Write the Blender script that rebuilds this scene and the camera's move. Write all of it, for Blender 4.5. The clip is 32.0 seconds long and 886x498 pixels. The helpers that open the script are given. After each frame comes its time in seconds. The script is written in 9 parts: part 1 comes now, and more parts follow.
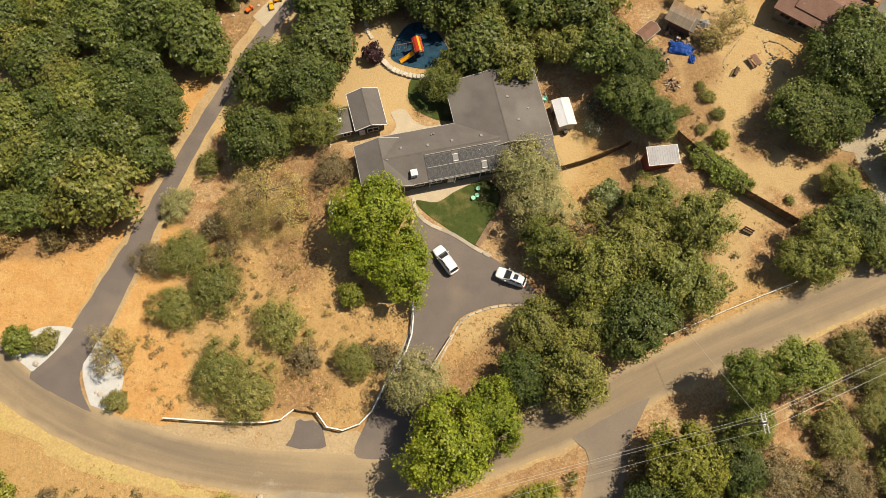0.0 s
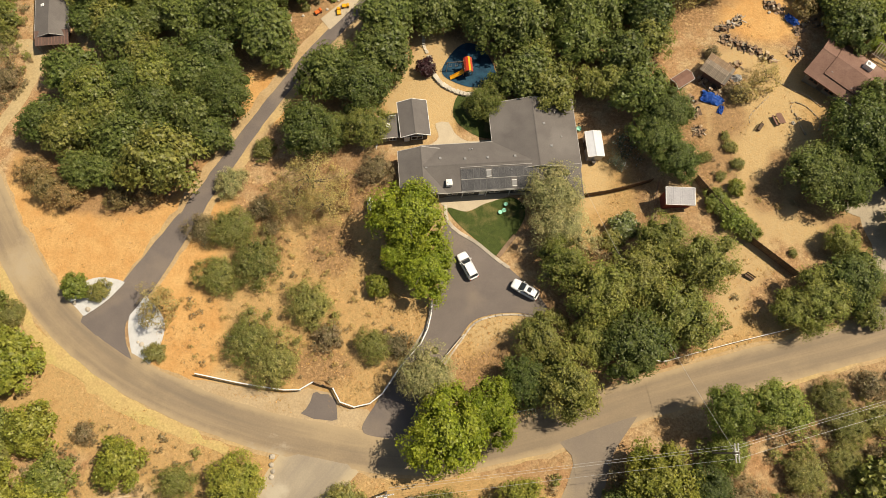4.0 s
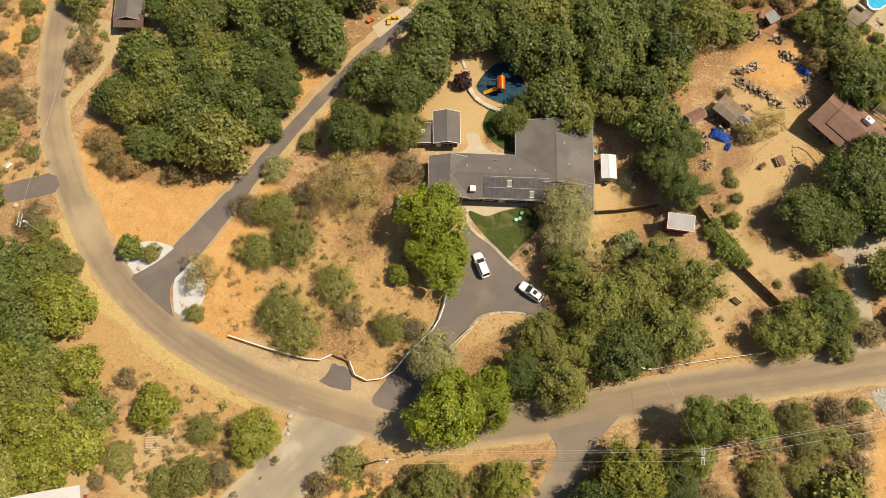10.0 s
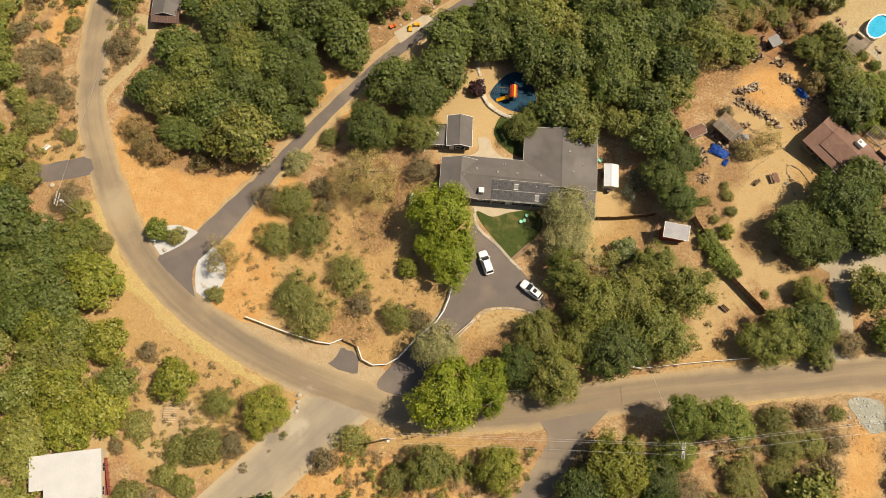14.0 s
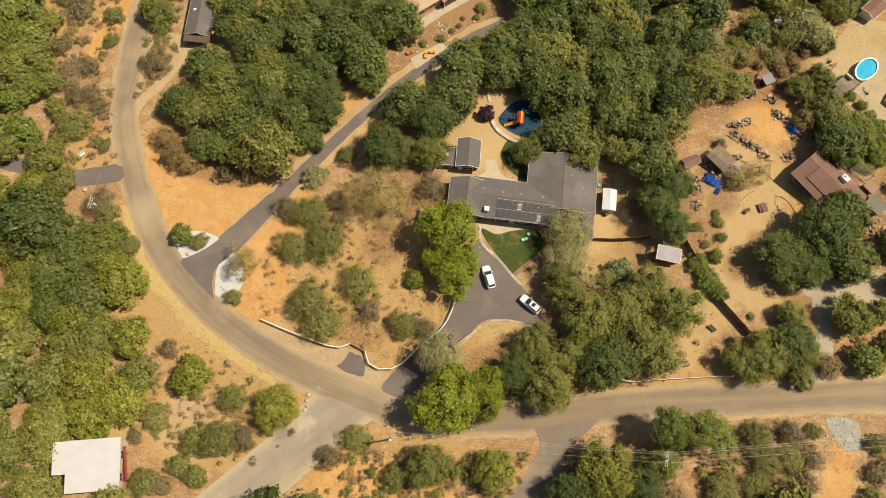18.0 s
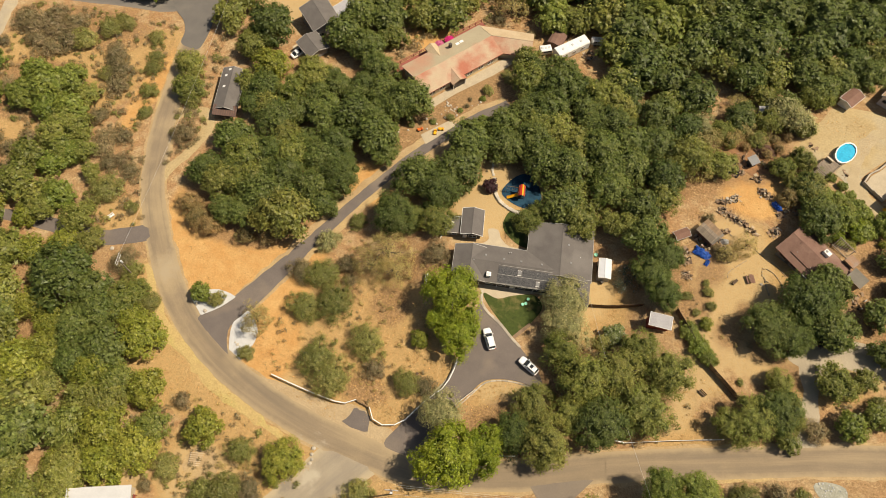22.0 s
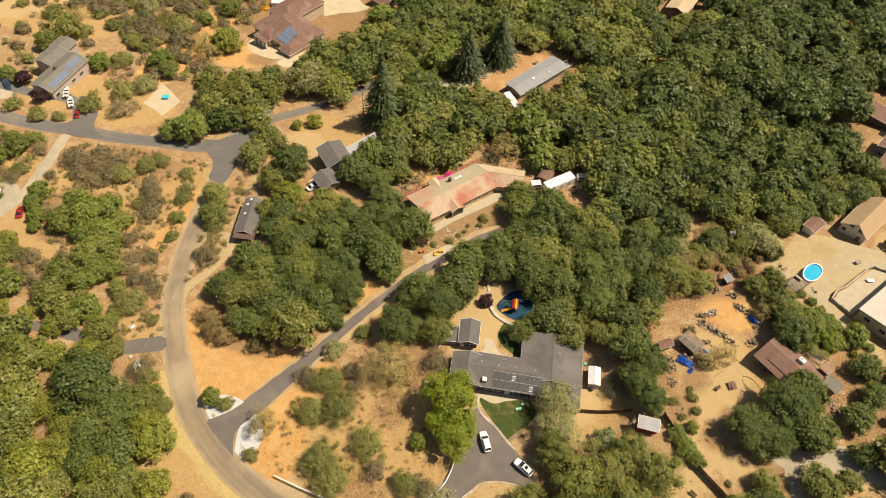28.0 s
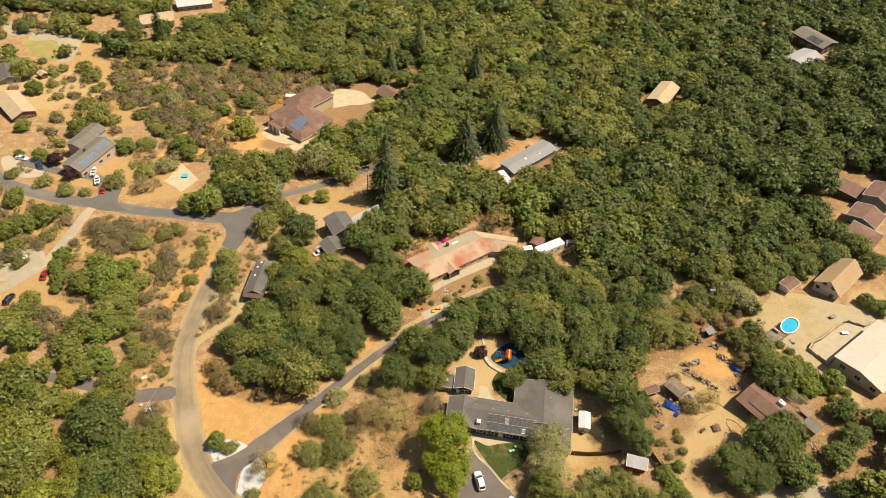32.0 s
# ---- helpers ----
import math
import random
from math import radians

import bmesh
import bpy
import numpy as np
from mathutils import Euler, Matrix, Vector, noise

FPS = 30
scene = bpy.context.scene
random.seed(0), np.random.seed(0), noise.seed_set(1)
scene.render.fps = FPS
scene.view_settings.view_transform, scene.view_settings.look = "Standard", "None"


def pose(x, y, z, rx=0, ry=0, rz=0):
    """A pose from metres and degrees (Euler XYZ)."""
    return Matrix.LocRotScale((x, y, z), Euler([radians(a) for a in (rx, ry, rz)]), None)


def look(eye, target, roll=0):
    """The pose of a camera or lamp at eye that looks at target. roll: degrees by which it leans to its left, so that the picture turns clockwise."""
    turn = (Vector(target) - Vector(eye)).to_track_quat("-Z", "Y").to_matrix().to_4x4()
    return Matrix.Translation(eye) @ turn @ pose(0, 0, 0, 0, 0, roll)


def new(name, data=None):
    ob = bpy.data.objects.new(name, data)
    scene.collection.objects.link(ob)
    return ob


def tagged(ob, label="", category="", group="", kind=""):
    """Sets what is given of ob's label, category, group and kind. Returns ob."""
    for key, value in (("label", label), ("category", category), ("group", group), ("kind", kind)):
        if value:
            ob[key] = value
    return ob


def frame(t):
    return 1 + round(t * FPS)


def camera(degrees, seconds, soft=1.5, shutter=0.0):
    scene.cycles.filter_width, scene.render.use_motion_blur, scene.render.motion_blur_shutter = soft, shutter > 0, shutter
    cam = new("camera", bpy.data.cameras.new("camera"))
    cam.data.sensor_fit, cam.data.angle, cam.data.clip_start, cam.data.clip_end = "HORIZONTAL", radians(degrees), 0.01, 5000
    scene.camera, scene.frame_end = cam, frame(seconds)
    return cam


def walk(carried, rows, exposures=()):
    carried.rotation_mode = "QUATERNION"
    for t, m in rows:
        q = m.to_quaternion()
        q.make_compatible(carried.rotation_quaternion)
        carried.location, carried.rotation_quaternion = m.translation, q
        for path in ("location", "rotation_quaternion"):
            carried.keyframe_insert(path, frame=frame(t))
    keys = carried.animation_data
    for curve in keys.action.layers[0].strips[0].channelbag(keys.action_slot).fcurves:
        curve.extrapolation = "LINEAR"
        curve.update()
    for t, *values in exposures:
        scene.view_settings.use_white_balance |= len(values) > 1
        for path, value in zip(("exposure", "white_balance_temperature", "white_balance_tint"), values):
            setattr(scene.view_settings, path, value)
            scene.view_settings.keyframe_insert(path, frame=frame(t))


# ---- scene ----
cam = camera(63.99, 32.0, soft=0.8)
# seconds, eye in metres, turn in degrees
ROWS = [
    (0, -4.777, 3.250, 100.001, 16.441, -2.871, -1.738),
    (0.5, -4.878, 3.070, 101.150, 16.375, -2.917, -0.673),
    (1, -4.947, 2.947, 102.333, 16.278, -2.941, 0.325),
    (1.5, -5.022, 2.774, 103.482, 16.209, -2.986, 1.294),
    (2, -5.078, 2.616, 104.631, 16.129, -3.001, 2.270),
    (2.5, -5.191, 2.397, 105.755, 16.066, -3.054, 3.274),
    (3, -5.253, 2.159, 106.913, 16.017, -3.088, 4.250),
    (3.5, -5.277, 1.849, 108.037, 15.984, -3.107, 5.176),
    (5.5, -5.524, 0.666, 112.301, 15.807, -3.181, 8.380),
    (6, -5.549, 0.416, 113.269, 15.747, -3.167, 8.861),
    (6.5, -5.531, 0.017, 114.158, 15.756, -3.179, 9.324),
    (7, -5.559, -0.246, 115.096, 15.705, -3.194, 9.734),
    (7.5, -5.550, -0.599, 116.006, 15.688, -3.208, 10.145),
    (8, -5.539, -0.892, 116.934, 15.637, -3.219, 10.556),
    (8.5, -5.516, -1.087, 117.884, 15.557, -3.210, 10.983),
    (9, -5.501, -1.353, 118.831, 15.515, -3.246, 11.407),
    (9.5, -5.477, -1.609, 119.780, 15.478, -3.262, 11.847),
    (10, -5.359, -1.770, 120.770, 15.412, -3.237, 12.235),
    (10.5, -5.314, -2.094, 121.671, 15.420, -3.253, 12.683),
    (11, -5.234, -2.372, 122.584, 15.418, -3.236, 13.099),
    (11.5, -5.146, -2.666, 123.476, 15.418, -3.229, 13.491),
    (12, -5.029, -3.014, 124.362, 15.415, -3.203, 13.888),
    (12.5, -4.937, -3.315, 125.225, 15.398, -3.199, 14.217),
    (13, -4.802, -3.665, 126.122, 15.369, -3.176, 14.542),
    (13.5, -4.685, -4.050, 127.036, 15.346, -3.172, 14.851),
    (14, -4.569, -4.474, 128.011, 15.307, -3.168, 15.204),
    (14.5, -4.475, -4.936, 128.986, 15.265, -3.173, 15.534),
    (16.5, -4.141, -6.649, 132.906, 15.731, -3.186, 16.751),
    (17, -3.994, -7.170, 133.874, 16.097, -3.190, 17.010),
    (17.5, -3.859, -7.619, 134.851, 16.464, -3.201, 17.236),
    (18, -3.776, -8.064, 135.842, 16.870, -3.218, 17.437),
    (18.5, -3.563, -8.552, 136.809, 17.304, -3.193, 17.691),
    (19, -3.416, -8.975, 137.778, 17.792, -3.178, 17.931),
    (19.5, -3.166, -9.499, 138.713, 18.340, -3.139, 18.166),
    (20, -2.959, -10.118, 139.650, 18.895, -3.140, 18.401),
    (20.5, -2.719, -10.489, 140.664, 19.489, -3.092, 18.588),
    (21, -2.442, -11.292, 141.536, 20.631, -3.099, 18.741),
    (21.5, -2.169, -12.090, 142.419, 21.768, -3.093, 18.867),
    (22, -1.999, -12.853, 143.195, 22.852, -3.115, 18.901),
    (22.5, -1.612, -13.852, 143.882, 24.017, -3.088, 18.967),
    (23, -1.163, -14.885, 144.551, 25.138, -3.050, 19.024),
    (23.5, -0.842, -15.897, 145.242, 26.183, -3.044, 19.057),
    (24, -0.405, -16.933, 145.859, 27.200, -3.008, 19.086),
    (24.5, -0.007, -18.052, 146.458, 28.233, -3.008, 19.103),
    (25, 0.397, -19.108, 147.088, 29.241, -2.992, 19.127),
    (25.5, 0.857, -20.252, 147.626, 30.258, -2.995, 19.138),
    (27.5, 3.103, -26.049, 148.947, 34.580, -3.049, 19.261),
    (28, 3.788, -27.716, 149.097, 35.704, -3.068, 19.309),
    (28.5, 4.600, -29.659, 149.200, 36.835, -3.075, 19.338),
    (29, 5.471, -31.746, 149.305, 37.932, -3.063, 19.370),
    (29.5, 6.425, -33.903, 149.401, 39.030, -3.032, 19.404),
    (30, 7.437, -36.110, 149.483, 40.118, -3.013, 19.410),
    (30.5, 8.452, -38.314, 149.558, 41.226, -2.984, 19.447),
    (31, 9.491, -40.523, 149.653, 42.334, -2.944, 19.464),
    (31.5, 10.552, -42.733, 149.744, 43.446, -2.914, 19.498),
    (32, 11.607, -44.951, 149.839, 44.550, -2.880, 19.521),
]
walk(cam, [(t, pose(x, y, z, rx, ry, rz)) for t, x, y, z, rx, ry, rz in ROWS], exposures=[(0, 0.33, 7420, 8), (6, 0.32, 7420, 8), (13, 0.29, 7470, 9), (19, 0.25, 7470, 9), (25, 0.33, 7470, 8), (32, 0.42, 7470, 8)])

# ---------------------------------------------------------------- light
world = bpy.data.worlds.new("sky")
scene.world = world
world.use_nodes = True
SUN_EL, SUN_AZ = 60.0, 27.0          # height over the horizon; direction that it shines from, counted from +x towards +y
wn = world.node_tree.nodes
sky = wn.new("ShaderNodeTexSky")
sky.sky_type, sky.sun_disc = "NISHITA", False
sky.sun_elevation, sky.sun_rotation = radians(SUN_EL), radians(90 - SUN_AZ)
sky.dust_density = 1.6
world.node_tree.links.new(sky.outputs[0], wn["Background"].inputs[0])
wn["Background"].inputs[1].default_value = 0.062
sun = new("sun", bpy.data.lights.new("sun", "SUN"))
sun.data.energy, sun.data.angle, sun.data.color = 4.75, radians(0.55), (1.0, 0.93, 0.82)
d = Vector((math.cos(radians(SUN_EL)) * math.cos(radians(SUN_AZ)), math.cos(radians(SUN_EL)) * math.sin(radians(SUN_AZ)), math.sin(radians(SUN_EL))))
sun.matrix_world = look(d * 400, (0, 0, 0))


# ---------------------------------------------------------------- terrain height
def terrain(x, y):
    """Height of the ground: it climbs to the east, falls to the north, with a level pad under the main house."""
    s = 200 * np.tanh(np.asarray(x) / 200.0)
    q = np.clip((np.asarray(y) - 88) / 22.0, -30, 30)
    h0 = -0.9 + 0.14 * s - 28 * np.tanh(0.15 * 22 * np.log1p(np.exp(q)) / 28)
    dd = np.sqrt(((np.asarray(x) - 4) / 20) ** 2 + ((np.asarray(y) - 48) / 13) ** 2)
    m = np.clip((1.6 - dd) / 0.7, 0, 1)
    m = m * m * (3 - 2 * m)
    return h0 + m * (-0.9 - h0)


def gz(x, y):
    return float(terrain(x, y))


# ---------------------------------------------------------------- materials
MATS = {}


def material(name, a, b, scale=3.0, rough=0.8, bump=0.2, metal=0.0, fine=None, c=None, spread=0.5, vary=0.0, island=0.0, coords="Object", spec=0.3, grain=0.36):
    """A surface of two colours mixed by coarse noise and speckled by fine noise, with a third one for stains."""
    if name in MATS:
        return MATS[name]
    m = bpy.data.materials.new(name)
    m.use_nodes = True
    nt = m.node_tree
    n, ln = nt.nodes, nt.links
    bs = n["Principled BSDF"]
    tc = n.new("ShaderNodeTexCoord")
    geo = n.new("ShaderNodeNewGeometry")
    src = geo.outputs["Position"] if coords == "World" else tc.outputs["Object"]

    def tex(sc, det=4.0):
        t = n.new("ShaderNodeTexNoise")
        t.inputs["Scale"].default_value, t.inputs["Detail"].default_value = sc, det
        ln.new(src, t.inputs["Vector"])
        return t

    def mix(f, c1, c2, kind="MIX"):
        x = n.new("ShaderNodeMix")
        x.data_type, x.blend_type = "RGBA", kind
        for s_, v in ((x.inputs["Factor"], f), (x.inputs["A"], c1), (x.inputs["B"], c2)):
            if isinstance(v, (int, float)):
                s_.default_value = v
            elif isinstance(v, tuple):
                s_.default_value = (*v[:3], 1)
            else:
                ln.new(v, s_)
        return x.outputs["Result"]

    def ramp(v, lo, hi):
        r = n.new("ShaderNodeMapRange")
        r.inputs["From Min"].default_value, r.inputs["From Max"].default_value = lo, hi
        ln.new(v, r.inputs["Value"])
        return r.outputs["Result"]

    t1 = tex(scale)
    col = mix(ramp(t1.outputs["Fac"], 0.5 - spread * 0.4, 0.5 + spread * 0.4), a, b)
    if c:
        t3 = tex(scale * 0.31, 6.0)
        col = mix(ramp(t3.outputs["Fac"], 0.52, 0.68), col, c)
    t2 = tex(fine or scale * 9, 3.0)
    col = mix(1.0, col, mix(t2.outputs["Fac"], (1 - grain,) * 3, (1 + grain,) * 3), "MULTIPLY")
    if vary or island:
        oi = n.new("ShaderNodeObjectInfo")
        v = oi.outputs["Random"] if vary else geo.outputs["Random Per Island"]
        k = vary or island
        col = mix(1.0, col, mix(v, (1 - k,) * 3, (1 + k,) * 3), "MULTIPLY")
    ln.new(col, bs.inputs["Base Color"])
    bs.inputs["Roughness"].default_value, bs.inputs["Metallic"].default_value = rough, metal
    bs.inputs["Specular IOR Level"].default_value = spec
    if bump:
        bp = n.new("ShaderNodeBump")
        bp.inputs["Strength"].default_value, bp.inputs["Distance"].default_value = bump, 0.05
        ln.new(t2.outputs["Fac"], bp.inputs["Height"])
        ln.new(bp.outputs[0], bs.inputs["Normal"])
    MATS[name] = m
    return m


def foliage(name, a, b, dead=None, inner=False):
    """Leaf sprays: the hue differs from tree to tree and from spray to spray, gaps break up their outline, some light
    passes through. The inner twigs and leaves of a crown are the same without gaps."""
    m = bpy.data.materials.new(name)
    m.use_nodes = True
    nt = m.node_tree
    n, ln = nt.nodes, nt.links
    n.remove(n["Principled BSDF"])
    geo, oi, at, tc = n.new("ShaderNodeNewGeometry"), n.new("ShaderNodeObjectInfo"), n.new("ShaderNodeAttribute"), n.new("ShaderNodeTexCoord")
    at.attribute_name = "tint"

    def calc(op, u, v):
        x = n.new("ShaderNodeMath")
        x.operation = op
        for i, w in enumerate((u, v)):
            if isinstance(w, float):
                x.inputs[i].default_value = w
            else:
                ln.new(w, x.inputs[i])
        return x.outputs[0]

    def mix(f, c1, c2, kind="MIX"):
        x = n.new("ShaderNodeMix")
        x.data_type, x.blend_type = "RGBA", kind
        for s_, v in ((x.inputs["Factor"], f), (x.inputs["A"], c1), (x.inputs["B"], c2)):
            if isinstance(v, (int, float)):
                s_.default_value = v
            elif isinstance(v, tuple):
                s_.default_value = (*v[:3], 1)
            else:
                ln.new(v, s_)
        return x.outputs["Result"]

    tree = calc("FRACT", calc("ADD", oi.outputs["Random"], at.outputs["Fac"]), 0.0)
    tx = n.new("ShaderNodeTexNoise")
    tx.inputs["Scale"].default_value, tx.inputs["Detail"].default_value, tx.inputs["Roughness"].default_value = 3.7, 3.0, 0.7
    ln.new(tc.outputs["Object"], tx.inputs["Vector"])
    bough = n.new("ShaderNodeTexNoise")              # whole boughs differ a little in hue
    bough.inputs["Scale"].default_value, bough.inputs["Detail"].default_value = 0.55, 2.0
    ln.new(tc.outputs["Object"], bough.inputs["Vector"])
    clump = n.new("ShaderNodeTexNoise")              # leaf clusters the size of a twig, for gaps and painted light and dark
    clump.inputs["Scale"].default_value, clump.inputs["Detail"].default_value, clump.inputs["Roughness"].default_value = 1.5, 3.0, 0.6
    ln.new(tc.outputs["Object"], clump.inputs["Vector"])
    col = mix(tree, a, b)
    col = mix(1.0, col, mix(calc("FRACT", calc("MULTIPLY", tree, 7.31), 0.0), (0.84, 0.84, 0.84), (1.16, 1.16, 1.16)), "MULTIPLY")
    col = mix(1.0, col, mix(geo.outputs["Random Per Island"], (0.86, 0.85, 0.84), (1.16, 1.14, 1.12)), "MULTIPLY")
    mr = n.new("ShaderNodeMapRange")
    mr.inputs["From Min"].default_value, mr.inputs["From Max"].default_value = 0.38, 0.66
    ln.new(tx.outputs["Fac"], mr.inputs["Value"])
    col = mix(1.0, col, mix(mr.outputs[0], (0.62, 0.62, 0.58), (1.4, 1.36, 1.3)), "MULTIPLY")
    # tone by cluster imitates lit and shaded clumps in the leaf colour
    cl = n.new("ShaderNodeMapRange")
    cl.inputs["From Min"].default_value, cl.inputs["From Max"].default_value = 0.36, 0.64
    ln.new(clump.outputs["Fac"], cl.inputs["Value"])
    col = mix(1.0, col, mix(cl.outputs[0], (0.58, 0.6, 0.58), (1.38, 1.34, 1.28)), "MULTIPLY")
    bm_ = n.new("ShaderNodeMapRange")
    bm_.inputs["From Min"].default_value, bm_.inputs["From Max"].default_value = 0.35, 0.65
    ln.new(bough.outputs["Fac"], bm_.inputs["Value"])
    col = mix(1.0, col, mix(bm_.outputs[0], (0.86, 0.92, 0.86), (1.16, 1.07, 1.1)), "MULTIPLY")
    if dead:
        col = mix(calc("MULTIPLY", calc("GREATER_THAN", geo.outputs["Random Per Island"], 0.88), 0.5), col, dead)
    df, tr, gl, m1, m2 = (n.new("ShaderNode" + k) for k in ("BsdfDiffuse", "BsdfTranslucent", "BsdfGlossy", "MixShader", "MixShader"))
    ln.new(col, df.inputs[0]), ln.new(col, tr.inputs[0])
    gl.inputs["Roughness"].default_value = 0.5
    m1.inputs[0].default_value, m2.inputs[0].default_value = 0.3, 0.03
    ln.new(df.outputs[0], m1.inputs[1]), ln.new(tr.outputs[0], m1.inputs[2])
    ln.new(m1.outputs[0], m2.inputs[1]), ln.new(gl.outputs[0], m2.inputs[2])
    last = m2.outputs[0]
    if inner:
        bp = n.new("ShaderNodeBump")
        bp.inputs["Strength"].default_value, bp.inputs["Distance"].default_value = 1.0, 0.35
        ln.new(tx.outputs["Fac"], bp.inputs["Height"]), ln.new(bp.outputs[0], df.inputs["Normal"])
    else:
        cut, m3 = n.new("ShaderNodeBsdfTransparent"), n.new("ShaderNodeMixShader")
        ln.new(calc("GREATER_THAN", calc("ADD", calc("MULTIPLY", tx.outputs["Fac"], 0.5), calc("MULTIPLY", clump.outputs["Fac"], 0.5)), GAPS), m3.inputs[0])
        ln.new(cut.outputs[0], m3.inputs[1]), ln.new(last, m3.inputs[2])
        last = m3.outputs[0]
        INNER[name] = foliage(name + "_inner", a, b, dead, True)
    ln.new(last, n["Material Output"].inputs[0])
    MATS[name] = m
    return m


INNER, GAPS = {}, 0.475


def road_surface(name, a, b, dust, tar, spots=()):
    """Asphalt with dust blown over its edges, tyre tracks drawn out along the lane and worn patches."""
    m = material(name, a, b, 0.22, 0.92, 0.1, fine=4.0, c=dust, coords="World", grain=0.14)
    nt = m.node_tree
    n, ln = nt.nodes, nt.links
    bs = n["Principled BSDF"]
    state = {"col": bs.inputs["Base Color"].links[0].from_socket}
    uv = n.new("ShaderNodeUVMap")
    geo = n.new("ShaderNodeNewGeometry")

    def tex(src, sc, det, rough=0.65, stretch=None):
        if stretch:
            mp = n.new("ShaderNodeMapping")
            mp.inputs["Scale"].default_value = stretch
            ln.new(src, mp.inputs[0])
            src = mp.outputs[0]
        t = n.new("ShaderNodeTexNoise")
        t.inputs["Scale"].default_value, t.inputs["Detail"].default_value, t.inputs["Roughness"].default_value = sc, det, rough
        ln.new(src, t.inputs["Vector"])
        return t.outputs["Fac"]

    def calc(op, *vals):
        x = n.new("ShaderNodeMath")
        x.operation = op
        for i, v in enumerate(vals):
            if isinstance(v, (int, float)):
                x.inputs[i].default_value = v
            else:
                ln.new(v, x.inputs[i])
        return x.outputs[0]

    def over(v, lo, hi, most, c):
        r, x = n.new("ShaderNodeMapRange"), n.new("ShaderNodeMix")
        r.inputs["From Min"].default_value, r.inputs["From Max"].default_value, r.inputs["To Max"].default_value = lo, hi, most
        ln.new(v, r.inputs["Value"])
        x.data_type = "RGBA"
        x.inputs["B"].default_value = (*c, 1)
        ln.new(r.outputs[0], x.inputs["Factor"]), ln.new(state["col"], x.inputs["A"])
        state["col"] = x.outputs["Result"]

    broad = tex(uv.outputs[0], 1.0, 5.0, 0.65, (0.022, 2.3, 1))
    thin = tex(uv.outputs[0], 1.0, 3.0, 0.6, (0.012, 7.0, 1))
    rag = tex(geo.outputs["Position"], 0.45, 7.0, 0.7)
    over(broad, 0.5, 0.68, 0.6, tar)
    over(broad, 0.48, 0.3, 0.6, dust)
    over(thin, 0.58, 0.74, 0.3, tar)
    over(thin, 0.4, 0.26, 0.22, dust)
    sx = n.new("ShaderNodeSeparateXYZ")
    ln.new(uv.outputs[0], sx.inputs[0])
    edge = calc("ABSOLUTE", calc("MULTIPLY_ADD", sx.outputs[1], 2.0, -1.0))
    over(calc("MULTIPLY_ADD", rag, 0.55, edge), 0.92, 1.22, 0.85, dust)      # blown dust along both edges
    for x, y, size, c in spots:                          # worn pale places and oily patches, with ragged edges
        vd = n.new("ShaderNodeVectorMath")
        vd.operation = "DISTANCE"
        vd.inputs[1].default_value = (x, y, 0.14 * x - 0.9)
        ln.new(geo.outputs["Position"], vd.inputs[0])
        far = calc("MULTIPLY_ADD", rag, size * 3.0, vd.outputs["Value"])
        over(calc("MULTIPLY_ADD", broad, size * 1.2, far), size * 3.1, size * 2.3, 0.6, c)
    ln.new(state["col"], bs.inputs["Base Color"])
    return m


M_ROAD = road_surface("worn_dusty_asphalt", (0.258, 0.195, 0.128), (0.225, 0.17, 0.113), (0.365, 0.275, 0.165), (0.16, 0.128, 0.095), ((-26, -4, 5.0, (0.44, 0.38, 0.29)), (-22, -9, 4.0, (0.4, 0.34, 0.25)), (-24, -6.5, 1.6, (0.16, 0.14, 0.12)), (-73, 25, 4.0, (0.36, 0.29, 0.2))))
M_ROAD_S = road_surface("pale_worn_asphalt", (0.33, 0.275, 0.2), (0.28, 0.23, 0.17), (0.43, 0.345, 0.225), (0.2, 0.17, 0.14), ((-27.5, -9.5, 1.8, (0.17, 0.15, 0.13)), (-24, -7, 3.0, (0.47, 0.41, 0.31))))
M_ROAD_N = road_surface("grey_asphalt", (0.155, 0.14, 0.125), (0.13, 0.118, 0.108), (0.2, 0.172, 0.142), (0.1, 0.092, 0.085))
M_DRIVE_DUSTY = material("dusty_grey_asphalt", (0.215, 0.172, 0.13), (0.185, 0.15, 0.12), 0.3, 0.92, 0.12, fine=6.0, c=(0.3, 0.235, 0.155), coords="World", grain=0.2)
M_DRIVE = material("dark_asphalt", (0.135, 0.112, 0.1), (0.158, 0.13, 0.114), 0.35, 0.9, 0.1, fine=9.0, c=(0.2, 0.16, 0.128), coords="World")
M_SHOULDER = material("dusty_shoulder", (0.42, 0.3, 0.165), (0.36, 0.245, 0.125), 0.4, 0.95, 0.3, fine=3.0, c=(0.46, 0.33, 0.15), coords="World")
M_GRAVEL = material("pale_gravel", (0.53, 0.525, 0.515), (0.46, 0.45, 0.435), 0.9, 0.95, 0.5, fine=14.0, coords="World")
M_CONC = material("pale_concrete", (0.46, 0.38, 0.27), (0.40, 0.33, 0.235), 0.7, 0.9, 0.2, fine=7.0, coords="World")
M_LAWN = material("lawn_grass", (0.034, 0.052, 0.011), (0.062, 0.078, 0.017), 1.6, 0.95, 1.0, fine=9.0, c=(0.13, 0.115, 0.04), spread=0.7, coords="World")
M_YARD = material("dusty_yard_soil", (0.43, 0.335, 0.185), (0.37, 0.265, 0.13), 0.16, 0.95, 0.6, fine=2.6, c=(0.38, 0.335, 0.25), spread=0.8, coords="World")
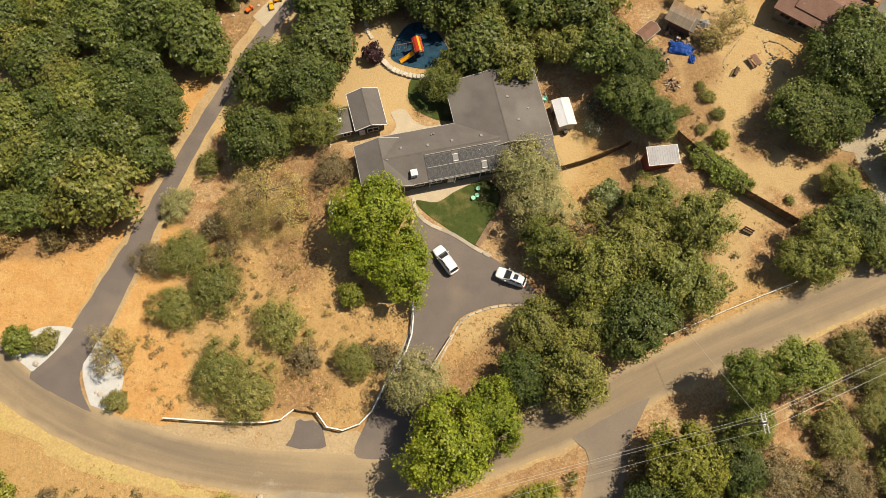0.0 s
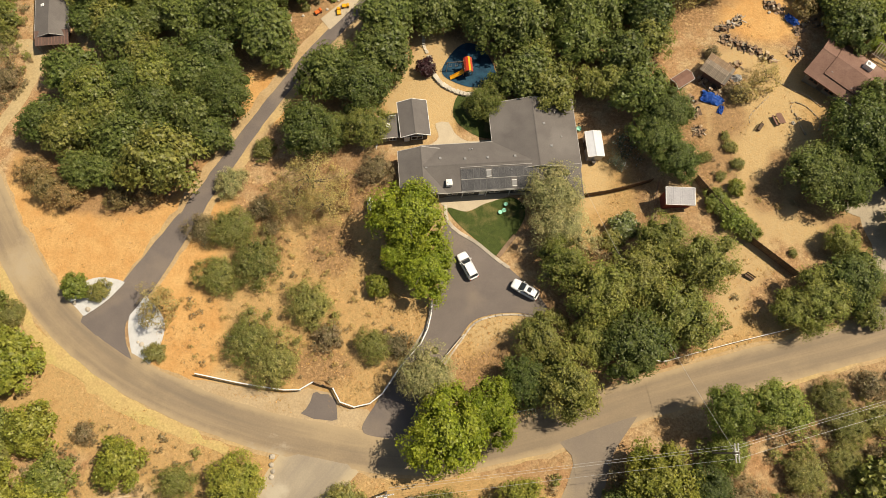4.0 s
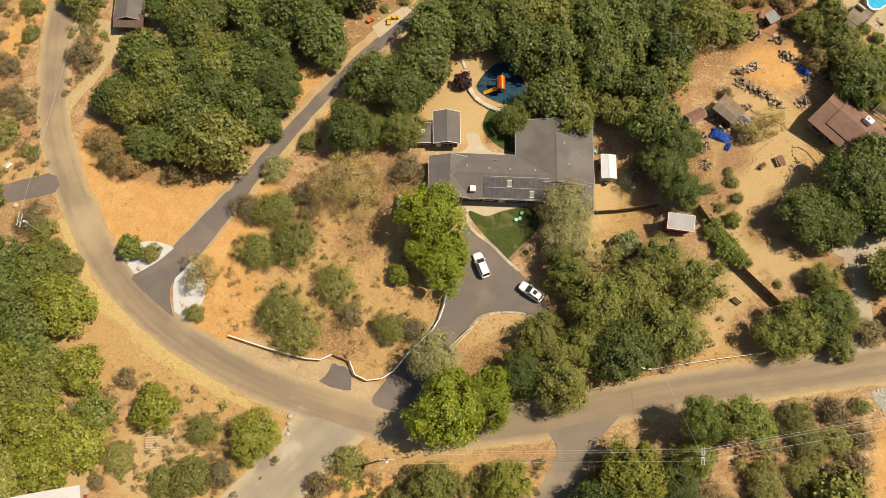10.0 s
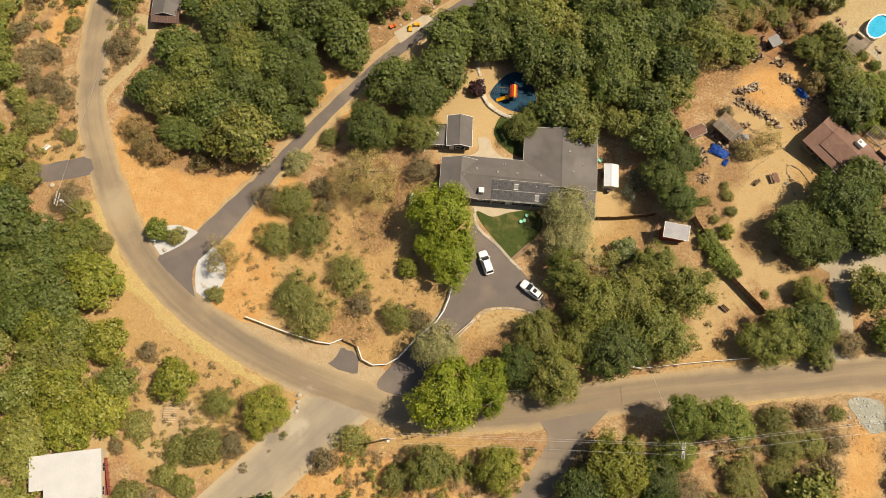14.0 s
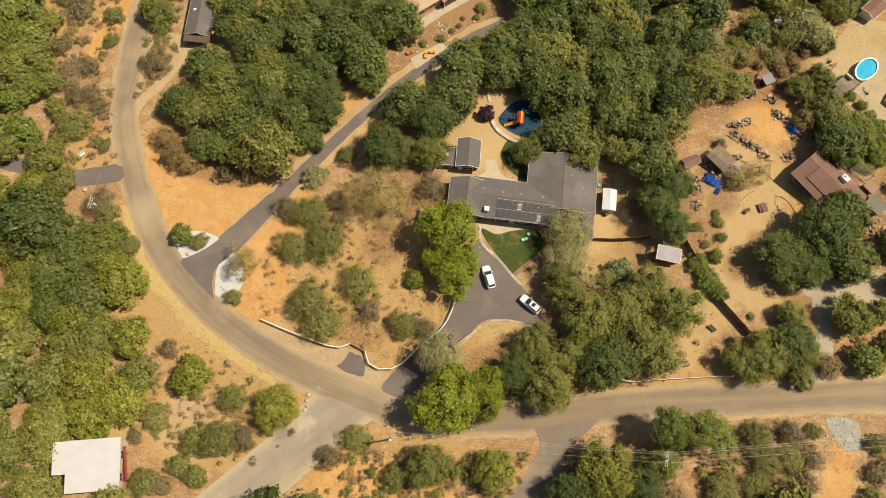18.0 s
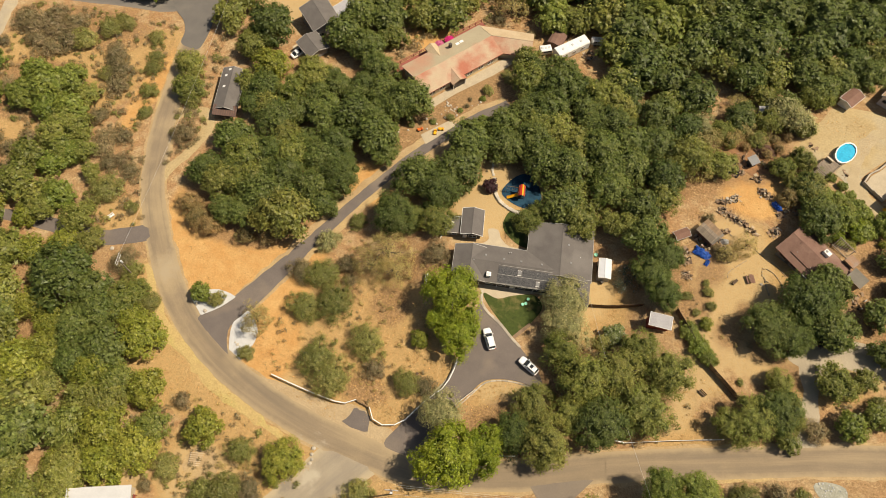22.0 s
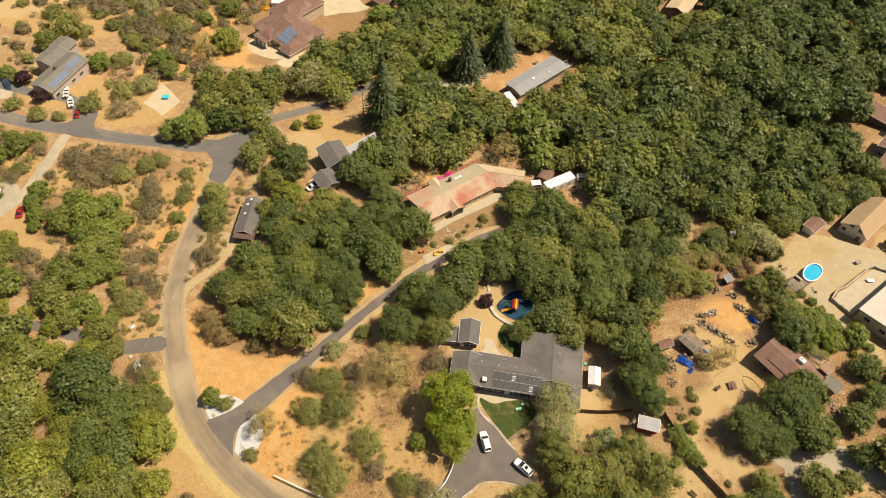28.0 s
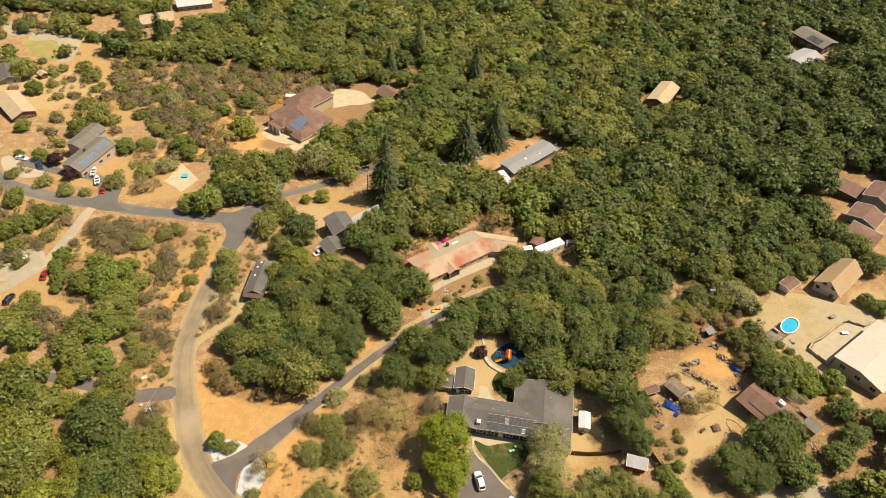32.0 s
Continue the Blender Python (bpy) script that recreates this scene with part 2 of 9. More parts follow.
M_RUBBLE = material("grey_rock_rubble", (0.34, 0.33, 0.27), (0.26, 0.25, 0.2), 2.2, 0.95, 1.0, fine=6.0, c=(0.4, 0.38, 0.31), coords="World")
M_DUST = material("pale_road_dust", (0.42, 0.315, 0.19), (0.37, 0.265, 0.15), 0.5, 0.95, 0.3, fine=3.5, c=(0.33, 0.25, 0.165), coords="World")
M_TRACK = material("grey_gravel_track", (0.4, 0.335, 0.24), (0.33, 0.275, 0.2), 0.35, 0.95, 0.4, fine=5.0, c=(0.43, 0.35, 0.225), coords="World")
M_SAND = material("pale_sand", (0.52, 0.43, 0.29), (0.44, 0.35, 0.23), 0.3, 0.95, 0.3, fine=6.0, coords="World")
M_ROOF = material("grey_shingle", (0.112, 0.099, 0.092), (0.137, 0.122, 0.112), 0.5, 0.9, 0.4, grain=0.22, fine=7.0, c=(0.155, 0.139, 0.128))
M_TRIM = material("weathered_trim_paint", (0.42, 0.4, 0.37), (0.36, 0.34, 0.31), 1.5, 0.6, 0.05)
M_VERGE = material("yellow_dry_verge", (0.46, 0.34, 0.14), (0.43, 0.3, 0.13), 0.5, 0.95, 0.4, fine=3.0, c=(0.42, 0.34, 0.12), coords="World")
M_ROOF_BROWN = material("brown_shingle", (0.16, 0.09, 0.068), (0.205, 0.12, 0.09), 0.6, 0.9, 0.4, fine=5.0, c=(0.24, 0.15, 0.115))
M_ROOF_RED = material("faded_red_roof", (0.43, 0.33, 0.225), (0.42, 0.27, 0.185), 0.45, 0.85, 0.2, fine=4.0, c=(0.37, 0.135, 0.085), spread=0.35, grain=0.24)
M_ROOF_FADED = material("faded_olive_tan_roof", (0.39, 0.33, 0.225), (0.35, 0.29, 0.195), 0.3, 0.85, 0.2, fine=4.0, c=(0.41, 0.23, 0.15), spread=0.6, grain=0.22)
M_DECK_RED = material("red_deck_stain", (0.3, 0.095, 0.07), (0.24, 0.08, 0.06), 1.0, 0.8, 0.2, vary=0.2)
M_ROOF_TAN = material("tan_roof", (0.42, 0.31, 0.19), (0.48, 0.37, 0.24), 0.4, 0.85, 0.3, fine=5.0)
M_ROOF_BARN = material("sandy_brown_roof", (0.37, 0.25, 0.145), (0.4, 0.275, 0.16), 0.3, 0.85, 0.15, fine=4.0, grain=0.12)
M_ROOF_WHITE = material("white_roof", (0.52, 0.51, 0.5), (0.47, 0.46, 0.45), 0.4, 0.6, 0.1, fine=4.0, grain=0.1)
M_SHEET_WHITE = material("white_sheet_metal", (0.56, 0.57, 0.6), (0.5, 0.51, 0.54), 0.6, 0.5, 0.05, fine=4.0, grain=0.08)
M_ROOF_PALE = material("pale_grey_roof", (0.36, 0.35, 0.36), (0.3, 0.29, 0.3), 0.5, 0.7, 0.2, fine=5.0)
M_WHITE = material("white_paint", (0.74, 0.73, 0.7), (0.68, 0.66, 0.62), 1.5, 0.55, 0.05)
M_ROOF_OLD = material("weathered_grey_brown_shingle", (0.155, 0.138, 0.113), (0.19, 0.168, 0.138), 0.5, 0.9, 0.3, fine=5.0, grain=0.25)
M_WALL_CREAM = material("cream_stucco", (0.55, 0.46, 0.33), (0.5, 0.41, 0.29), 0.8, 0.85, 0.2)
M_WALL_LIGHT = material("light_grey_siding", (0.46, 0.43, 0.4), (0.4, 0.375, 0.35), 1.0, 0.8, 0.2)
# mostly dark siding; also solid stand-ins for shade under porch and carport roofs
M_WALL_DARK = material("dark_siding_and_shade", (0.07, 0.06, 0.055), (0.1, 0.085, 0.075), 1.0, 0.8, 0.2)
M_WALL_GREY = material("grey_siding", (0.25, 0.24, 0.23), (0.2, 0.19, 0.185), 1.0, 0.8, 0.2)
M_WALL_BROWN = material("brown_siding", (0.16, 0.085, 0.06), (0.2, 0.11, 0.08), 1.0, 0.8, 0.2)
M_WALL_TAUPE = material("taupe_stucco", (0.24, 0.205, 0.165), (0.2, 0.17, 0.14), 0.8, 0.85, 0.2)
M_ROOF_RUST = material("rusty_sheet", (0.3, 0.15, 0.07), (0.24, 0.2, 0.17), 0.5, 0.7, 0.2, fine=5.0)
M_ROOF_MOBILE = material("pale_grey_sheet_roof", (0.27, 0.265, 0.265), (0.235, 0.23, 0.23), 0.5, 0.6, 0.15, fine=4.0)
M_WALL_PINK = material("pinkish_stucco", (0.5, 0.4, 0.34), (0.45, 0.355, 0.3), 0.8, 0.85, 0.2)
M_WALL_BLUSH = material("pinkish_white_siding", (0.56, 0.48, 0.43), (0.5, 0.43, 0.385), 0.9, 0.8, 0.15)
M_FAINT_TRACK = material("faint_dusty_gravel", (0.41, 0.322, 0.2), (0.375, 0.29, 0.175), 0.35, 0.95, 0.4, fine=4.0, c=(0.43, 0.345, 0.2), coords="World")
M_WALL_TEAL = material("grey_green_siding", (0.2, 0.225, 0.215), (0.17, 0.19, 0.18), 0.8, 0.85, 0.2)
M_WALL_RED = material("barn_red_siding", (0.2, 0.045, 0.035), (0.25, 0.06, 0.045), 1.0, 0.8, 0.2)
M_WOOD = material("weathered_wood", (0.2, 0.13, 0.08), (0.28, 0.19, 0.12), 2.0, 0.85, 0.3, vary=0.18)
M_WOOD_DARK = material("dark_fence_wood", (0.085, 0.055, 0.036), (0.13, 0.085, 0.055), 2.0, 0.85, 0.3, vary=0.18)
M_WOOD_GREY = material("grey_deck_wood", (0.3, 0.24, 0.18), (0.24, 0.19, 0.145), 2.0, 0.85, 0.3, vary=0.15)
M_BARK = material("bark", (0.09, 0.07, 0.05), (0.14, 0.11, 0.085), 3.0, 0.95, 0.6)
M_GLASS = material("window_glass", (0.02, 0.025, 0.03), (0.035, 0.04, 0.045), 0.5, 0.08, 0.0, spec=0.6)
M_PANEL = material("solar_cell", (0.03, 0.029, 0.031), (0.04, 0.038, 0.04), 2.0, 0.4, 0.0, spec=0.5)
M_PANEL_BLUE = material("blue_solar_cell", (0.13, 0.165, 0.25), (0.16, 0.2, 0.29), 2.0, 0.2, 0.0, spec=0.6)
M_ALU = material("aluminium", (0.5, 0.5, 0.5), (0.42, 0.42, 0.42), 2.0, 0.4, 0.05, metal=0.7)
M_FRAME = material("grey_module_frame", (0.115, 0.11, 0.107), (0.1, 0.096, 0.094), 2.0, 0.5, 0.0)
M_VENT = material("grey_vent_metal", (0.24, 0.235, 0.23), (0.2, 0.195, 0.19), 2.0, 0.6, 0.0)
M_METAL = material("galvanised_sheet", (0.56, 0.56, 0.57), (0.5, 0.5, 0.5), 1.2, 0.5, 0.1, metal=0.3)
M_CAR_WHITE = material("white_car_paint", (0.8, 0.8, 0.8), (0.77, 0.77, 0.77), 0.7, 0.2, 0.0, spec=0.6)
M_CAR_RED = material("red_car_paint", (0.35, 0.02, 0.02), (0.32, 0.02, 0.02), 0.7, 0.2, 0.0, spec=0.6)
M_CAR_BLUE = material("dark_blue_car_paint", (0.02, 0.04, 0.09), (0.025, 0.045, 0.09), 0.7, 0.2, 0.0, spec=0.6)
M_CAR_DARK = material("black_car_paint", (0.02, 0.02, 0.022), (0.025, 0.025, 0.027), 0.7, 0.2, 0.0, spec=0.6)
M_TYRE = material("tyre_rubber", (0.018, 0.018, 0.018), (0.025, 0.025, 0.025), 3.0, 0.85, 0.1)
M_BLUE = material("blue_tarp", (0.02, 0.09, 0.42), (0.03, 0.14, 0.55), 0.9, 0.5, 0.5, fine=2.5)
# mulch blue is lowered in the colour itself for the shade of trees
M_BLUE_RUBBER = material("blue_rubber_mulch", (0.008, 0.032, 0.06), (0.015, 0.06, 0.1), 0.8, 0.9, 0.6, fine=3.0, coords="World")
M_WATER = material("pool_water", (0.02, 0.34, 0.55), (0.03, 0.41, 0.62), 0.4, 0.08, 0.05, fine=2.0, spec=0.5)
M_YELLOW = material("yellow_plastic", (0.75, 0.36, 0.02), (0.7, 0.33, 0.02), 1.0, 0.4, 0.0)
M_RED = material("red_plastic", (0.62, 0.05, 0.025), (0.55, 0.045, 0.02), 1.0, 0.45, 0.0)
M_CANOPY = material("faded_red_canvas", (0.4, 0.06, 0.03), (0.34, 0.05, 0.025), 1.0, 0.8, 0.1)
M_PINK = material("pink_canvas", (0.75, 0.04, 0.25), (0.68, 0.04, 0.22), 1.0, 0.8, 0.05)
M_TURQ = material("turquoise_canvas", (0.02, 0.45, 0.62), (0.02, 0.4, 0.56), 1.0, 0.6, 0.05)
M_STONE = material("pale_stone", (0.42, 0.37, 0.3), (0.33, 0.28, 0.22), 1.0, 0.9, 0.4, vary=0.2)
# lighter copy of pale_stone, with its sunlit look put into the colour
M_SUNLIT_STONE = material("sunlit_pale_stone", (0.52, 0.47, 0.39), (0.44, 0.39, 0.31), 1.0, 0.9, 0.4, vary=0.15)
M_TANK = material("pale_tank_paint", (0.62, 0.6, 0.55), (0.55, 0.53, 0.48), 1.0, 0.5, 0.05)
M_FIELDSTONE = material("brown_field_stone", (0.36, 0.285, 0.19), (0.27, 0.21, 0.14), 1.0, 0.9, 0.4, vary=0.25)
M_JUNK = material("rusty_scrap", (0.15, 0.095, 0.06), (0.27, 0.18, 0.115), 1.5, 0.85, 0.4, vary=0.4)
M_GREEN_PLASTIC = material("mint_plastic", (0.25, 0.62, 0.45), (0.22, 0.56, 0.4), 1.0, 0.5, 0.0)
M_WIRE = material("cable", (0.5, 0.5, 0.48), (0.6, 0.59, 0.57), 1.0, 0.5, 0.0, metal=0.5)
M_POLE = material("pole_timber", (0.2, 0.16, 0.12), (0.27, 0.22, 0.17), 2.0, 0.9, 0.3)

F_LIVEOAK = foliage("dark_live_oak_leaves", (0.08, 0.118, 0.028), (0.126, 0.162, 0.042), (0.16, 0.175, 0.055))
F_OAK = foliage("oak_leaves", (0.09, 0.128, 0.029), (0.146, 0.182, 0.046), (0.195, 0.205, 0.065))
F_OLIVE = foliage("olive_leaves", (0.157, 0.19, 0.04), (0.238, 0.25, 0.063), (0.29, 0.265, 0.1))
F_SHRUB = foliage("chaparral_leaves", (0.19, 0.205, 0.056), (0.255, 0.252, 0.08), (0.33, 0.28, 0.13))
F_BRIGHT = foliage("bright_leaves", (0.205, 0.27, 0.022), (0.235, 0.285, 0.028), (0.31, 0.32, 0.045))
F_LIME = foliage("yellow_green_leaves", (0.205, 0.235, 0.036), (0.255, 0.268, 0.048), (0.3, 0.285, 0.05))
F_BUSH = foliage("fresh_green_leaves", (0.15, 0.2, 0.036), (0.2, 0.24, 0.052), (0.24, 0.25, 0.06))
F_SAGE = foliage("grey_green_leaves", (0.29, 0.295, 0.13), (0.33, 0.325, 0.155), (0.38, 0.33, 0.19))
F_DRY = foliage("dry_yellow_leaves", (0.37, 0.305, 0.12), (0.31, 0.27, 0.1), (0.42, 0.31, 0.14))
F_WITHER = foliage("withered_leaves", (0.31, 0.215, 0.1), (0.235, 0.19, 0.08), (0.36, 0.25, 0.12))
F_BROWN = foliage("brown_brush_leaves", (0.2, 0.172, 0.09), (0.285, 0.225, 0.125), (0.34, 0.26, 0.16))
F_PLUM = foliage("plum_leaves", (0.045, 0.016, 0.022), (0.06, 0.022, 0.026))
F_FLOWER = foliage("flowering_leaves", (0.16, 0.2, 0.07), (0.2, 0.23, 0.1), (0.6, 0.58, 0.48))
# white sprays put the glint of shiny leaves into the colour
F_FLECK = foliage("white_glint_leaves", (0.06, 0.09, 0.05), (0.1, 0.13, 0.08), (1.0, 1.0, 0.98))
F_STRAW = foliage("straw_blades", (0.42, 0.28, 0.12), (0.34, 0.2, 0.08), (0.2, 0.13, 0.06))
F_CONE = foliage("conifer_needles", (0.06, 0.088, 0.024), (0.08, 0.108, 0.032))


# ---------------------------------------------------------------- small building helpers
def mesh_of(name, bm, mat):
    me = bpy.data.meshes.new(name)
    bm.to_mesh(me)
    bm.free()
    me.materials.append(mat)
    return me


def part(name, bm, mat, parent, label="", m=None):
    """Links a bmesh (or a mesh) as one part under its thing."""
    ob = new(name, bm if isinstance(bm, bpy.types.Mesh) else mesh_of(name, bm, mat))
    ob.parent = parent
    if m is not None:
        ob.matrix_basis = m
    if label:
        tagged(ob, label)
    return ob


def thing(name, x, y, z, rz, label, category, group="", kind=""):
    ob = new(name)
    ob.matrix_basis = pose(x, y, z, 0, 0, rz)
    return tagged(ob, label, category, group, kind)


def single(name, bm, mat, label, category, m=None, group="", kind=""):
    ob = new(name, bm if isinstance(bm, bpy.types.Mesh) else mesh_of(name, bm, mat))
    if m is not None:
        ob.matrix_basis = m
    return tagged(ob, label, category, group, kind)


def box(bm, x0, y0, z0, x1, y1, z1, bev=0.0):
    vs = [bm.verts.new(p) for p in ((x0, y0, z0), (x1, y0, z0), (x1, y1, z0), (x0, y1, z0), (x0, y0, z1), (x1, y0, z1), (x1, y1, z1), (x0, y1, z1))]
    fs = [bm.faces.new([vs[i] for i in f]) for f in ((3, 2, 1, 0), (4, 5, 6, 7), (0, 1, 5, 4), (1, 2, 6, 5), (2, 3, 7, 6), (3, 0, 4, 7))]
    if bev:
        es = {e for f in fs for e in f.edges}
        bmesh.ops.bevel(bm, geom=list(es), offset=bev, segments=1, affect="EDGES")
    return bm


def boxed(x0, y0, z0, x1, y1, z1, bev=0.0):
    return box(bmesh.new(), x0, y0, z0, x1, y1, z1, bev)


def extrude(profile, a, b, axis="x"):
    """A closed profile of (across, up) swept from a to b along an axis."""
    bm = bmesh.new()
    put = (lambda s, p: (s, p[0], p[1])) if axis == "x" else (lambda s, p: (p[0], s, p[1]))
    lo, hi = [bm.verts.new(put(a, p)) for p in profile], [bm.verts.new(put(b, p)) for p in profile]
    k = len(profile)
    bm.faces.new(lo), bm.faces.new(hi[::-1])
    for i in range(k):
        bm.faces.new((lo[i], hi[i], hi[(i + 1) % k], lo[(i + 1) % k]))
    bmesh.ops.recalc_face_normals(bm, faces=bm.faces)
    return bm


def tube(bm, p, q, r0, r1=None, seg=8):
    p, q = Vector(p), Vector(q)
    r1 = r0 if r1 is None else r1
    d_ = (q - p).normalized()
    a = d_.orthogonal().normalized()
    b = d_.cross(a)
    lo, hi = [], []
    for i in range(seg):
        w = 2 * math.pi * i / seg
        o = a * math.cos(w) + b * math.sin(w)
        lo.append(bm.verts.new(p + o * r0)), hi.append(bm.verts.new(q + o * r1))
    for i in range(seg):
        j = (i + 1) % seg
        bm.faces.new((lo[i], lo[j], hi[j], hi[i]))
    bm.faces.new(lo[::-1]), bm.faces.new(hi)
    return bm


def spline(pts, step=1.5, closed=False):
    """A smooth line through a few points."""
    p = [np.array(q, float) for q in pts]
    n = len(p)
    out = []
    for i in range(n if closed else n - 1):
        a = p[(i - 1) % n] if closed or i else 2 * p[0] - p[1]
        b, c = p[i], p[(i + 1) % n]
        e = p[(i + 2) % n] if closed or i + 2 < n else 2 * p[-1] - p[-2]
        k = max(1, int(np.linalg.norm(c - b) / step))
        for j in range(k):
            t = j / k
            out.append(0.5 * (2 * b + (c - a) * t + (2 * a - 5 * b + 4 * c - e) * t * t + (3 * b - a - 3 * c + e) * t ** 3))
    if not closed:
        out.append(p[-1])
    return np.array(out)


def ribbon(name, pts, width, mat, label, category, lift=0.05, kind="structure", rag=0.25):
    """A road laid on the ground along a smooth line; its edges are a little uneven."""
    c = spline(pts, 1.5)
    tg = np.gradient(c, axis=0)
    tg /= np.linalg.norm(tg, axis=1)[:, None]
    nr = np.stack([-tg[:, 1], tg[:, 0]], 1)
    w = np.interp(np.linspace(0, 1, len(c)), np.linspace(0, 1, len(width)), width) / 2 if isinstance(width, (list, tuple)) else np.full(len(c), width / 2)
    bm = bmesh.new()
    rows, cols = [], max(4, int(w.max()))
    for i in range(len(c)):
        jl, jr = (rag * noise.noise((c[i][0] * 0.35, c[i][1] * 0.35, s)) for s in (1.7, 9.1))
        row = []
        for j in range(cols + 1):
            f = -1 + 2 * j / cols
            o = f * w[i] + (jl if j == 0 else jr if j == cols else 0)
            x, y = c[i] + nr[i] * o
            row.append(bm.verts.new((x, y, gz(x, y) + lift - (0.05 if j in (0, cols) else 0))))
        rows.append(row)
    for r0, r1 in zip(rows, rows[1:]):
        for j in range(cols):
            bm.faces.new((r0[j], r0[j + 1], r1[j + 1], r1[j]))
    uvl = bm.loops.layers.uv.new("UVMap")
    place = {v: (i * 1.5, j / cols) for i, row in enumerate(rows) for j, v in enumerate(row)}
    for f in bm.faces:
        for lp in f.loops:
            lp[uvl].uv = place[lp.vert]
    bmesh.ops.recalc_face_normals(bm, faces=bm.faces)
    bm.normal_update()
    if sum(f.normal.z for f in bm.faces) < 0:
        bmesh.ops.reverse_faces(bm, faces=bm.faces)
    return single(name, bm, mat, label, category, kind=kind)


def patch(name, pts, mat, label, category, lift=0.05, kind="structure", smooth=True, cell=1.6, zed=None):
    """A flat area of ground with a smooth outline, cut into cells that follow the terrain."""
    line = spline(pts, 0.8, True) if smooth else np.array(pts, float)
    bm = bmesh.new()
    bm.faces.new([bm.verts.new((x, y, 0)) for x, y in line])
    for ax in (0, 1):
        lo, hi = line[:, ax].min(), line[:, ax].max()
        for v in np.arange(lo + cell, hi, cell):
            co, no = [0, 0, 0], [0, 0, 0]
            co[ax], no[ax] = v, 1
            bmesh.ops.bisect_plane(bm, geom=bm.verts[:] + bm.edges[:] + bm.faces[:], plane_co=co, plane_no=no)
    bmesh.ops.triangulate(bm, faces=[f for f in bm.faces if len(f.verts) > 4])
    for v in bm.verts:
        v.co.z = (gz(v.co.x, v.co.y) if zed is None else zed) + lift
    bm.normal_update()
    if sum(f.normal.z for f in bm.faces) < 0:
        bmesh.ops.reverse_faces(bm, faces=bm.faces)
    return single(name, bm, mat, label, category, kind=kind)


def near_line(x, y, line, dist):
    return bool((((line - (x, y)) ** 2).sum(1) < dist * dist).any())


def inside(x, y, poly):
    r = False
    for (x0, y0), (x1, y1) in zip(poly, poly[1:] + poly[:1]):
        if (y0 > y) != (y1 > y) and x < (x1 - x0) * (y - y0) / (y1 - y0) + x0:
            r = not r
    return r

# ---------------------------------------------------------------- ground
def axis_steps(lo, hi, far, step):
    mid = list(np.arange(lo, hi + 0.01, step))
    a, b, s = lo, hi, step
    left, right = [], []
    while a > -far or b < far:
        s *= 1.25
        a, b = a - s, b + s
        left.append(a), right.append(b)
    return np.array(left[::-1] + mid + right)


def soft(d, w):
    return np.clip(0.5 - d / w, 0, 1)


def blobs(x, y, spec, w=6.0):
    """How far a place lies inside any of the discs (x, y, rx, ry)."""
    out = np.zeros_like(x)
    for cx, cy, rx, ry in spec:
        dd = (np.sqrt(((x - cx) / rx) ** 2 + ((y - cy) / ry) ** 2) - 1) * min(rx, ry)
        out = np.maximum(out, soft(dd, w))
    return out


ORANGE = [(-57, 30, 14, 9), (-72, 40, 8, 17), (-46, 36, 7, 14), (-42, 15, 6, 9), (-35, 60, 9, 6), (-45, 20, 4, 8), (70.5, 11, 2.2, 10), (48, 82, 7, 6), (-128, 150, 11, 8), (-102, 68, 3, 14), (-150, 150, 10, 30), (40, -6, 18, 5), (-6, -14, 15, 6), (-35, 108, 8, 5), (-30, 165, 12, 8)]
STRAW = [(-22, 22, 24, 16), (48, 60, 11, 14), (64, 45, 12, 7), (8, 19, 7, 5), (38, 24, 16, 4), (-76, 118, 14, 9), (-32, -12, 12, 8), (-45, -12, 10, 10), (-60, 3, 10, 7), (-230, 190, 30, 30), (-238, 158, 34, 26), (-128, 70, 22, 18), (-106, 82, 8, 8), (-175, 110, 16, 12)]
STRAW += [(-118, 76, 6, 8), (-200, 150, 20, 16), (-150, 50, 12, 8), (-135, 47, 12, 8), (-175, 72, 20, 12), (-150, 110, 20, 12), (22, 45, 6, 9), (-8, 61, 9, 8), (-90, 34, 6, 5), (-50, 1, 14, 5), (-30, -4, 12, 4), (-66, 8, 8, 7), (-76, 18, 5, 8), (5, -4, 16, 3)]
# leaf litter; discs by (77, 66) and in the eastern yard also paint tree shade
LITTER_SHADE = [(-62, 50, 18, 15), (10, 90, 35, 18), (-40, 80, 12, 14), (-105, 3, 28, 18), (0, 204, 95, 84), (-85, 220, 80, 70), (27, 27, 12, 10), (60, 30, 10, 6), (12, 12, 10, 8), (-128, 84, 15, 7), (-132, 60, 12, 10), (-21, 90, 6, 5), (77, 66, 8, 12), (-33, 37, 3.5, 3), (-15, 44, 3, 3), (-20, 41, 3, 2.5), (-26, 84, 4, 4), (47, 94, 8, 9), (42, 89, 6, 5), (-24, 86, 6, 5), (-120, 150, 5, 4), (-21, 32, 4, 4), (-33, 32, 4, 3), (-20, 13, 5, 3), (51, 52, 3, 3), (56, 46, 4, 3), (48, 47, 3, 3), (40, 52, 3, 4), (61, 42, 4, 3), (36, 58, 3, 4), (42, 60, 3, 3.5), (39.5, 66, 3, 3), (44, 97, 6, 5)]
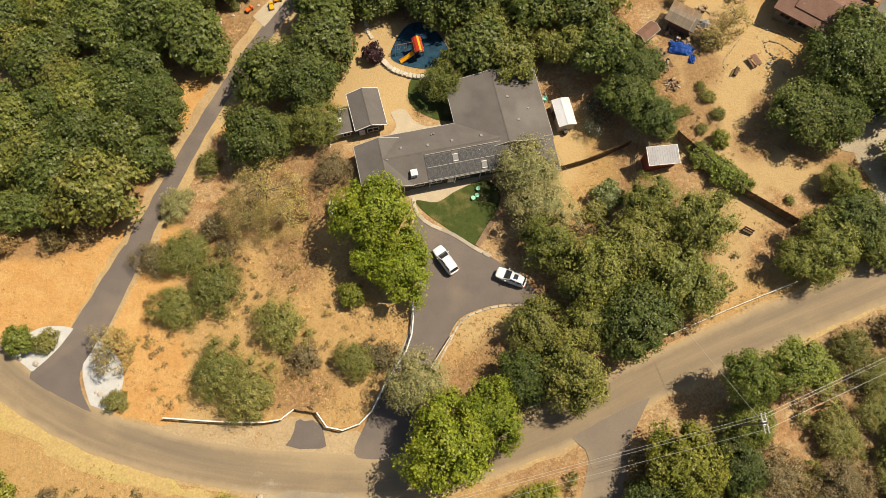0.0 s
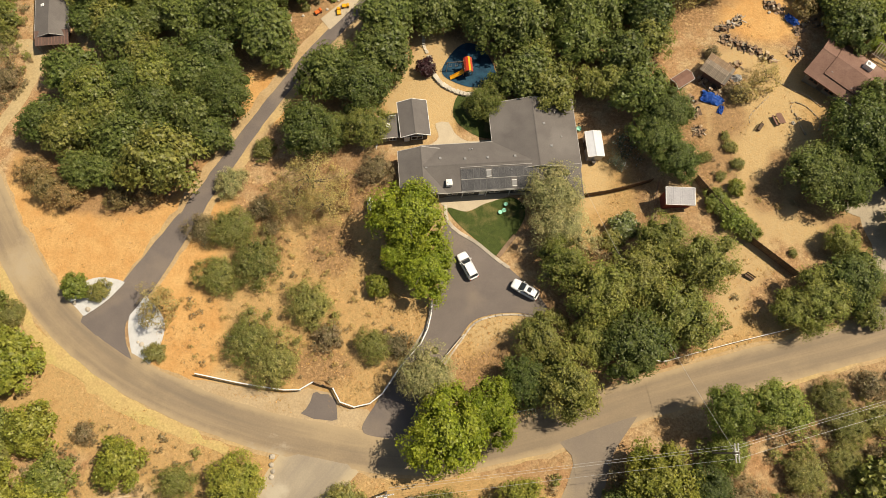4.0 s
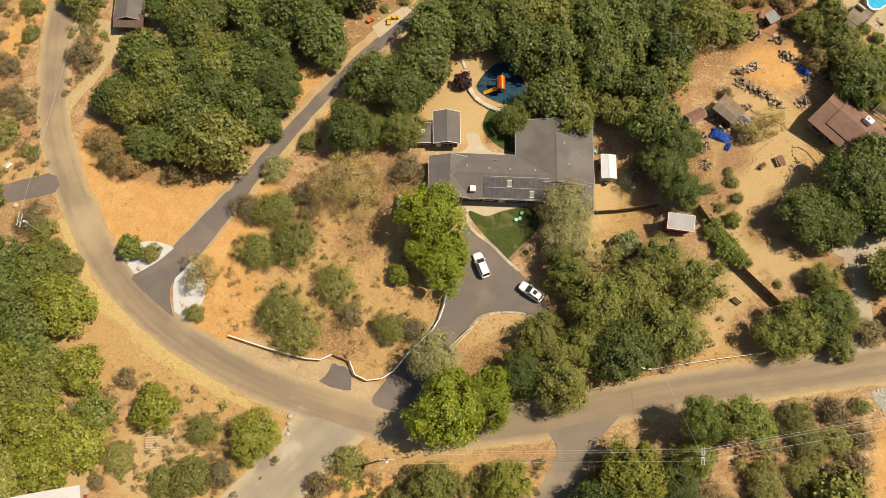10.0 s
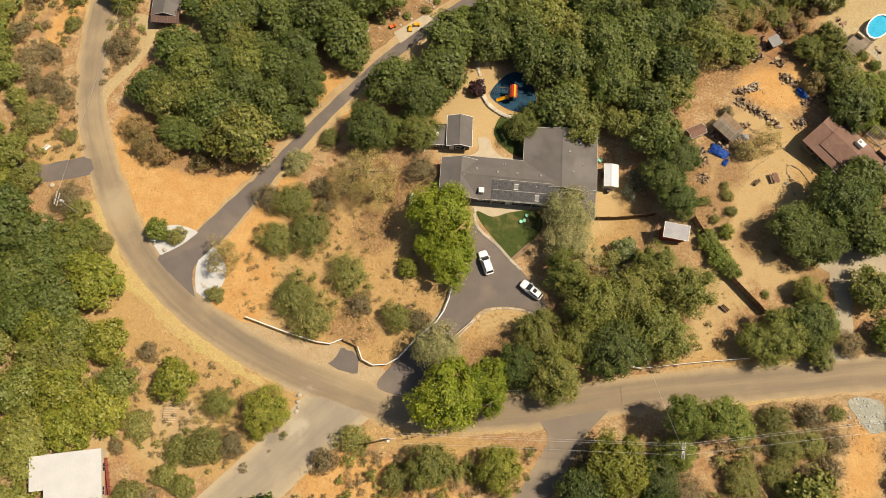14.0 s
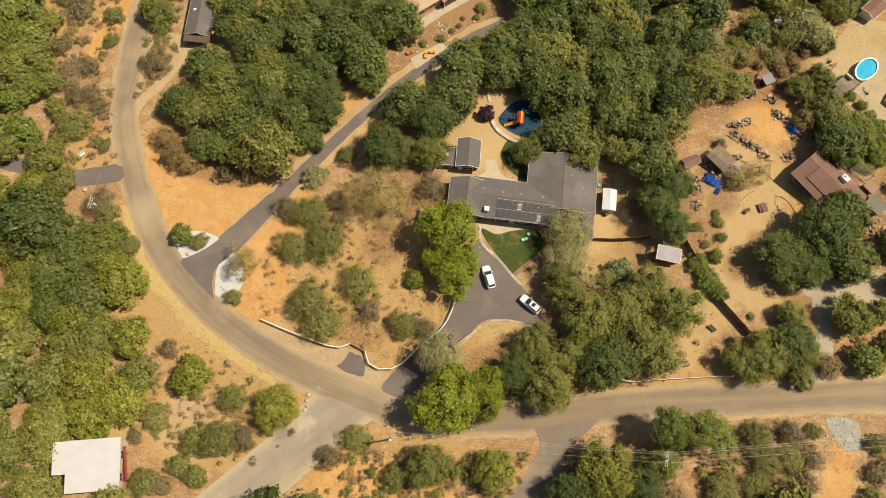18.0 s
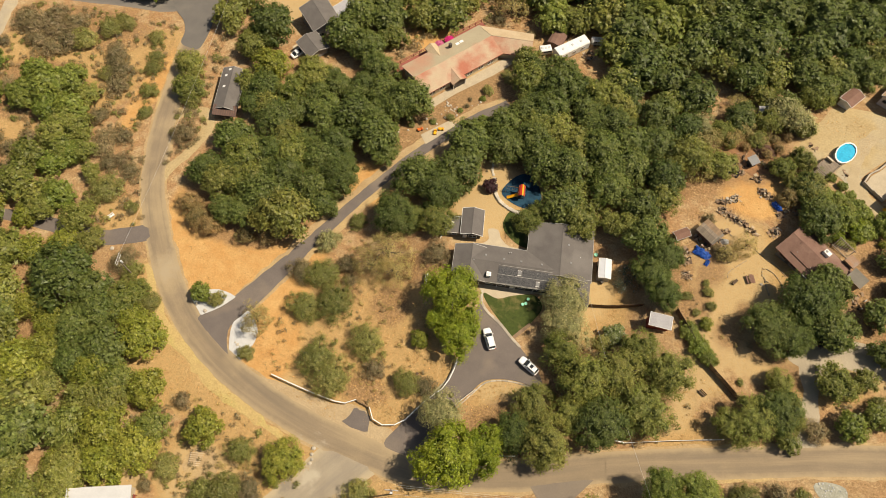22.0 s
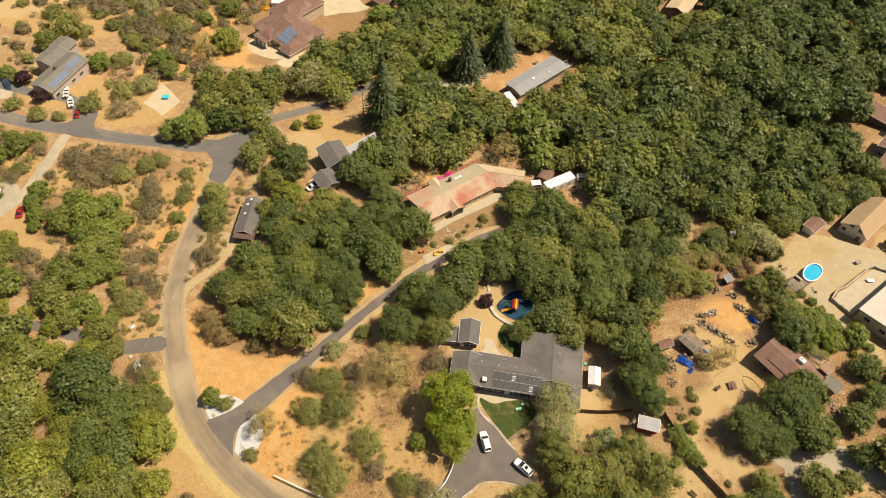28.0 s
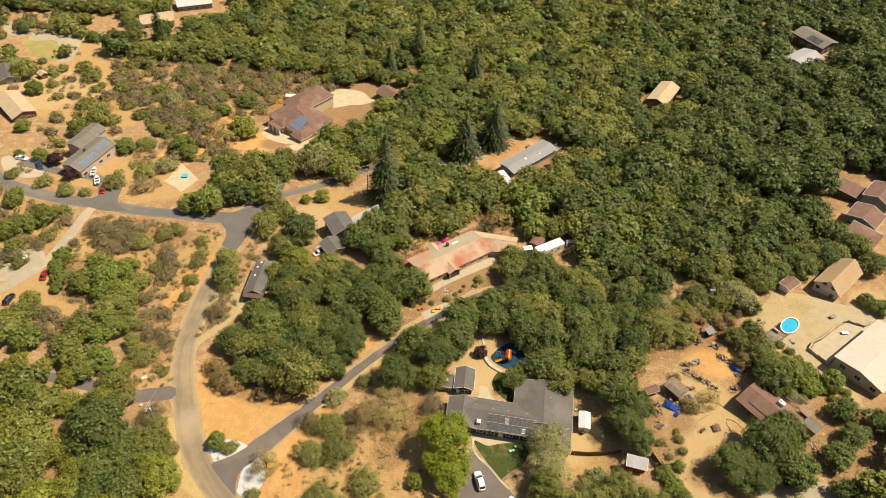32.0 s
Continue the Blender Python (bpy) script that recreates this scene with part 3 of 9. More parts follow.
PALE = [(38, 29, 6, 6), (-82, 108, 7, 8), (45, 36, 3, 4), (46, 62, 8, 13), (42, 56, 3, 12), (50, 56, 6, 7), (64, 46, 14, 4), (53, 44, 8, 5), (45, 50, 3, 8), (-9, 60, 6, 8), (-8, 69, 4, 6), (20, 48, 4, 5), (43, 70, 5, 4), (60, 100, 4, 8), (72, 106, 10, 7), (-40, 9, 10, 2), (9, 21, 7, 4), (-238, 158, 26, 20), (-60, -20, 5, 8), (-45, -14, 8, 6), (88, 115, 6, 8), (-30, 80, 6, 3), (-22, 95, 5, 7)]
gx, gy = axis_steps(-150.0, 90.0, 2600, 1.5), axis_steps(-45.0, 140.0, 2600, 1.5)
X, Y = np.meshgrid(gx, gy)
Z = terrain(X, Y)
nx, ny = len(gx), len(gy)
co = np.stack([X, Y, Z], -1).reshape(-1, 3)
idx = np.arange(nx * ny).reshape(ny, nx)
quads = np.stack([idx[:-1, :-1], idx[:-1, 1:], idx[1:, 1:], idx[1:, :-1]], -1).reshape(-1, 4)


def quad_mesh(name, co, quads, mats, tint=None, mat_index=None):
    me = bpy.data.meshes.new(name)
    me.vertices.add(len(co)), me.loops.add(quads.size), me.polygons.add(len(quads))
    me.vertices.foreach_set("co", np.ascontiguousarray(co, dtype=np.float32).ravel())
    me.loops.foreach_set("vertex_index", np.ascontiguousarray(quads, dtype=np.int32).ravel())
    me.polygons.foreach_set("loop_start", np.arange(0, quads.size, quads.shape[1], dtype=np.int32))
    if mat_index is not None:
        me.polygons.foreach_set("material_index", np.asarray(mat_index, np.int32))
    for m_ in mats:
        me.materials.append(m_)
    if tint is not None:
        me.attributes.new("tint", "FLOAT", "POINT").data.foreach_set("value", np.asarray(tint, np.float32))
    me.update(calc_edges=True)
    return me


def soil_material():
    m = bpy.data.materials.new("dry_hillside_soil")
    m.use_nodes = True
    nt = m.node_tree
    n, ln = nt.nodes, nt.links
    bs = n["Principled BSDF"]
    geo = n.new("ShaderNodeNewGeometry")

    def tex(sc, det=5.0, rough=0.6):
        t = n.new("ShaderNodeTexNoise")
        t.inputs["Scale"].default_value, t.inputs["Detail"].default_value, t.inputs["Roughness"].default_value = sc, det, rough
        ln.new(geo.outputs["Position"], t.inputs["Vector"])
        return t.outputs["Fac"]

    def math_(op, a, b):
        x = n.new("ShaderNodeMath")
        x.operation, x.use_clamp = op, True
        for i, v in enumerate((a, b)):
            if isinstance(v, float):
                x.inputs[i].default_value = v
            else:
                ln.new(v, x.inputs[i])
        return x.outputs[0]

    def mix(f, c1, c2, kind="MIX"):
        x = n.new("ShaderNodeMix")
        x.data_type, x.blend_type = "RGBA", kind
        for s_, v in ((x.inputs["Factor"], f), (x.inputs["A"], c1), (x.inputs["B"], c2)):
            if isinstance(v, float):
                s_.default_value = v
            elif isinstance(v, tuple):
                s_.default_value = (*v, 1)
            else:
                ln.new(v, s_)
        return x.outputs["Result"]

    def ramp(v, lo, hi):
        r = n.new("ShaderNodeMapRange")
        r.inputs["From Min"].default_value, r.inputs["From Max"].default_value = lo, hi
        ln.new(v, r.inputs["Value"])
        return r.outputs["Result"]

    at = n.new("ShaderNodeAttribute")
    at.attribute_name = "soil"
    sp = n.new("ShaderNodeSeparateColor")
    ln.new(at.outputs["Color"], sp.inputs[0])
    big, mid, small = tex(0.07), tex(0.35), tex(2.2, 6.0, 0.7)
    edge = math_("SUBTRACT", math_("ADD", mid, 0.0), 0.5)
    col = mix(ramp(big, 0.35, 0.65), (0.335, 0.22, 0.118), (0.34, 0.19, 0.094))
    col = mix(ramp(mid, 0.45, 0.7), col, (0.43, 0.315, 0.18))

    def mask(ch):
        return ramp(math_("ADD", ch, math_("MULTIPLY", mid, 0.5)), 0.55, 0.85)

    col = mix(mask(sp.outputs[1]), col, mix(ramp(small, 0.35, 0.65), (0.47, 0.325, 0.15), (0.38, 0.23, 0.1)))
    col = mix(math_("MULTIPLY", mask(at.outputs["Alpha"]), 0.85), col, mix(ramp(small, 0.35, 0.65), (0.49, 0.36, 0.19), (0.42, 0.285, 0.135)))
    col = mix(mask(sp.outputs[0]), col, mix(ramp(mid, 0.3, 0.7), (0.48, 0.255, 0.092), (0.55, 0.335, 0.138)))
    col = mix(math_("MULTIPLY", mask(sp.outputs[2]), 0.85), col, mix(ramp(small, 0.3, 0.7), (0.21, 0.125, 0.065), (0.33, 0.2, 0.1)))
    tuft = ramp(tex(0.8, 8.0, 0.8), 0.52, 0.66)
    bare = math_("MULTIPLY", math_("MAXIMUM", mask(sp.outputs[0]), mask(at.outputs["Alpha"])), 0.65)
    rough = math_("SUBTRACT", 1.0, bare)
    col = mix(math_("MULTIPLY", tuft, math_("MULTIPLY", rough, 0.6)), col, (0.27, 0.155, 0.06))
    pale = ramp(tex(0.55, 7.0, 0.75), 0.56, 0.7)
    col = mix(math_("MULTIPLY", pale, math_("MULTIPLY", rough, 0.5)), col, (0.56, 0.41, 0.21))
    col = mix(1.0, col, mix(bare, mix(ramp(tex(2.2, 6.0, 0.85), 0.3, 0.7), (0.5, 0.48, 0.44), (1.46, 1.46, 1.46)), (1.0, 1.0, 1.0)), "MULTIPLY")
    ln.new(col, bs.inputs["Base Color"])
    bs.inputs["Roughness"].default_value, bs.inputs["Specular IOR Level"].default_value = 0.95, 0.1
    bp = n.new("ShaderNodeBump")
    bp.inputs["Strength"].default_value, bp.inputs["Distance"].default_value = 0.6, 0.25
    ln.new(small, bp.inputs["Height"]), ln.new(bp.outputs[0], bs.inputs["Normal"])
    return m


me = quad_mesh("ground", co, quads, [soil_material()])
x_, y_ = co[:, 0], co[:, 1]
soil = np.stack([blobs(x_, y_, ORANGE), blobs(x_, y_, STRAW), blobs(x_, y_, LITTER_SHADE), blobs(x_, y_, PALE)], -1)
me.attributes.new("soil", "FLOAT_COLOR", "POINT").data.foreach_set("color", soil.astype(np.float32).ravel())
for p in me.polygons:
    p.use_smooth = True
ground = tagged(new("ground", me), "dry orange soil with straw-coloured grass on a hillside", "ground", kind="structure")

# ---------------------------------------------------------------- roads and paved areas
MAIN = [(-99.4, 89.0), (-97.5, 79.1), (-94.5, 66), (-91.8, 56.4), (-86.9, 43.8), (-80.0, 33.5), (-71.2, 23.1), (-62.7, 15.6), (-52.2, 9.6), (-41, 5.5), (-29, 2.7), (-17.8, 1.4), (-8.3, 1.0), (0.6, 2.0), (14.6, 6.3), (25.3, 11.1), (38.8, 16.6), (56.7, 23), (71.7, 28.4), (90, 34), (120, 42), (160, 48), (230, 50), (320, 44)]
WEST_N = [(-100.5, 104), (-112.6, 98.2), (-122.9, 96.8), (-139.3, 94), (-155.6, 92.1), (-172.4, 90.3), (-187.4, 90.3), (-199.5, 92.1), (-220, 100), (-260, 110), (-310, 128), (-380, 140)]
NE_N = [(-104.5, 100), (-101.7, 110), (-97, 119), (-89, 127.1), (-80.7, 138.1), (-72, 150)]
BRANCH_W = [(-156.8, 91), (-153.1, 73.9), (-151.2, 61.5), (-155.8, 47.6), (-165, 36), (-185, 15), (-215, -20)]
DRIVE_NW = [(-155.5, 92.9), (-160.1, 100.4), (-168, 105.4), (-185, 104), (-202, 104)]
SIDE = [(-61.2, 14.3), (-58.7, 15.0), (-54.2, 19.6), (-49.4, 28.8), (-44, 40.6), (-38.4, 52.8), (-34.6, 60.3), (-29.9, 68.9), (-25.6, 75.5), (-19.3, 84.2), (-12, 92)]
S_DRIVE = [(23.2, 7.0), (22.2, 1.8), (20.2, -4.6), (17.8, -11), (15, -22), (10, -45), (-4, -90), (-30, -150), (-60, -260)]
SW_ROAD = [(-16.0, 1.0), (-20.1, -5.1), (-24.1, -12), (-28.9, -19.5), (-36, -30), (-46, -45), (-70, -85), (-100, -150), (-120, -260)]
W_DRIVE = [(-80.3, 32.5), (-87.5, 29), (-92.5, 27.2), (-106.5, 26.7), (-121.2, 25.1), (-131.5, 22.5), (-150, 18), (-180, 4)]
ROAD_LINES = {"MAIN": spline([(-104.5, 104)] + MAIN), "WEST_N": spline(WEST_N), "NE_N": spline(NE_N), "BRANCH": spline(BRANCH_W), "SIDE": spline(SIDE), "S": spline(S_DRIVE), "SW": spline(SW_ROAD), "W": spline(W_DRIVE), "DNW": spline(DRIVE_NW)}
ribbon("road_shoulder", MAIN, 8.6, M_SHOULDER, "dusty tan dirt shoulder along the lane", "shoulder", 0.03, rag=1.0)
ribbon("road_shoulder", WEST_N, 6.4, M_SHOULDER, "dusty tan dirt shoulder along the lane", "shoulder", 0.03, rag=1.0)
ribbon("verge", [(-78, 24.5), (-68, 13.7), (-58.5, 8.2), (-48, 3.3), (-38, 0.2), (-32, -1.5)], [1.2, 2.4, 3.0, 2.6, 2.8, 1.0], M_VERGE, "yellow dry grass verge beside the lane", "verge", 0.045, rag=1.6)
patch("road_shoulder", [(-44, 8.4), (-38, 9.0), (-31, 8.4), (-24.5, 8.2), (-21, 9.4), (-17.5, 9.0), (-15, 6.9), (-11.6, 7.2), (-8, 5), (-8, 2), (-20, 3), (-34, 5), (-43, 7)], M_DUST, "wide pale dusty shoulder before the fence", "shoulder", 0.05, smooth=False)
ribbon("road", MAIN, 5.8, M_ROAD, "worn dusty grey-brown asphalt lane curving round the lots", "road", 0.1)
ribbon("road", WEST_N, 5.2, M_ROAD_N, "narrow grey asphalt lane through dry brush", "road", 0.075)
ribbon("road", NE_N, 4.0, M_ROAD_N, "narrow grey asphalt lane under trees", "road", 0.09)
ribbon("road", BRANCH_W, 3.6, M_TRACK, "pale dirt and gravel side track", "track", 0.06, rag=0.6)
ribbon("driveway", DRIVE_NW, 4.2, M_ROAD_N, "grey asphalt driveway to a hillside house", "driveway", 0.09)
M_LANE = material("grey_lane_asphalt", (0.15, 0.135, 0.12), (0.127, 0.115, 0.105), 0.3, 0.92, 0.1, fine=6.0, c=(0.175, 0.155, 0.132), coords="World", grain=0.14)
patch("road", [(-113, 101.6), (-109.5, 97.2), (-105.6, 94.2), (-103.2, 90.5), (-102.2, 86.6), (-99.2, 85.6), (-96.4, 86.2), (-96.6, 92), (-97.8, 98), (-98.6, 104), (-98.2, 110), (-103.6, 110.5), (-106.6, 106), (-109, 103)], M_LANE, "grey asphalt lane junction", "road", 0.11)
patch("driveway", [(-164, 91.6), (-160.4, 94.6), (-159.4, 99), (-161.4, 104), (-166, 108), (-160, 108.4), (-154.6, 103), (-151.6, 97), (-148, 93.6), (-143.6, 92.4), (-150, 90.2), (-157, 89.6)], M_LANE, "wide grey asphalt driveway mouth", "driveway", 0.1)
ribbon("road_shoulder", SIDE, 6.2, M_SHOULDER, "pale dirt edge of the long driveway", "shoulder", 0.045, rag=0.8)
ribbon("driveway", SIDE, [6.5, 5.2, 3.6, 3.0, 2.8, 2.8, 2.8, 2.8], M_DRIVE, "long straight dark asphalt driveway", "driveway", 0.085)
ribbon("driveway", S_DRIVE, 5.0, M_DRIVE_DUSTY, "dusty grey asphalt driveway going downhill", "driveway", 0.085)
patch("driveway", [(17.2, 5.6), (19.4, 3.6), (20.2, 0.6), (24.6, 2.6), (25.8, 5.5), (28.6, 10.2), (23, 8.6)], M_DRIVE_DUSTY, "flared dusty mouth of the downhill driveway", "driveway", 0.082, smooth=False)
ribbon("road", SW_ROAD, [11.0, 7.0, 5.8, 5.2, 5.2], M_ROAD_S, "pale worn asphalt side road joining the lane", "road", 0.075)
ribbon("driveway", W_DRIVE, [4.6, 3.0, 2.8, 2.8], M_DRIVE, "dark asphalt driveway into the oaks", "driveway", 0.085)
patch("driveway", [(-53.3, 23.9), (-55.8, 20.4), (-58.3, 17.0), (-60, 15.6), (-58, 12.5), (-52.4, 10.2), (-50.0, 10.6), (-51.9, 13.7), (-52.6, 15.8), (-52.6, 18.4), (-51.0, 22.1)], M_DRIVE, "flared asphalt mouth of the long driveway", "driveway", 0.08, smooth=False)
ribbon("driveway", [(-86.2, 46), (-85.1, 50.0), (-83.3, 53.8), (-81.9, 59.8), (-82.6, 65.1), (-86.6, 67.2), (-92.5, 63.6)], [3.4, 2.2, 2.4, 3.0, 4.2, 2.6, 2.6], M_YARD, "pale dirt drive looping to the brown cabin", "driveway", 0.055, rag=0.5)
HD = [(-3.2, 24.8), (-2.6, 30.1), (-3.0, 34.7), (-2.8, 38.0), (-0.7, 36.7), (2.5, 35.2), (6.0, 32.8), (8.5, 31.2), (13.4, 26.9), (14.6, 24.9), (13.5, 23.9), (10.1, 24.2), (6.6, 23.7), (3.3, 22.3), (1.4, 19.4), (-1.4, 14), (-3.6, 8.1), (-3.0, 4.0), (-11.5, 3.6), (-10.3, 8.1), (-7.2, 14), (-3.9, 20.4)]
patch("driveway", HD, M_DRIVE, "wide dark asphalt parking court with faint tyre marks", "driveway", 0.085)
patch("driveway", [(-21.6, 5.5), (-20.9, 6.3), (-20.4, 7.4), (-20.2, 8.7), (-19.6, 9.0), (-19.0, 8.7), (-17.8, 8.8), (-17.2, 8.4), (-16.5, 8.2), (-16.2, 7), (-15.8, 5.2), (-16.6, 4.9), (-19.5, 4.9)], M_DRIVE, "short dark asphalt stub at the lane's edge", "driveway", 0.09, smooth=False)
patch("gravel_bed", [(-64.2, 20.2), (-62.4, 22.4), (-59, 24.0), (-54.5, 23.5), (-55.1, 21.5), (-57.2, 17.9), (-59.8, 17.0), (-62.2, 18.4)], M_GRAVEL, "pale grey gravel bed beside the driveway mouth", "gravel")
patch("gravel_bed", [(-52.2, 16.4), (-52.0, 19.8), (-50.6, 21.6), (-46.6, 18.2), (-46.0, 14.5), (-47.6, 10.0), (-50.1, 11.4)], M_GRAVEL, "pale grey gravel bed beside the driveway mouth", "gravel")
patch("lawn", [(-2.7, 40.6), (0.6, 40.3), (3.5, 42.1), (8, 43.7), (10.2, 40.9), (6.4, 33.6), (3.5, 35.0), (-1.1, 38.4)], M_LAWN, "small green front lawn with dry patches", "lawn", 0.07)
patch("terrace", [(-4, 43.6), (-3.6, 40.9), (0, 40.2), (4, 42.3), (8, 44.2), (11, 44.5), (10.5, 46), (3, 45)], M_CONC, "pale concrete terrace before the house", "terrace", 0.05)
patch("terrace", [(-6.3, 55.4), (-4.1, 55.9), (-3.0, 54.2), (-0.6, 52.9), (3.4, 53.6), (3.8, 52.0), (-5.8, 49.6), (-9.8, 49.2), (-8.6, 50.4), (-6.4, 51.7), (-5.5, 53.1)], M_CONC, "curved pale concrete path behind the house", "path", 0.05)
patch("lawn", [(-3.6, 58), (-2, 55.5), (2, 53.8), (6, 55), (8, 60), (2, 62), (-2.5, 62)], M_LAWN, "shaded green back lawn", "lawn", 0.06)
patch("play_surface", [(-6.2, 66), (-5.1, 70.1), (-2.7, 72.6), (0.5, 71.6), (3.2, 66.5), (1.5, 63.6), (-2.5, 63.6)], M_BLUE_RUBBER, "blue rubber mulch play area, darkened for tree shade", "play area", 0.08)
patch("bare_yard", [(-144.9, 124.9), (-138, 121), (-132.2, 117.2), (-132.4, 112), (-133.2, 108.1), (-138.5, 110.4), (-143.6, 112.2), (-143.2, 114.5), (-143.8, 119)], M_SAND, "pale sandy patio in dry grass", "patio", 0.07, smooth=False)
patch("bare_yard", [(57.4, 95.6), (56.4, 99), (58, 104), (61, 109), (63.6, 113.6), (71, 115), (78, 114), (86, 113), (92, 111), (90, 106), (80, 106), (75.5, 101), (71, 95), (70, 91.5), (75, 87.5), (82, 79), (78, 79), (72, 85), (67, 91.5), (63, 94.5)], M_YARD, "pale dusty yard round a swimming pool", "yard", 0.06)
ribbon("gravel_track", [(78, 82.4), (74.2, 85.8), (70.9, 89.0), (68.6, 92.8), (69.4, 98.4), (71.2, 105.0), (75, 109.6), (81, 111), (88, 110.6)], [2.4, 2.6, 3.0, 3.6, 3.2, 4.0, 4.6, 3.8, 3.0], M_FAINT_TRACK, "faint gravel track worn through a dusty yard", "track", 0.085, rag=1.8)
patch("bare_yard", [(59.4, 45.6), (62, 48.6), (66, 51.4), (71, 53), (76, 53), (84, 52), (95, 54), (95, 46), (82, 46.6), (76, 46.4), (70, 46.6), (65.5, 44.6), (62.5, 44.2)], M_TRACK, "grey gravel turning area under the oaks", "yard", 0.06)
ribbon("gravel_track", [(63.6, 46.4), (64.6, 40), (65.0, 34), (65.6, 27.5)], [4.6, 3.2, 3.4, 5.0], M_TRACK, "grey gravel drive between the lane and a turning area", "track", 0.065, rag=0.6)
patch("bare_soil", [(-283, 194), (-288, 205), (-278, 214), (-262, 206), (-250, 186), (-253, 181), (-262, 191), (-272, 199)], M_TRACK, "grey-brown bare ground beside a watered field", "soil", 0.05)
patch("bare_soil", [(-310, 205), (-300, 210), (-289, 201), (-297, 195)], M_TRACK, "grey-brown bare ground beside a watered field", "soil", 0.05)
patch("bare_yard", [(-124, 200), (-116, 205), (-106, 205), (-100, 200), (-97, 199), (-100, 194), (-106, 191), (-112, 187), (-118, 193)], M_SAND, "pale gravel forecourt", "yard", 0.06)
patch("lawn", [(-286, 192), (-280, 195), (-274, 198), (-268, 196), (-257, 187), (-257, 179), (-260, 175.5), (-270, 183)], material("dry_green_field", (0.26, 0.23, 0.07), (0.36, 0.28, 0.11), 0.2, 0.95, 0.5, fine=3.0, coords="World"), "yellow-green irrigated field", "field", 0.06)
patch("bare_yard", [(-130, 161), (-128.5, 156), (-124, 153), (-117, 151.6), (-112, 153), (-114, 158), (-122, 162.5), (-128, 164)], M_SAND, "pale curved patio at the brown-roofed house", "patio", 0.07)
patch("bare_yard", [(-210, 104), (-200, 96), (-190, 97), (-187, 103), (-200, 108)], M_CONC, "pale concrete drive beside the hillside house", "drive", 0.05)
patch("bare_yard", [(-113, 151), (-105, 149), (-97, 160), (-101, 166)], M_SAND, "pale dirt drive by the brown-roofed house", "drive", 0.05)
patch("concrete_pad", [(-72.6, 94.2), (-67.2, 89.3), (-65.6, 91.1), (-71.4, 96)], M_CONC, "pale concrete apron beside a grey house", "pad", 0.07, smooth=False)
patch("concrete_pad", [(-29.8, 76.5), (-24.3, 82.8), (-21.7, 81.2), (-27.5, 74.0)], M_CONC, "pale concrete pad beside the driveway", "pad", 0.07, smooth=False)
patch("garden_path", [(-32.5, 85.6), (-28, 92), (-20, 103), (-13.7, 111), (-11.7, 109.7), (-18.0, 100.4), (-25.6, 91.3), (-30.2, 84.6)], M_CONC, "pale dirt walk before the red-roofed house", "path", 0.05, smooth=False)
patch("bare_soil", [(-43, 156), (-40, 166), (-36, 176), (-31, 183), (-24, 184), (-18, 182), (-23.4, 172), (-29.6, 160), (-32, 154), (-37, 157)], material("orange_cut_soil", (0.43, 0.25, 0.11), (0.37, 0.2, 0.085), 0.3, 0.95, 0.6, fine=3.0, c=(0.47, 0.32, 0.17), coords="World"), "orange bare soil beside a long home", "soil", 0.05)
ribbon("gravel_track", [(-56, 158), (-49.5, 155.5), (-44, 156.5), (-39.5, 163), (-35, 170), (-29, 174)], [3.6, 3.6, 3.8, 3.2, 2.0, 1.4], M_TRACK, "grey gravel drive to a long home", "track", 0.075, rag=0.6)
patch("bare_yard", [(-152, 62), (-158, 66), (-170, 62), (-172, 54), (-160, 50), (-153, 54)], M_TRACK, "pale gravel yard with parked cars", "yard", 0.055)
patch("bare_soil", [(39.5, 94.5), (43.3, 98.6), (48, 99), (52, 97), (52.4, 92.1), (51.6, 89.4), (49, 88.6), (47, 87.2), (45, 88.4), (42.5, 87.6), (41, 89.5), (39.6, 91)], material("red_brown_litter", (0.31, 0.16, 0.075), (0.22, 0.115, 0.058), 0.8, 0.95, 0.8, fine=3.0, c=(0.37, 0.2, 0.095), spread=0.4, coords="World"), "red-brown littered soil round a shelter", "soil", 0.055)
patch("gravel_bed", [(67.0, 22.0), (69.0, 23.4), (72.5, 23.4), (73.2, 21), (73.4, 19.0), (71.2, 17.7), (69, 19.6)], M_RUBBLE, "loose grey gravel pile spread beside the lane", "gravel")

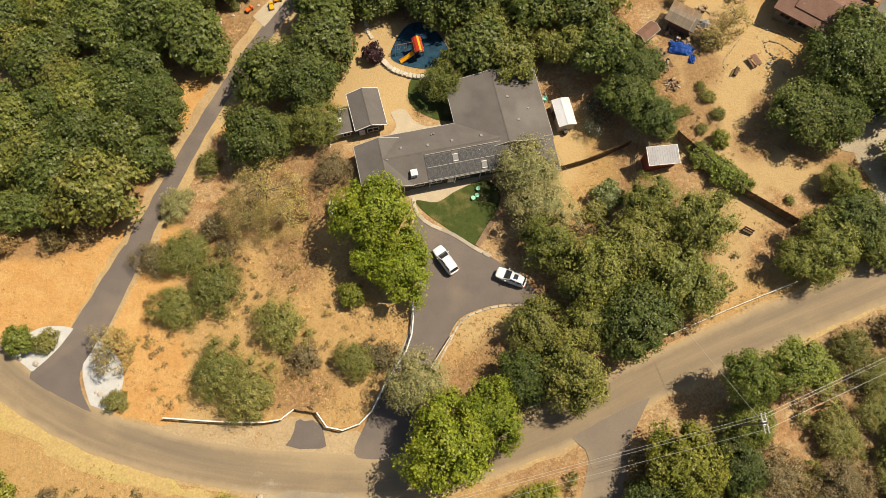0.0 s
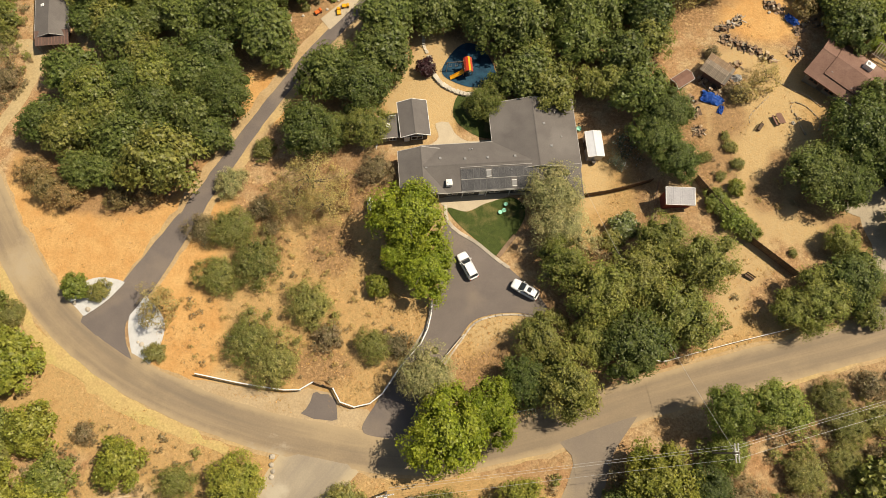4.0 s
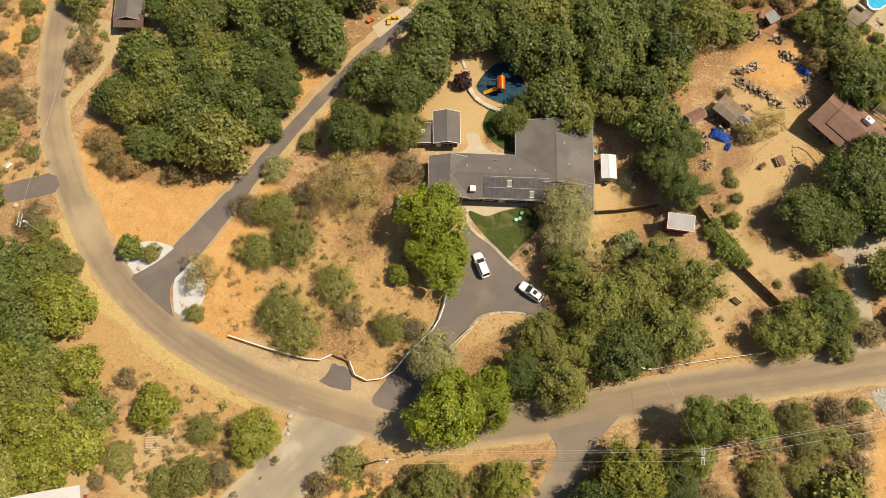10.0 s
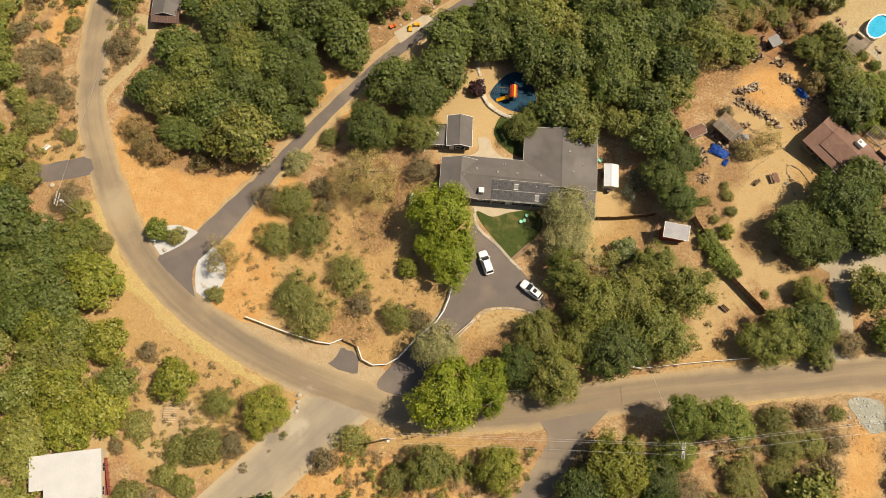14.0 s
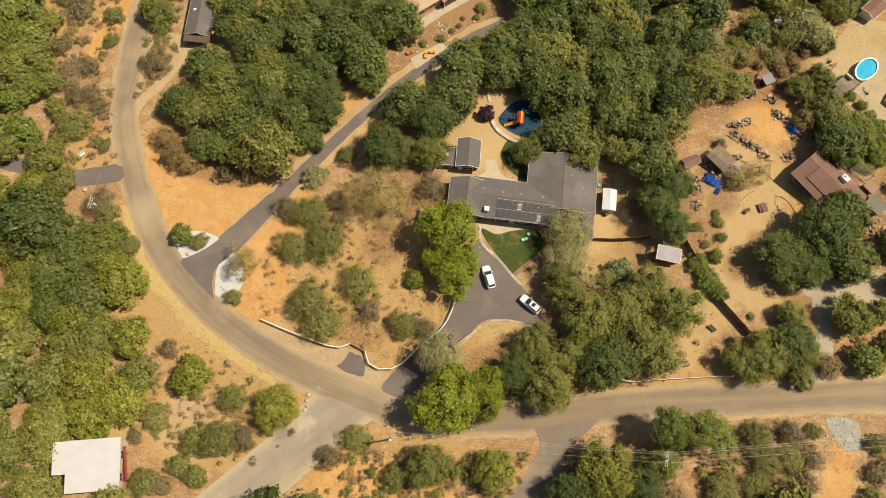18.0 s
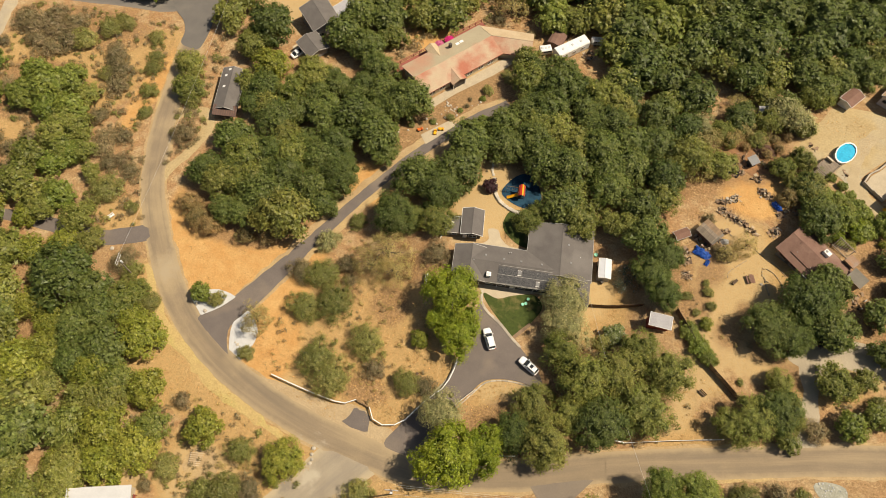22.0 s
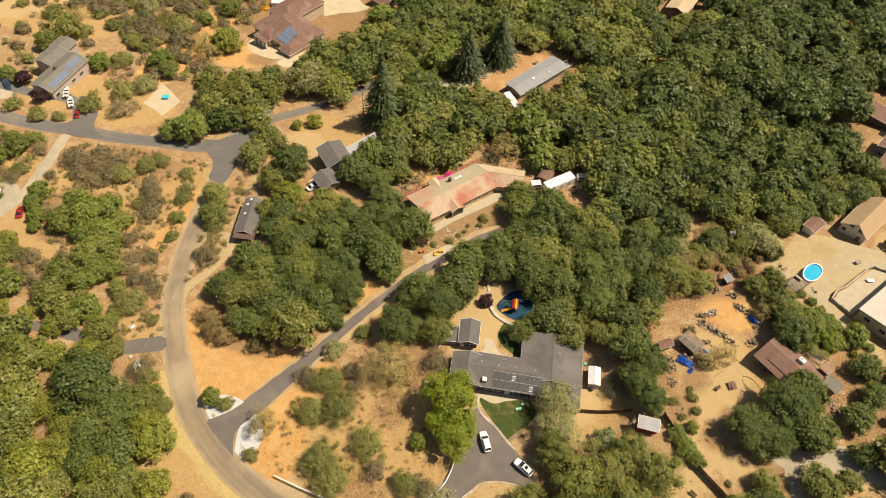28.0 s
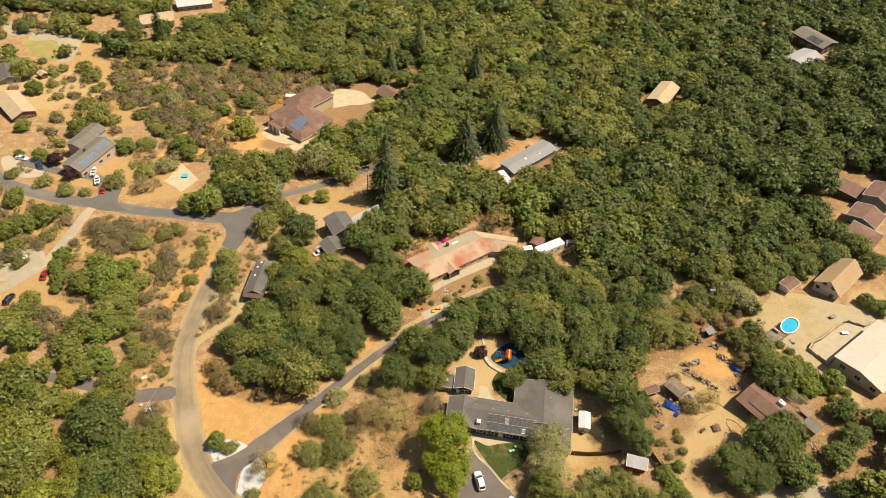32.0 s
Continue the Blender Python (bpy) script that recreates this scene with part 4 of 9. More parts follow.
# ---------------------------------------------------------------- buildings
def gable(t, u0, u1, v0, v1, eave, ridge, wall, roof, axis="x", base=-2.0, over=0.45, thick=0.16, fascia=M_WHITE, lower=""):
    """Walls up to a gable and a roof of two slabs over them; the ridge runs along the axis."""
    a, b, c0, c1 = (u0, u1, v0, v1) if axis == "x" else (v0, v1, u0, u1)
    cm = (c0 + c1) / 2
    slope = (ridge - eave) / (cm - c0)
    w = [(c0 + over, base), (c1 - over, base), (c1 - over, eave + slope * over - thick), (cm, ridge - thick), (c0 + over, eave + slope * over - thick)]
    part("wall", extrude(w, a + over, b - over, axis), wall, t)
    for s, name in ((-1, "roof"), (1, "roof")):
        e = c0 if s < 0 else c1
        pr = [(e, eave), (cm, ridge), (cm, ridge - thick), (e, eave - thick)]
        r = part(name, extrude(pr, a, b, axis), roof, t)
        f0, f1 = (e - 0.03, e + 0.03)
        g = extrude([(f0, eave - thick - 0.06), (f1, eave - thick - 0.06), (f1, eave + 0.02), (f0, eave + 0.02)], a, b, axis)
        part("fascia", g, fascia, r)
    for q in (a, b):
        pr = [(c0, eave + 0.015), (cm, ridge + 0.015), (c1, eave + 0.015), (c1, eave - thick - 0.05), (cm, ridge - thick - 0.05), (c0, eave - thick - 0.05)]
        part("barge_board", extrude(pr, q - 0.04, q + 0.04, axis), fascia, t)
    cap = [(cm - 0.16, ridge - slope * 0.16 + 0.035), (cm, ridge + 0.035), (cm + 0.16, ridge - slope * 0.16 + 0.035), (cm, ridge - 0.05)]
    part("ridge_cap", extrude(cap, a, b, axis), roof, t)
    return slope


def hip(t, u0, u1, v0, v1, eave, ridge, wall, roof, base=-2.0, over=0.5, run=None, fascia=M_WHITE):
    """Walls and a hipped roof whose ridge runs along the longer side."""
    part("wall", boxed(u0 + over, v0 + over, base, u1 - over, v1 - over, eave - 0.1), wall, t)
    lx, ly = u1 - u0, v1 - v0
    k = (min(lx, ly) / 2) if run is None else run
    if lx >= ly:
        ra, rb = (u0 + k, (v0 + v1) / 2), (u1 - k, (v0 + v1) / 2)
    else:
        ra, rb = ((u0 + u1) / 2, v0 + k), ((u0 + u1) / 2, v1 - k)
    bm = bmesh.new()
    c = [bm.verts.new(p) for p in ((u0, v0, eave), (u1, v0, eave), (u1, v1, eave), (u0, v1, eave))]
    lo = [bm.verts.new((v.co.x, v.co.y, eave - 0.2)) for v in c]
    a, b = bm.verts.new((*ra, ridge)), bm.verts.new((*rb, ridge))
    if lx >= ly:
        fs = [(c[0], c[1], b, a), (c[1], c[2], b), (c[2], c[3], a, b), (c[3], c[0], a)]
    else:
        fs = [(c[0], c[1], a), (c[1], c[2], b, a), (c[2], c[3], b), (c[3], c[0], a, b)]
    for f in fs:
        bm.faces.new(f)
    for i in range(4):
        bm.faces.new((lo[i], lo[(i + 1) % 4], c[(i + 1) % 4], c[i]))
    bm.faces.new(lo[::-1])
    bmesh.ops.recalc_face_normals(bm, faces=bm.faces)
    r = part("roof", bm, roof, t)
    for p0, p1 in ((c_, d_) for c_, d_ in zip(((u0, v0), (u1, v0), (u1, v1), (u0, v1)), ((u1, v0), (u1, v1), (u0, v1), (u0, v0)))):
        g = bmesh.new()
        x0, x1, y0, y1 = min(p0[0], p1[0]) - 0.03, max(p0[0], p1[0]) + 0.03, min(p0[1], p1[1]) - 0.03, max(p0[1], p1[1]) + 0.03
        part("fascia", box(g, x0, y0, eave - 0.24, x1, y1, eave - 0.02), fascia, r)
    g = bmesh.new()
    tube(g, (*ra, ridge + 0.0), (*rb, ridge + 0.0), 0.09, seg=6)
    part("ridge_cap", g, roof, r)


def flat_roof(t, u0, u1, v0, v1, z0, z1, wall, roof, base=-2.0, over=0.3, fascia=M_WHITE):
    """Walls under a low roof that slopes from z0 at v0 to z1 at v1."""
    pr = [(v0 + over, base), (v1 - over, base), (v1 - over, z1 - 0.12), (v0 + over, z0 - 0.12)]
    part("wall", extrude(pr, u0 + over, u1 - over, "x"), wall, t)
    r = part("roof", extrude([(v0, z0), (v1, z1), (v1, z1 - 0.14), (v0, z0 - 0.14)], u0, u1, "x"), roof, t)
    for v, z in ((v0, z0), (v1, z1)):
        part("fascia", boxed(u0, v - 0.03, z - 0.2, u1, v + 0.03, z + 0.02), fascia, r)


def window(t, x, y, z, w, h, face, frame=M_WHITE, name="window"):
    """A window set on a wall that faces s, n, e or w: a frame and a pane."""
    m = pose(x, y, z, 0, 0, {"s": 0, "e": 90, "n": 180, "w": -90}[face])
    bm = bmesh.new()
    for a in (-w / 2, w / 2, 0):
        box(bm, a - 0.05, -0.07, -h / 2, a + 0.05, 0.03, h / 2)
    for b in (-h / 2, h / 2):
        box(bm, -w / 2 - 0.05, -0.075, b - 0.05, w / 2 + 0.05, 0.03, b + 0.05)
    f = part(name, bm, frame, t, m=m)
    part("pane", boxed(-w / 2 + 0.05, -0.03, -h / 2 + 0.05, w / 2 - 0.05, 0.0, h / 2 - 0.05), M_GLASS, f)
    return f


def door(t, x, y, z, w, h, face, mat=M_WHITE):
    m = pose(x, y, z, 0, 0, {"s": 0, "e": 90, "n": 180, "w": -90}[face])
    bm = boxed(-w / 2, -0.08, 0, w / 2, 0.02, h)
    for i in (0, 1):
        box(bm, -w * 0.36, -0.1, 0.2 + i * h * 0.46, w * 0.36, -0.07, h * 0.42 + i * h * 0.46)
    f = part("door", bm, mat, t, m=m)
    part("handle", boxed(w * 0.38, -0.14, h * 0.46, w * 0.43, -0.08, h * 0.5), M_ALU, f)


def panels(t, u0, v0, nu, nv, w, h, height, tilt, cell=M_PANEL, skip=(), rz=0):
    """Rows of solar modules that lie along a slope; height gives the roof's level at (u, v)."""
    frame_bm = bmesh.new()
    for a, b, c, d_ in ((-w / 2, -h / 2, w / 2, -h / 2 + 0.035), (-w / 2, h / 2 - 0.035, w / 2, h / 2), (-w / 2, -h / 2, -w / 2 + 0.035, h / 2), (w / 2 - 0.035, -h / 2, w / 2, h / 2)):
        box(frame_bm, a, b, 0, c, d_, 0.045)
    fm = mesh_of("module_frame", frame_bm, M_FRAME if cell is M_PANEL else M_ALU)
    cells = bmesh.new()
    for i in range(6):
        for j in range(10):
            cw, ch = (w - 0.08) / 6, (h - 0.08) / 10
            x0, y0 = -w / 2 + 0.04 + i * cw, -h / 2 + 0.04 + j * ch
            vs = [cells.verts.new(p) for p in ((x0 + 0.008, y0 + 0.008, 0.036), (x0 + cw - 0.008, y0 + 0.008, 0.036), (x0 + cw - 0.008, y0 + ch - 0.008, 0.036), (x0 + 0.008, y0 + ch - 0.008, 0.036))]
            cells.faces.new(vs)
    cmesh = mesh_of("module_face", cells, cell)
    back = mesh_of("backing", boxed(-w / 2 + 0.02, -h / 2 + 0.02, 0.0, w / 2 - 0.02, h / 2 - 0.02, 0.03), M_VENT)
    for j in range(nv):
        for i in range(nu):
            if (i, j) in skip:
                continue
            u, v = u0 + (i + 0.5) * (w + 0.02), v0 + (j + 0.5) * (h * math.cos(radians(tilt)) + 0.05)
            f = part("solar_panel", fm, None, t, "dark solar module in a thin metal frame" if i + j == 0 else "", pose(u, v, height(u, v) + 0.07, tilt))
            part("module_face", cmesh, None, f), part("backing", back, None, f)


# ---- the main house: a long bar with a small west cross wing and a large east wing
HOUSE = thing("house", 3.1, 49.5, -0.9, 11, "single-storey ranch house with grey shingle roof and solar panels", "house")
gable(HOUSE, -11.2, 7.6, -6.2, 2.4, 2.9, 4.45, M_WALL_DARK, M_ROOF, fascia=M_TRIM)
gable(HOUSE, -15.0, -7.4, -6.3, 1.6, 2.9, 4.45, M_WALL_DARK, M_ROOF, axis="y", fascia=M_TRIM)
gable(HOUSE, 0.7, 15.1, -3.0, 9.3, 2.9, 4.75, M_WALL_DARK, M_ROOF, axis="y", fascia=M_TRIM)
flat_roof(HOUSE, 7.7, 14.8, -8.4, -2.6, 2.75, 3.35, M_WALL_DARK, M_ROOF, fascia=M_TRIM)
panels(HOUSE, -5.1, -6.0, 12, 2, 1.0, 1.72, lambda u, v: 2.9 + (v + 6.2) * 0.356, 19.6, skip=((4, 1), (8, 0)))
for v in (-6.05, -4.25, -2.42):
    part("panel_rail", boxed(-5.15, -0.035, 0.1, 7.15, 0.035, 0.16), M_TRIM, HOUSE, "pale rail between the panel rows", pose(0, v, 2.9 + (v + 6.2) * 0.356, 19.6))
for u, v in ((-0.55, -3.5), (3.55, -5.2)):
    hatch = part("roof_hatch", boxed(-0.4, -0.55, 0, 0.4, 0.55, 0.12, 0.02), M_VENT, HOUSE, "small roof light between the panels", pose(u, v, 2.9 + (v + 6.2) * 0.356, 19.6))
    for a, b in ((-0.55, -0.45), (0.45, 0.55)):
        part("flashing", boxed(-0.42, a, 0.1, 0.42, b, 0.15), M_WHITE, hatch)
for u, v in ((-8.2, -0.5), (-4.2, -0.9), (-0.5, -0.9), (4.0, -0.9), (9.4, 4.5), (10.2, 0.5), (-10.6, -2.0), (-10.4, -5.0)):
    z = 4.45 - abs(v + 1.85) * 0.356 if u < 8 and u > -10 else (4.75 - abs(u - 7.8) * 0.26 if u > 8 else 4.3)
    bm = boxed(-0.2, -0.2, -0.1, 0.2, 0.2, 0.14, 0.03)
    part("roof_vent", bm, M_VENT, HOUSE, m=pose(u, v, z))
for u, v in ((11.5, 6.5), (12.2, 2.2), (-2.8, 1.0), (-3.2, 0.9), (3.2, -3.2)):
    z = 4.45 - abs(v + 1.85) * 0.356 if u < 5 else 4.75 - abs(u - 7.8) * 0.26
    part("vent_pipe", tube(bmesh.new(), (0, 0, -0.2), (0, 0, 0.35), 0.07), M_ALU, HOUSE, m=pose(u, v, z))
for u in (-6.5, -3.8, 0.5, 4.6):
    window(HOUSE, u, -5.72, 1.5, 1.6, 1.2, "s")
window(HOUSE, -12.6, -5.82, 1.5, 1.4, 1.1, "s"), window(HOUSE, -14.55, -2, 1.5, 1.6, 1.1, "w"), window(HOUSE, -14.55, 1, 1.5, 1.0, 1.1, "w")
window(HOUSE, 14.45, 1.0, 1.5, 1.4, 1.1, "e"), window(HOUSE, 14.45, 5.5, 1.5, 1.4, 1.1, "e"), window(HOUSE, -5, 1.95, 1.5, 1.5, 1.1, "n"), window(HOUSE, 9, 8.36, 1.5, 1.6, 1.1, "n")
door(HOUSE, -1.6, -5.74, 0.05, 0.95, 2.05, "s"), door(HOUSE, -2.2, 1.96, 0.05, 1.8, 2.05, "n", M_GLASS)
# porch posts under the south eave
for u in (-8.8, -4.9, -1.0, 2.9, 6.8):
    part("porch_post", boxed(u - 0.06, -6.1, -0.3, u + 0.06, -5.98, 2.8), M_WHITE, HOUSE)
# roof cooler
cooler = thing("roof_cooler", *(HOUSE.matrix_basis @ Vector((-7.1, -4.75, 0)))[:2], -0.9 + 3.42, 11, "white square evaporative cooler on the roof", "cooler")
part("body", boxed(-0.5, -0.5, -0.25, 0.5, 0.5, 0.75, 0.04), M_WHITE, cooler)
for w in range(4):
    for z in (0.08, 0.22, 0.36, 0.5):
        part("louvre", boxed(-0.4, -0.53, z, 0.4, -0.49, z + 0.07), M_METAL, cooler, m=pose(0, 0, 0, 0, 0, 90 * w))
bm = bmesh.new()
tube(bm, (0, 0, 0.75), (0, 0, 0.8), 0.32, 0.3, 14)
part("fan_cover", bm, M_METAL, cooler)

# ---- the annex north-west of it
ANNEX = thing("guest_cottage", -10.0, 54.6, -1.5, 13, "small cottage with grey gable roof and white trim", "cottage")
gable(ANNEX, -2.5, 2.5, -3.2, 3.2, 3.1, 4.1, M_WALL_DARK, M_ROOF, axis="y")
window(ANNEX, 0.3, -2.78, 1.6, 1.8, 1.1, "s"), window(ANNEX, 2.06, 0.5, 1.6, 1.2, 1.0, "e"), door(ANNEX, -1.4, -2.78, 0.1, 0.9, 2.0, "s")
LEANTO = thing("storage_shed", -13.95, 52.8, -1.5, 13, "low flat-roofed grey storage shed with a skylight", "shed")
flat_roof(LEANTO, -1.55, 1.5, -1.95, 1.95, 2.5, 2.7, M_WALL_GREY, M_ROOF)
part("skylight", boxed(-0.5, -0.1, 2.5, 0.2, 0.6, 2.78, 0.03), M_WHITE, LEANTO, "white domed skylight")
window(LEANTO, 0.5, -1.68, 1.4, 1.1, 0.9, "s")
single("concrete_step", boxed(-1.6, -0.7, -0.6, 1.6, 0.7, 0.16, 0.03), M_WHITE, "white concrete landing beside the shed", "step", pose(-14.2, 50.1, -1.2, 0, 0, 13))
single("concrete_step", boxed(-0.6, -1.5, -0.6, 0.6, 1.5, 0.14, 0.03), M_WHITE, "white concrete walk beside the house wall", "walk", pose(-12.3, 49.0, -1.2, 0, 0, 13))

SHED2 = thing("garden_shed", 20.6, 54.2, gz(20.6, 54.2), 11, "small white metal garden shed with a dark door side", "shed")
gable(SHED2, -1.4, 1.4, -2.3, 2.3, 2.1, 2.45, M_METAL, M_SHEET_WHITE, axis="y", over=0.12)
door(SHED2, -1.27, 0.4, 0.05, 1.3, 1.8, "w", M_WALL_DARK)
part("rain_barrel", tube(bmesh.new(), (0, 0, -0.3), (0, 0, 0.9), 0.35, 0.33, 12), M_WALL_DARK, SHED2, "dark barrel", pose(-0.2, -2.7, 0))
SHED3 = thing("garden_shed", 33.6, 44.8, gz(33.6, 44.8), 5, "metal-roofed shed with barn-red walls and white trim", "shed")
flat_roof(SHED3, -2.35, 2.35, -1.4, 1.4, 2.5, 2.9, M_WALL_RED, M_ROOF_PALE)
for u in np.arange(-2.2, 2.3, 0.36):
    part("roof_rib", extrude([(-1.4, 2.5), (1.4, 2.9), (1.4, 2.93), (-1.4, 2.53)], u, u + 0.05, "x"), M_ROOF_PALE, SHED3)
for u in (-2.37, 2.33):
    part("trim", extrude([(-1.42, 2.4), (1.42, 2.8), (1.42, 2.95), (-1.42, 2.55)], u, u + 0.08, "x"), M_WHITE, SHED3)

# ---- neighbours
def simple_house(name, x, y, rz, w, d_, eave, rise, wall, roof, label, form="gable", axis="x", cat="house", lift=0.0, wins=True, fascia=M_TRIM, sash=M_TRIM):
    t = thing(name, x, y, gz(x, y) + lift, rz, label, cat)
    if form == "gable":
        gable(t, -w / 2, w / 2, -d_ / 2, d_ / 2, eave, eave + rise, wall, roof, axis, fascia=fascia)
    elif form == "hip":
        hip(t, -w / 2, w / 2, -d_ / 2, d_ / 2, eave, eave + rise, wall, roof, fascia=fascia)
    else:
        flat_roof(t, -w / 2, w / 2, -d_ / 2, d_ / 2, eave, eave + rise, wall, roof, fascia=fascia)
    if wins:
        for k in range(int(w / 4)):
            u = -w / 2 + 2.2 + k * 4
            if u < w / 2 - 1.2:
                window(t, u, -d_ / 2 + (0.5 if form == "hip" else 0.44 if form == "gable" else 0.29), 1.5, 1.6, 1.1, "s", sash)
        for k in range(int(d_ / 4)):
            v = -d_ / 2 + 2.2 + k * 4
            o = 0.5 if form == "hip" else 0.44 if form == "gable" else 0.29
            window(t, w / 2 - o, v, 1.5, 1.4, 1.1, "e", sash), window(t, -w / 2 + o, v, 1.5, 1.4, 1.1, "w", sash)
    return t


BROWN = thing("house", 61.2, 68.2, gz(61.2, 68.2) - 0.55, -33.5, "ranch house with a brown shingle roof and white gutters", "house")
gable(BROWN, -6.9, 6.9, -4.65, 4.65, 2.75, 4.3, M_WALL_TAUPE, M_ROOF_BROWN, fascia=M_WALL_BROWN, over=0.9)
part("upper_roof", extrude([(-3.2, 3.42), (0, 4.48), (3.2, 3.42), (3.2, 3.2), (0, 4.3), (-3.2, 3.2)], -4.3, 6.95), M_ROOF_BROWN, BROWN, "slightly raised upper part of the roof")
gable(BROWN, 2.6, 7.6, -7.4, 0.4, 2.62, 3.6, M_WALL_TAUPE, M_ROOF_BROWN, axis="y", fascia=M_WALL_BROWN)
for u0, u1, v in ((0.7, 2.6, -4.72), (2.7, 5.0, -7.46)):
    part("gutter", boxed(u0, v - 0.09, 2.62, u1, v + 0.05, 2.78, 0.02), M_WHITE, BROWN, "white eaves gutter")
part("gutter", boxed(7.55, -7.2, 2.55, 7.7, -3.4, 2.72, 0.02), M_WHITE, BROWN, "white eaves gutter")
for u, v in ((-3.4, -2.2), (0.6, -2.6), (5.6, -1.3)):
    part("roof_vent", boxed(-0.18, -0.18, -0.15, 0.18, 0.18, 0.16, 0.03), M_VENT, BROWN, m=pose(u, v, 4.3 - abs(v) * 0.333))
part("skylight", boxed(-0.45, -0.35, -0.05, 0.45, 0.35, 0.1, 0.02), M_GLASS, BROWN, "dark roof light", pose(4.6, 1.6, 3.95, -18))
for u in (-4.6, -1.6):
    window(BROWN, u, -3.77, 1.5, 1.6, 1.1, "s", M_WALL_BROWN)
window(BROWN, -6.02, 0.6, 1.5, 1.5, 1.1, "w", M_WALL_BROWN), door(BROWN, -3.1, -3.77, 0.3, 0.95, 2.05, "s", M_WALL_DARK)
c2 = thing("roof_cooler", *(BROWN.matrix_basis @ Vector((0.6, 2.0, 0)))[:2], gz(61.2, 68.2) + 3.9, -33.5, "white evaporative cooler on the brown roof", "cooler")
part("body", boxed(-0.75, -0.55, -0.6, 0.75, 0.55, 0.5, 0.05), M_WHITE, c2), part("fan_cover", tube(bmesh.new(), (-0.3, 0, 0.5), (-0.3, 0, 0.56), 0.3, 0.27, 12), M_VENT, c2)
simple_house("porch", 69.8, 66.2, -33.5, 3.6, 3.0, 2.3, 0.25, M_WALL_TAUPE, M_ROOF_OLD, "low weathered porch roof beside the brown house", "flat", cat="porch", lift=0.2, wins=False, fascia=M_WOOD)
simple_house("shed", 68.6, 70.0, -33.5, 2.4, 2.2, 2.3, 0.2, M_WALL_TAUPE, M_ROOF_RUST, "small shed with a rusty sheet roof", "flat", cat="shed", wins=False, fascia=M_WOOD)
WH = simple_house("house", -58.3, -25.4, 22, 9.8, 9.4, 2.9, 0.3, M_WALL_CREAM, M_ROOF_WHITE, "house with a flat white coated roof", "flat", lift=0.6)
flat_roof(WH, -7.4, -4.7, -1.2, 4.6, 2.86, 3.15, M_WALL_CREAM, M_ROOF_WHITE)
CABIN = simple_house("cabin", -80.5, 74.2, 13, 6.0, 12.6, 2.7, 1.2, M_WALL_BROWN, M_ROOF, "long brown cabin with a dark shingle roof and skylights", axis="y", cat="cabin")
for u, v in ((-1.6, 3.6), (-1.4, 0.2), (-0.9, 5.4)):
    part("skylight", boxed(-0.35, -0.3, -0.05, 0.35, 0.3, 0.12, 0.02), M_WHITE, CABIN, "small white roof light", pose(u, v, 3.9 - abs(u) * 0.4, 0, -21.8))
simple_house("house", -68.3, 104.2, -41, 9, 8.2, 4.3, 1.3, M_WALL_GREY, M_ROOF, "two-storey house with a dark grey gable roof")
simple_house("house_wing", -66.3, 94.4, -35, 6.4, 6.4, 2.8, 1.1, M_WALL_GREY, M_ROOF, "lower wing with a dark grey gable roof", cat="house")
simple_house("carport", -62.4, 112, 60, 12, 3.6, 3.2, 0.2, M_WALL_GREY, M_ROOF_PALE, "long pale-roofed carport behind the grey house", "flat", cat="carport", wins=False, fascia=M_WHITE)
RED = thing("house", -31.9, 87.0, gz(-31.9, 87.0), 52.9, "long ranch house with a faded, patchy red and tan roof", "house")
# a long bar whose east end bends away; four roof planes meet at the bend
red_eave, red_ridge = 2.75, 4.25
red_sw, red_nw, red_bn, red_ne, red_se, red_valley = (-0.4, 0.0), (-0.7, 10.6), (23.5, 11.0), (34.4, 0.9), (29.2, -4.3), (23.7, 0.2)
red_rw, red_bend, red_re = (-0.6, 5.2), (23.6, 5.6), (31.8, -1.7)


def roof_plane(t, low, high, mat, fascia, label=""):
    """One slab of roof from its eave line to its ridge line."""
    bm = bmesh.new()
    ring = [(*p, red_eave) for p in low] + [(*p, red_ridge) for p in high]
    up = [bm.verts.new(p) for p in ring]
    dn = [bm.verts.new((p[0], p[1], p[2] - 0.16)) for p in ring]
    bm.faces.new(up), bm.faces.new(dn[::-1])
    for k in range(len(up)):
        bm.faces.new((up[k], dn[k], dn[(k + 1) % len(up)], up[(k + 1) % len(up)]))
    bmesh.ops.recalc_face_normals(bm, faces=bm.faces)
    r = part("roof", bm, mat, t, label)
    (x0, y0), (x1, y1) = low
    n_ = math.hypot(x1 - x0, y1 - y0)
    part("fascia", boxed(0, -0.03, -0.24, n_, 0.03, -0.02), fascia, r, m=pose(x0, y0, red_eave, 0, 0, math.degrees(math.atan2(y1 - y0, x1 - x0))))


roof_plane(RED, (red_sw, red_valley), (red_bend, red_rw), M_ROOF_RED, M_WALL_RED, "tan roof slope with faded red patches")
roof_plane(RED, (red_nw, red_bn), (red_bend, red_rw), M_ROOF_FADED, M_WALL_RED, "greyish tan roof slope")
roof_plane(RED, (red_bn, red_ne), (red_re, red_bend), M_ROOF_TAN, M_WALL_RED, "pale tan roof slope")
roof_plane(RED, (red_valley, red_se), (red_re, red_bend), M_ROOF_RED, M_WALL_RED, "faded red roof slope")
part("wall", extrude([(0.5, -2.0), (10.1, -2.0), (10.1, 2.7), (5.4, 4.0), (0.5, 2.7)], 0.0, 22.6), M_WALL_CREAM, RED)
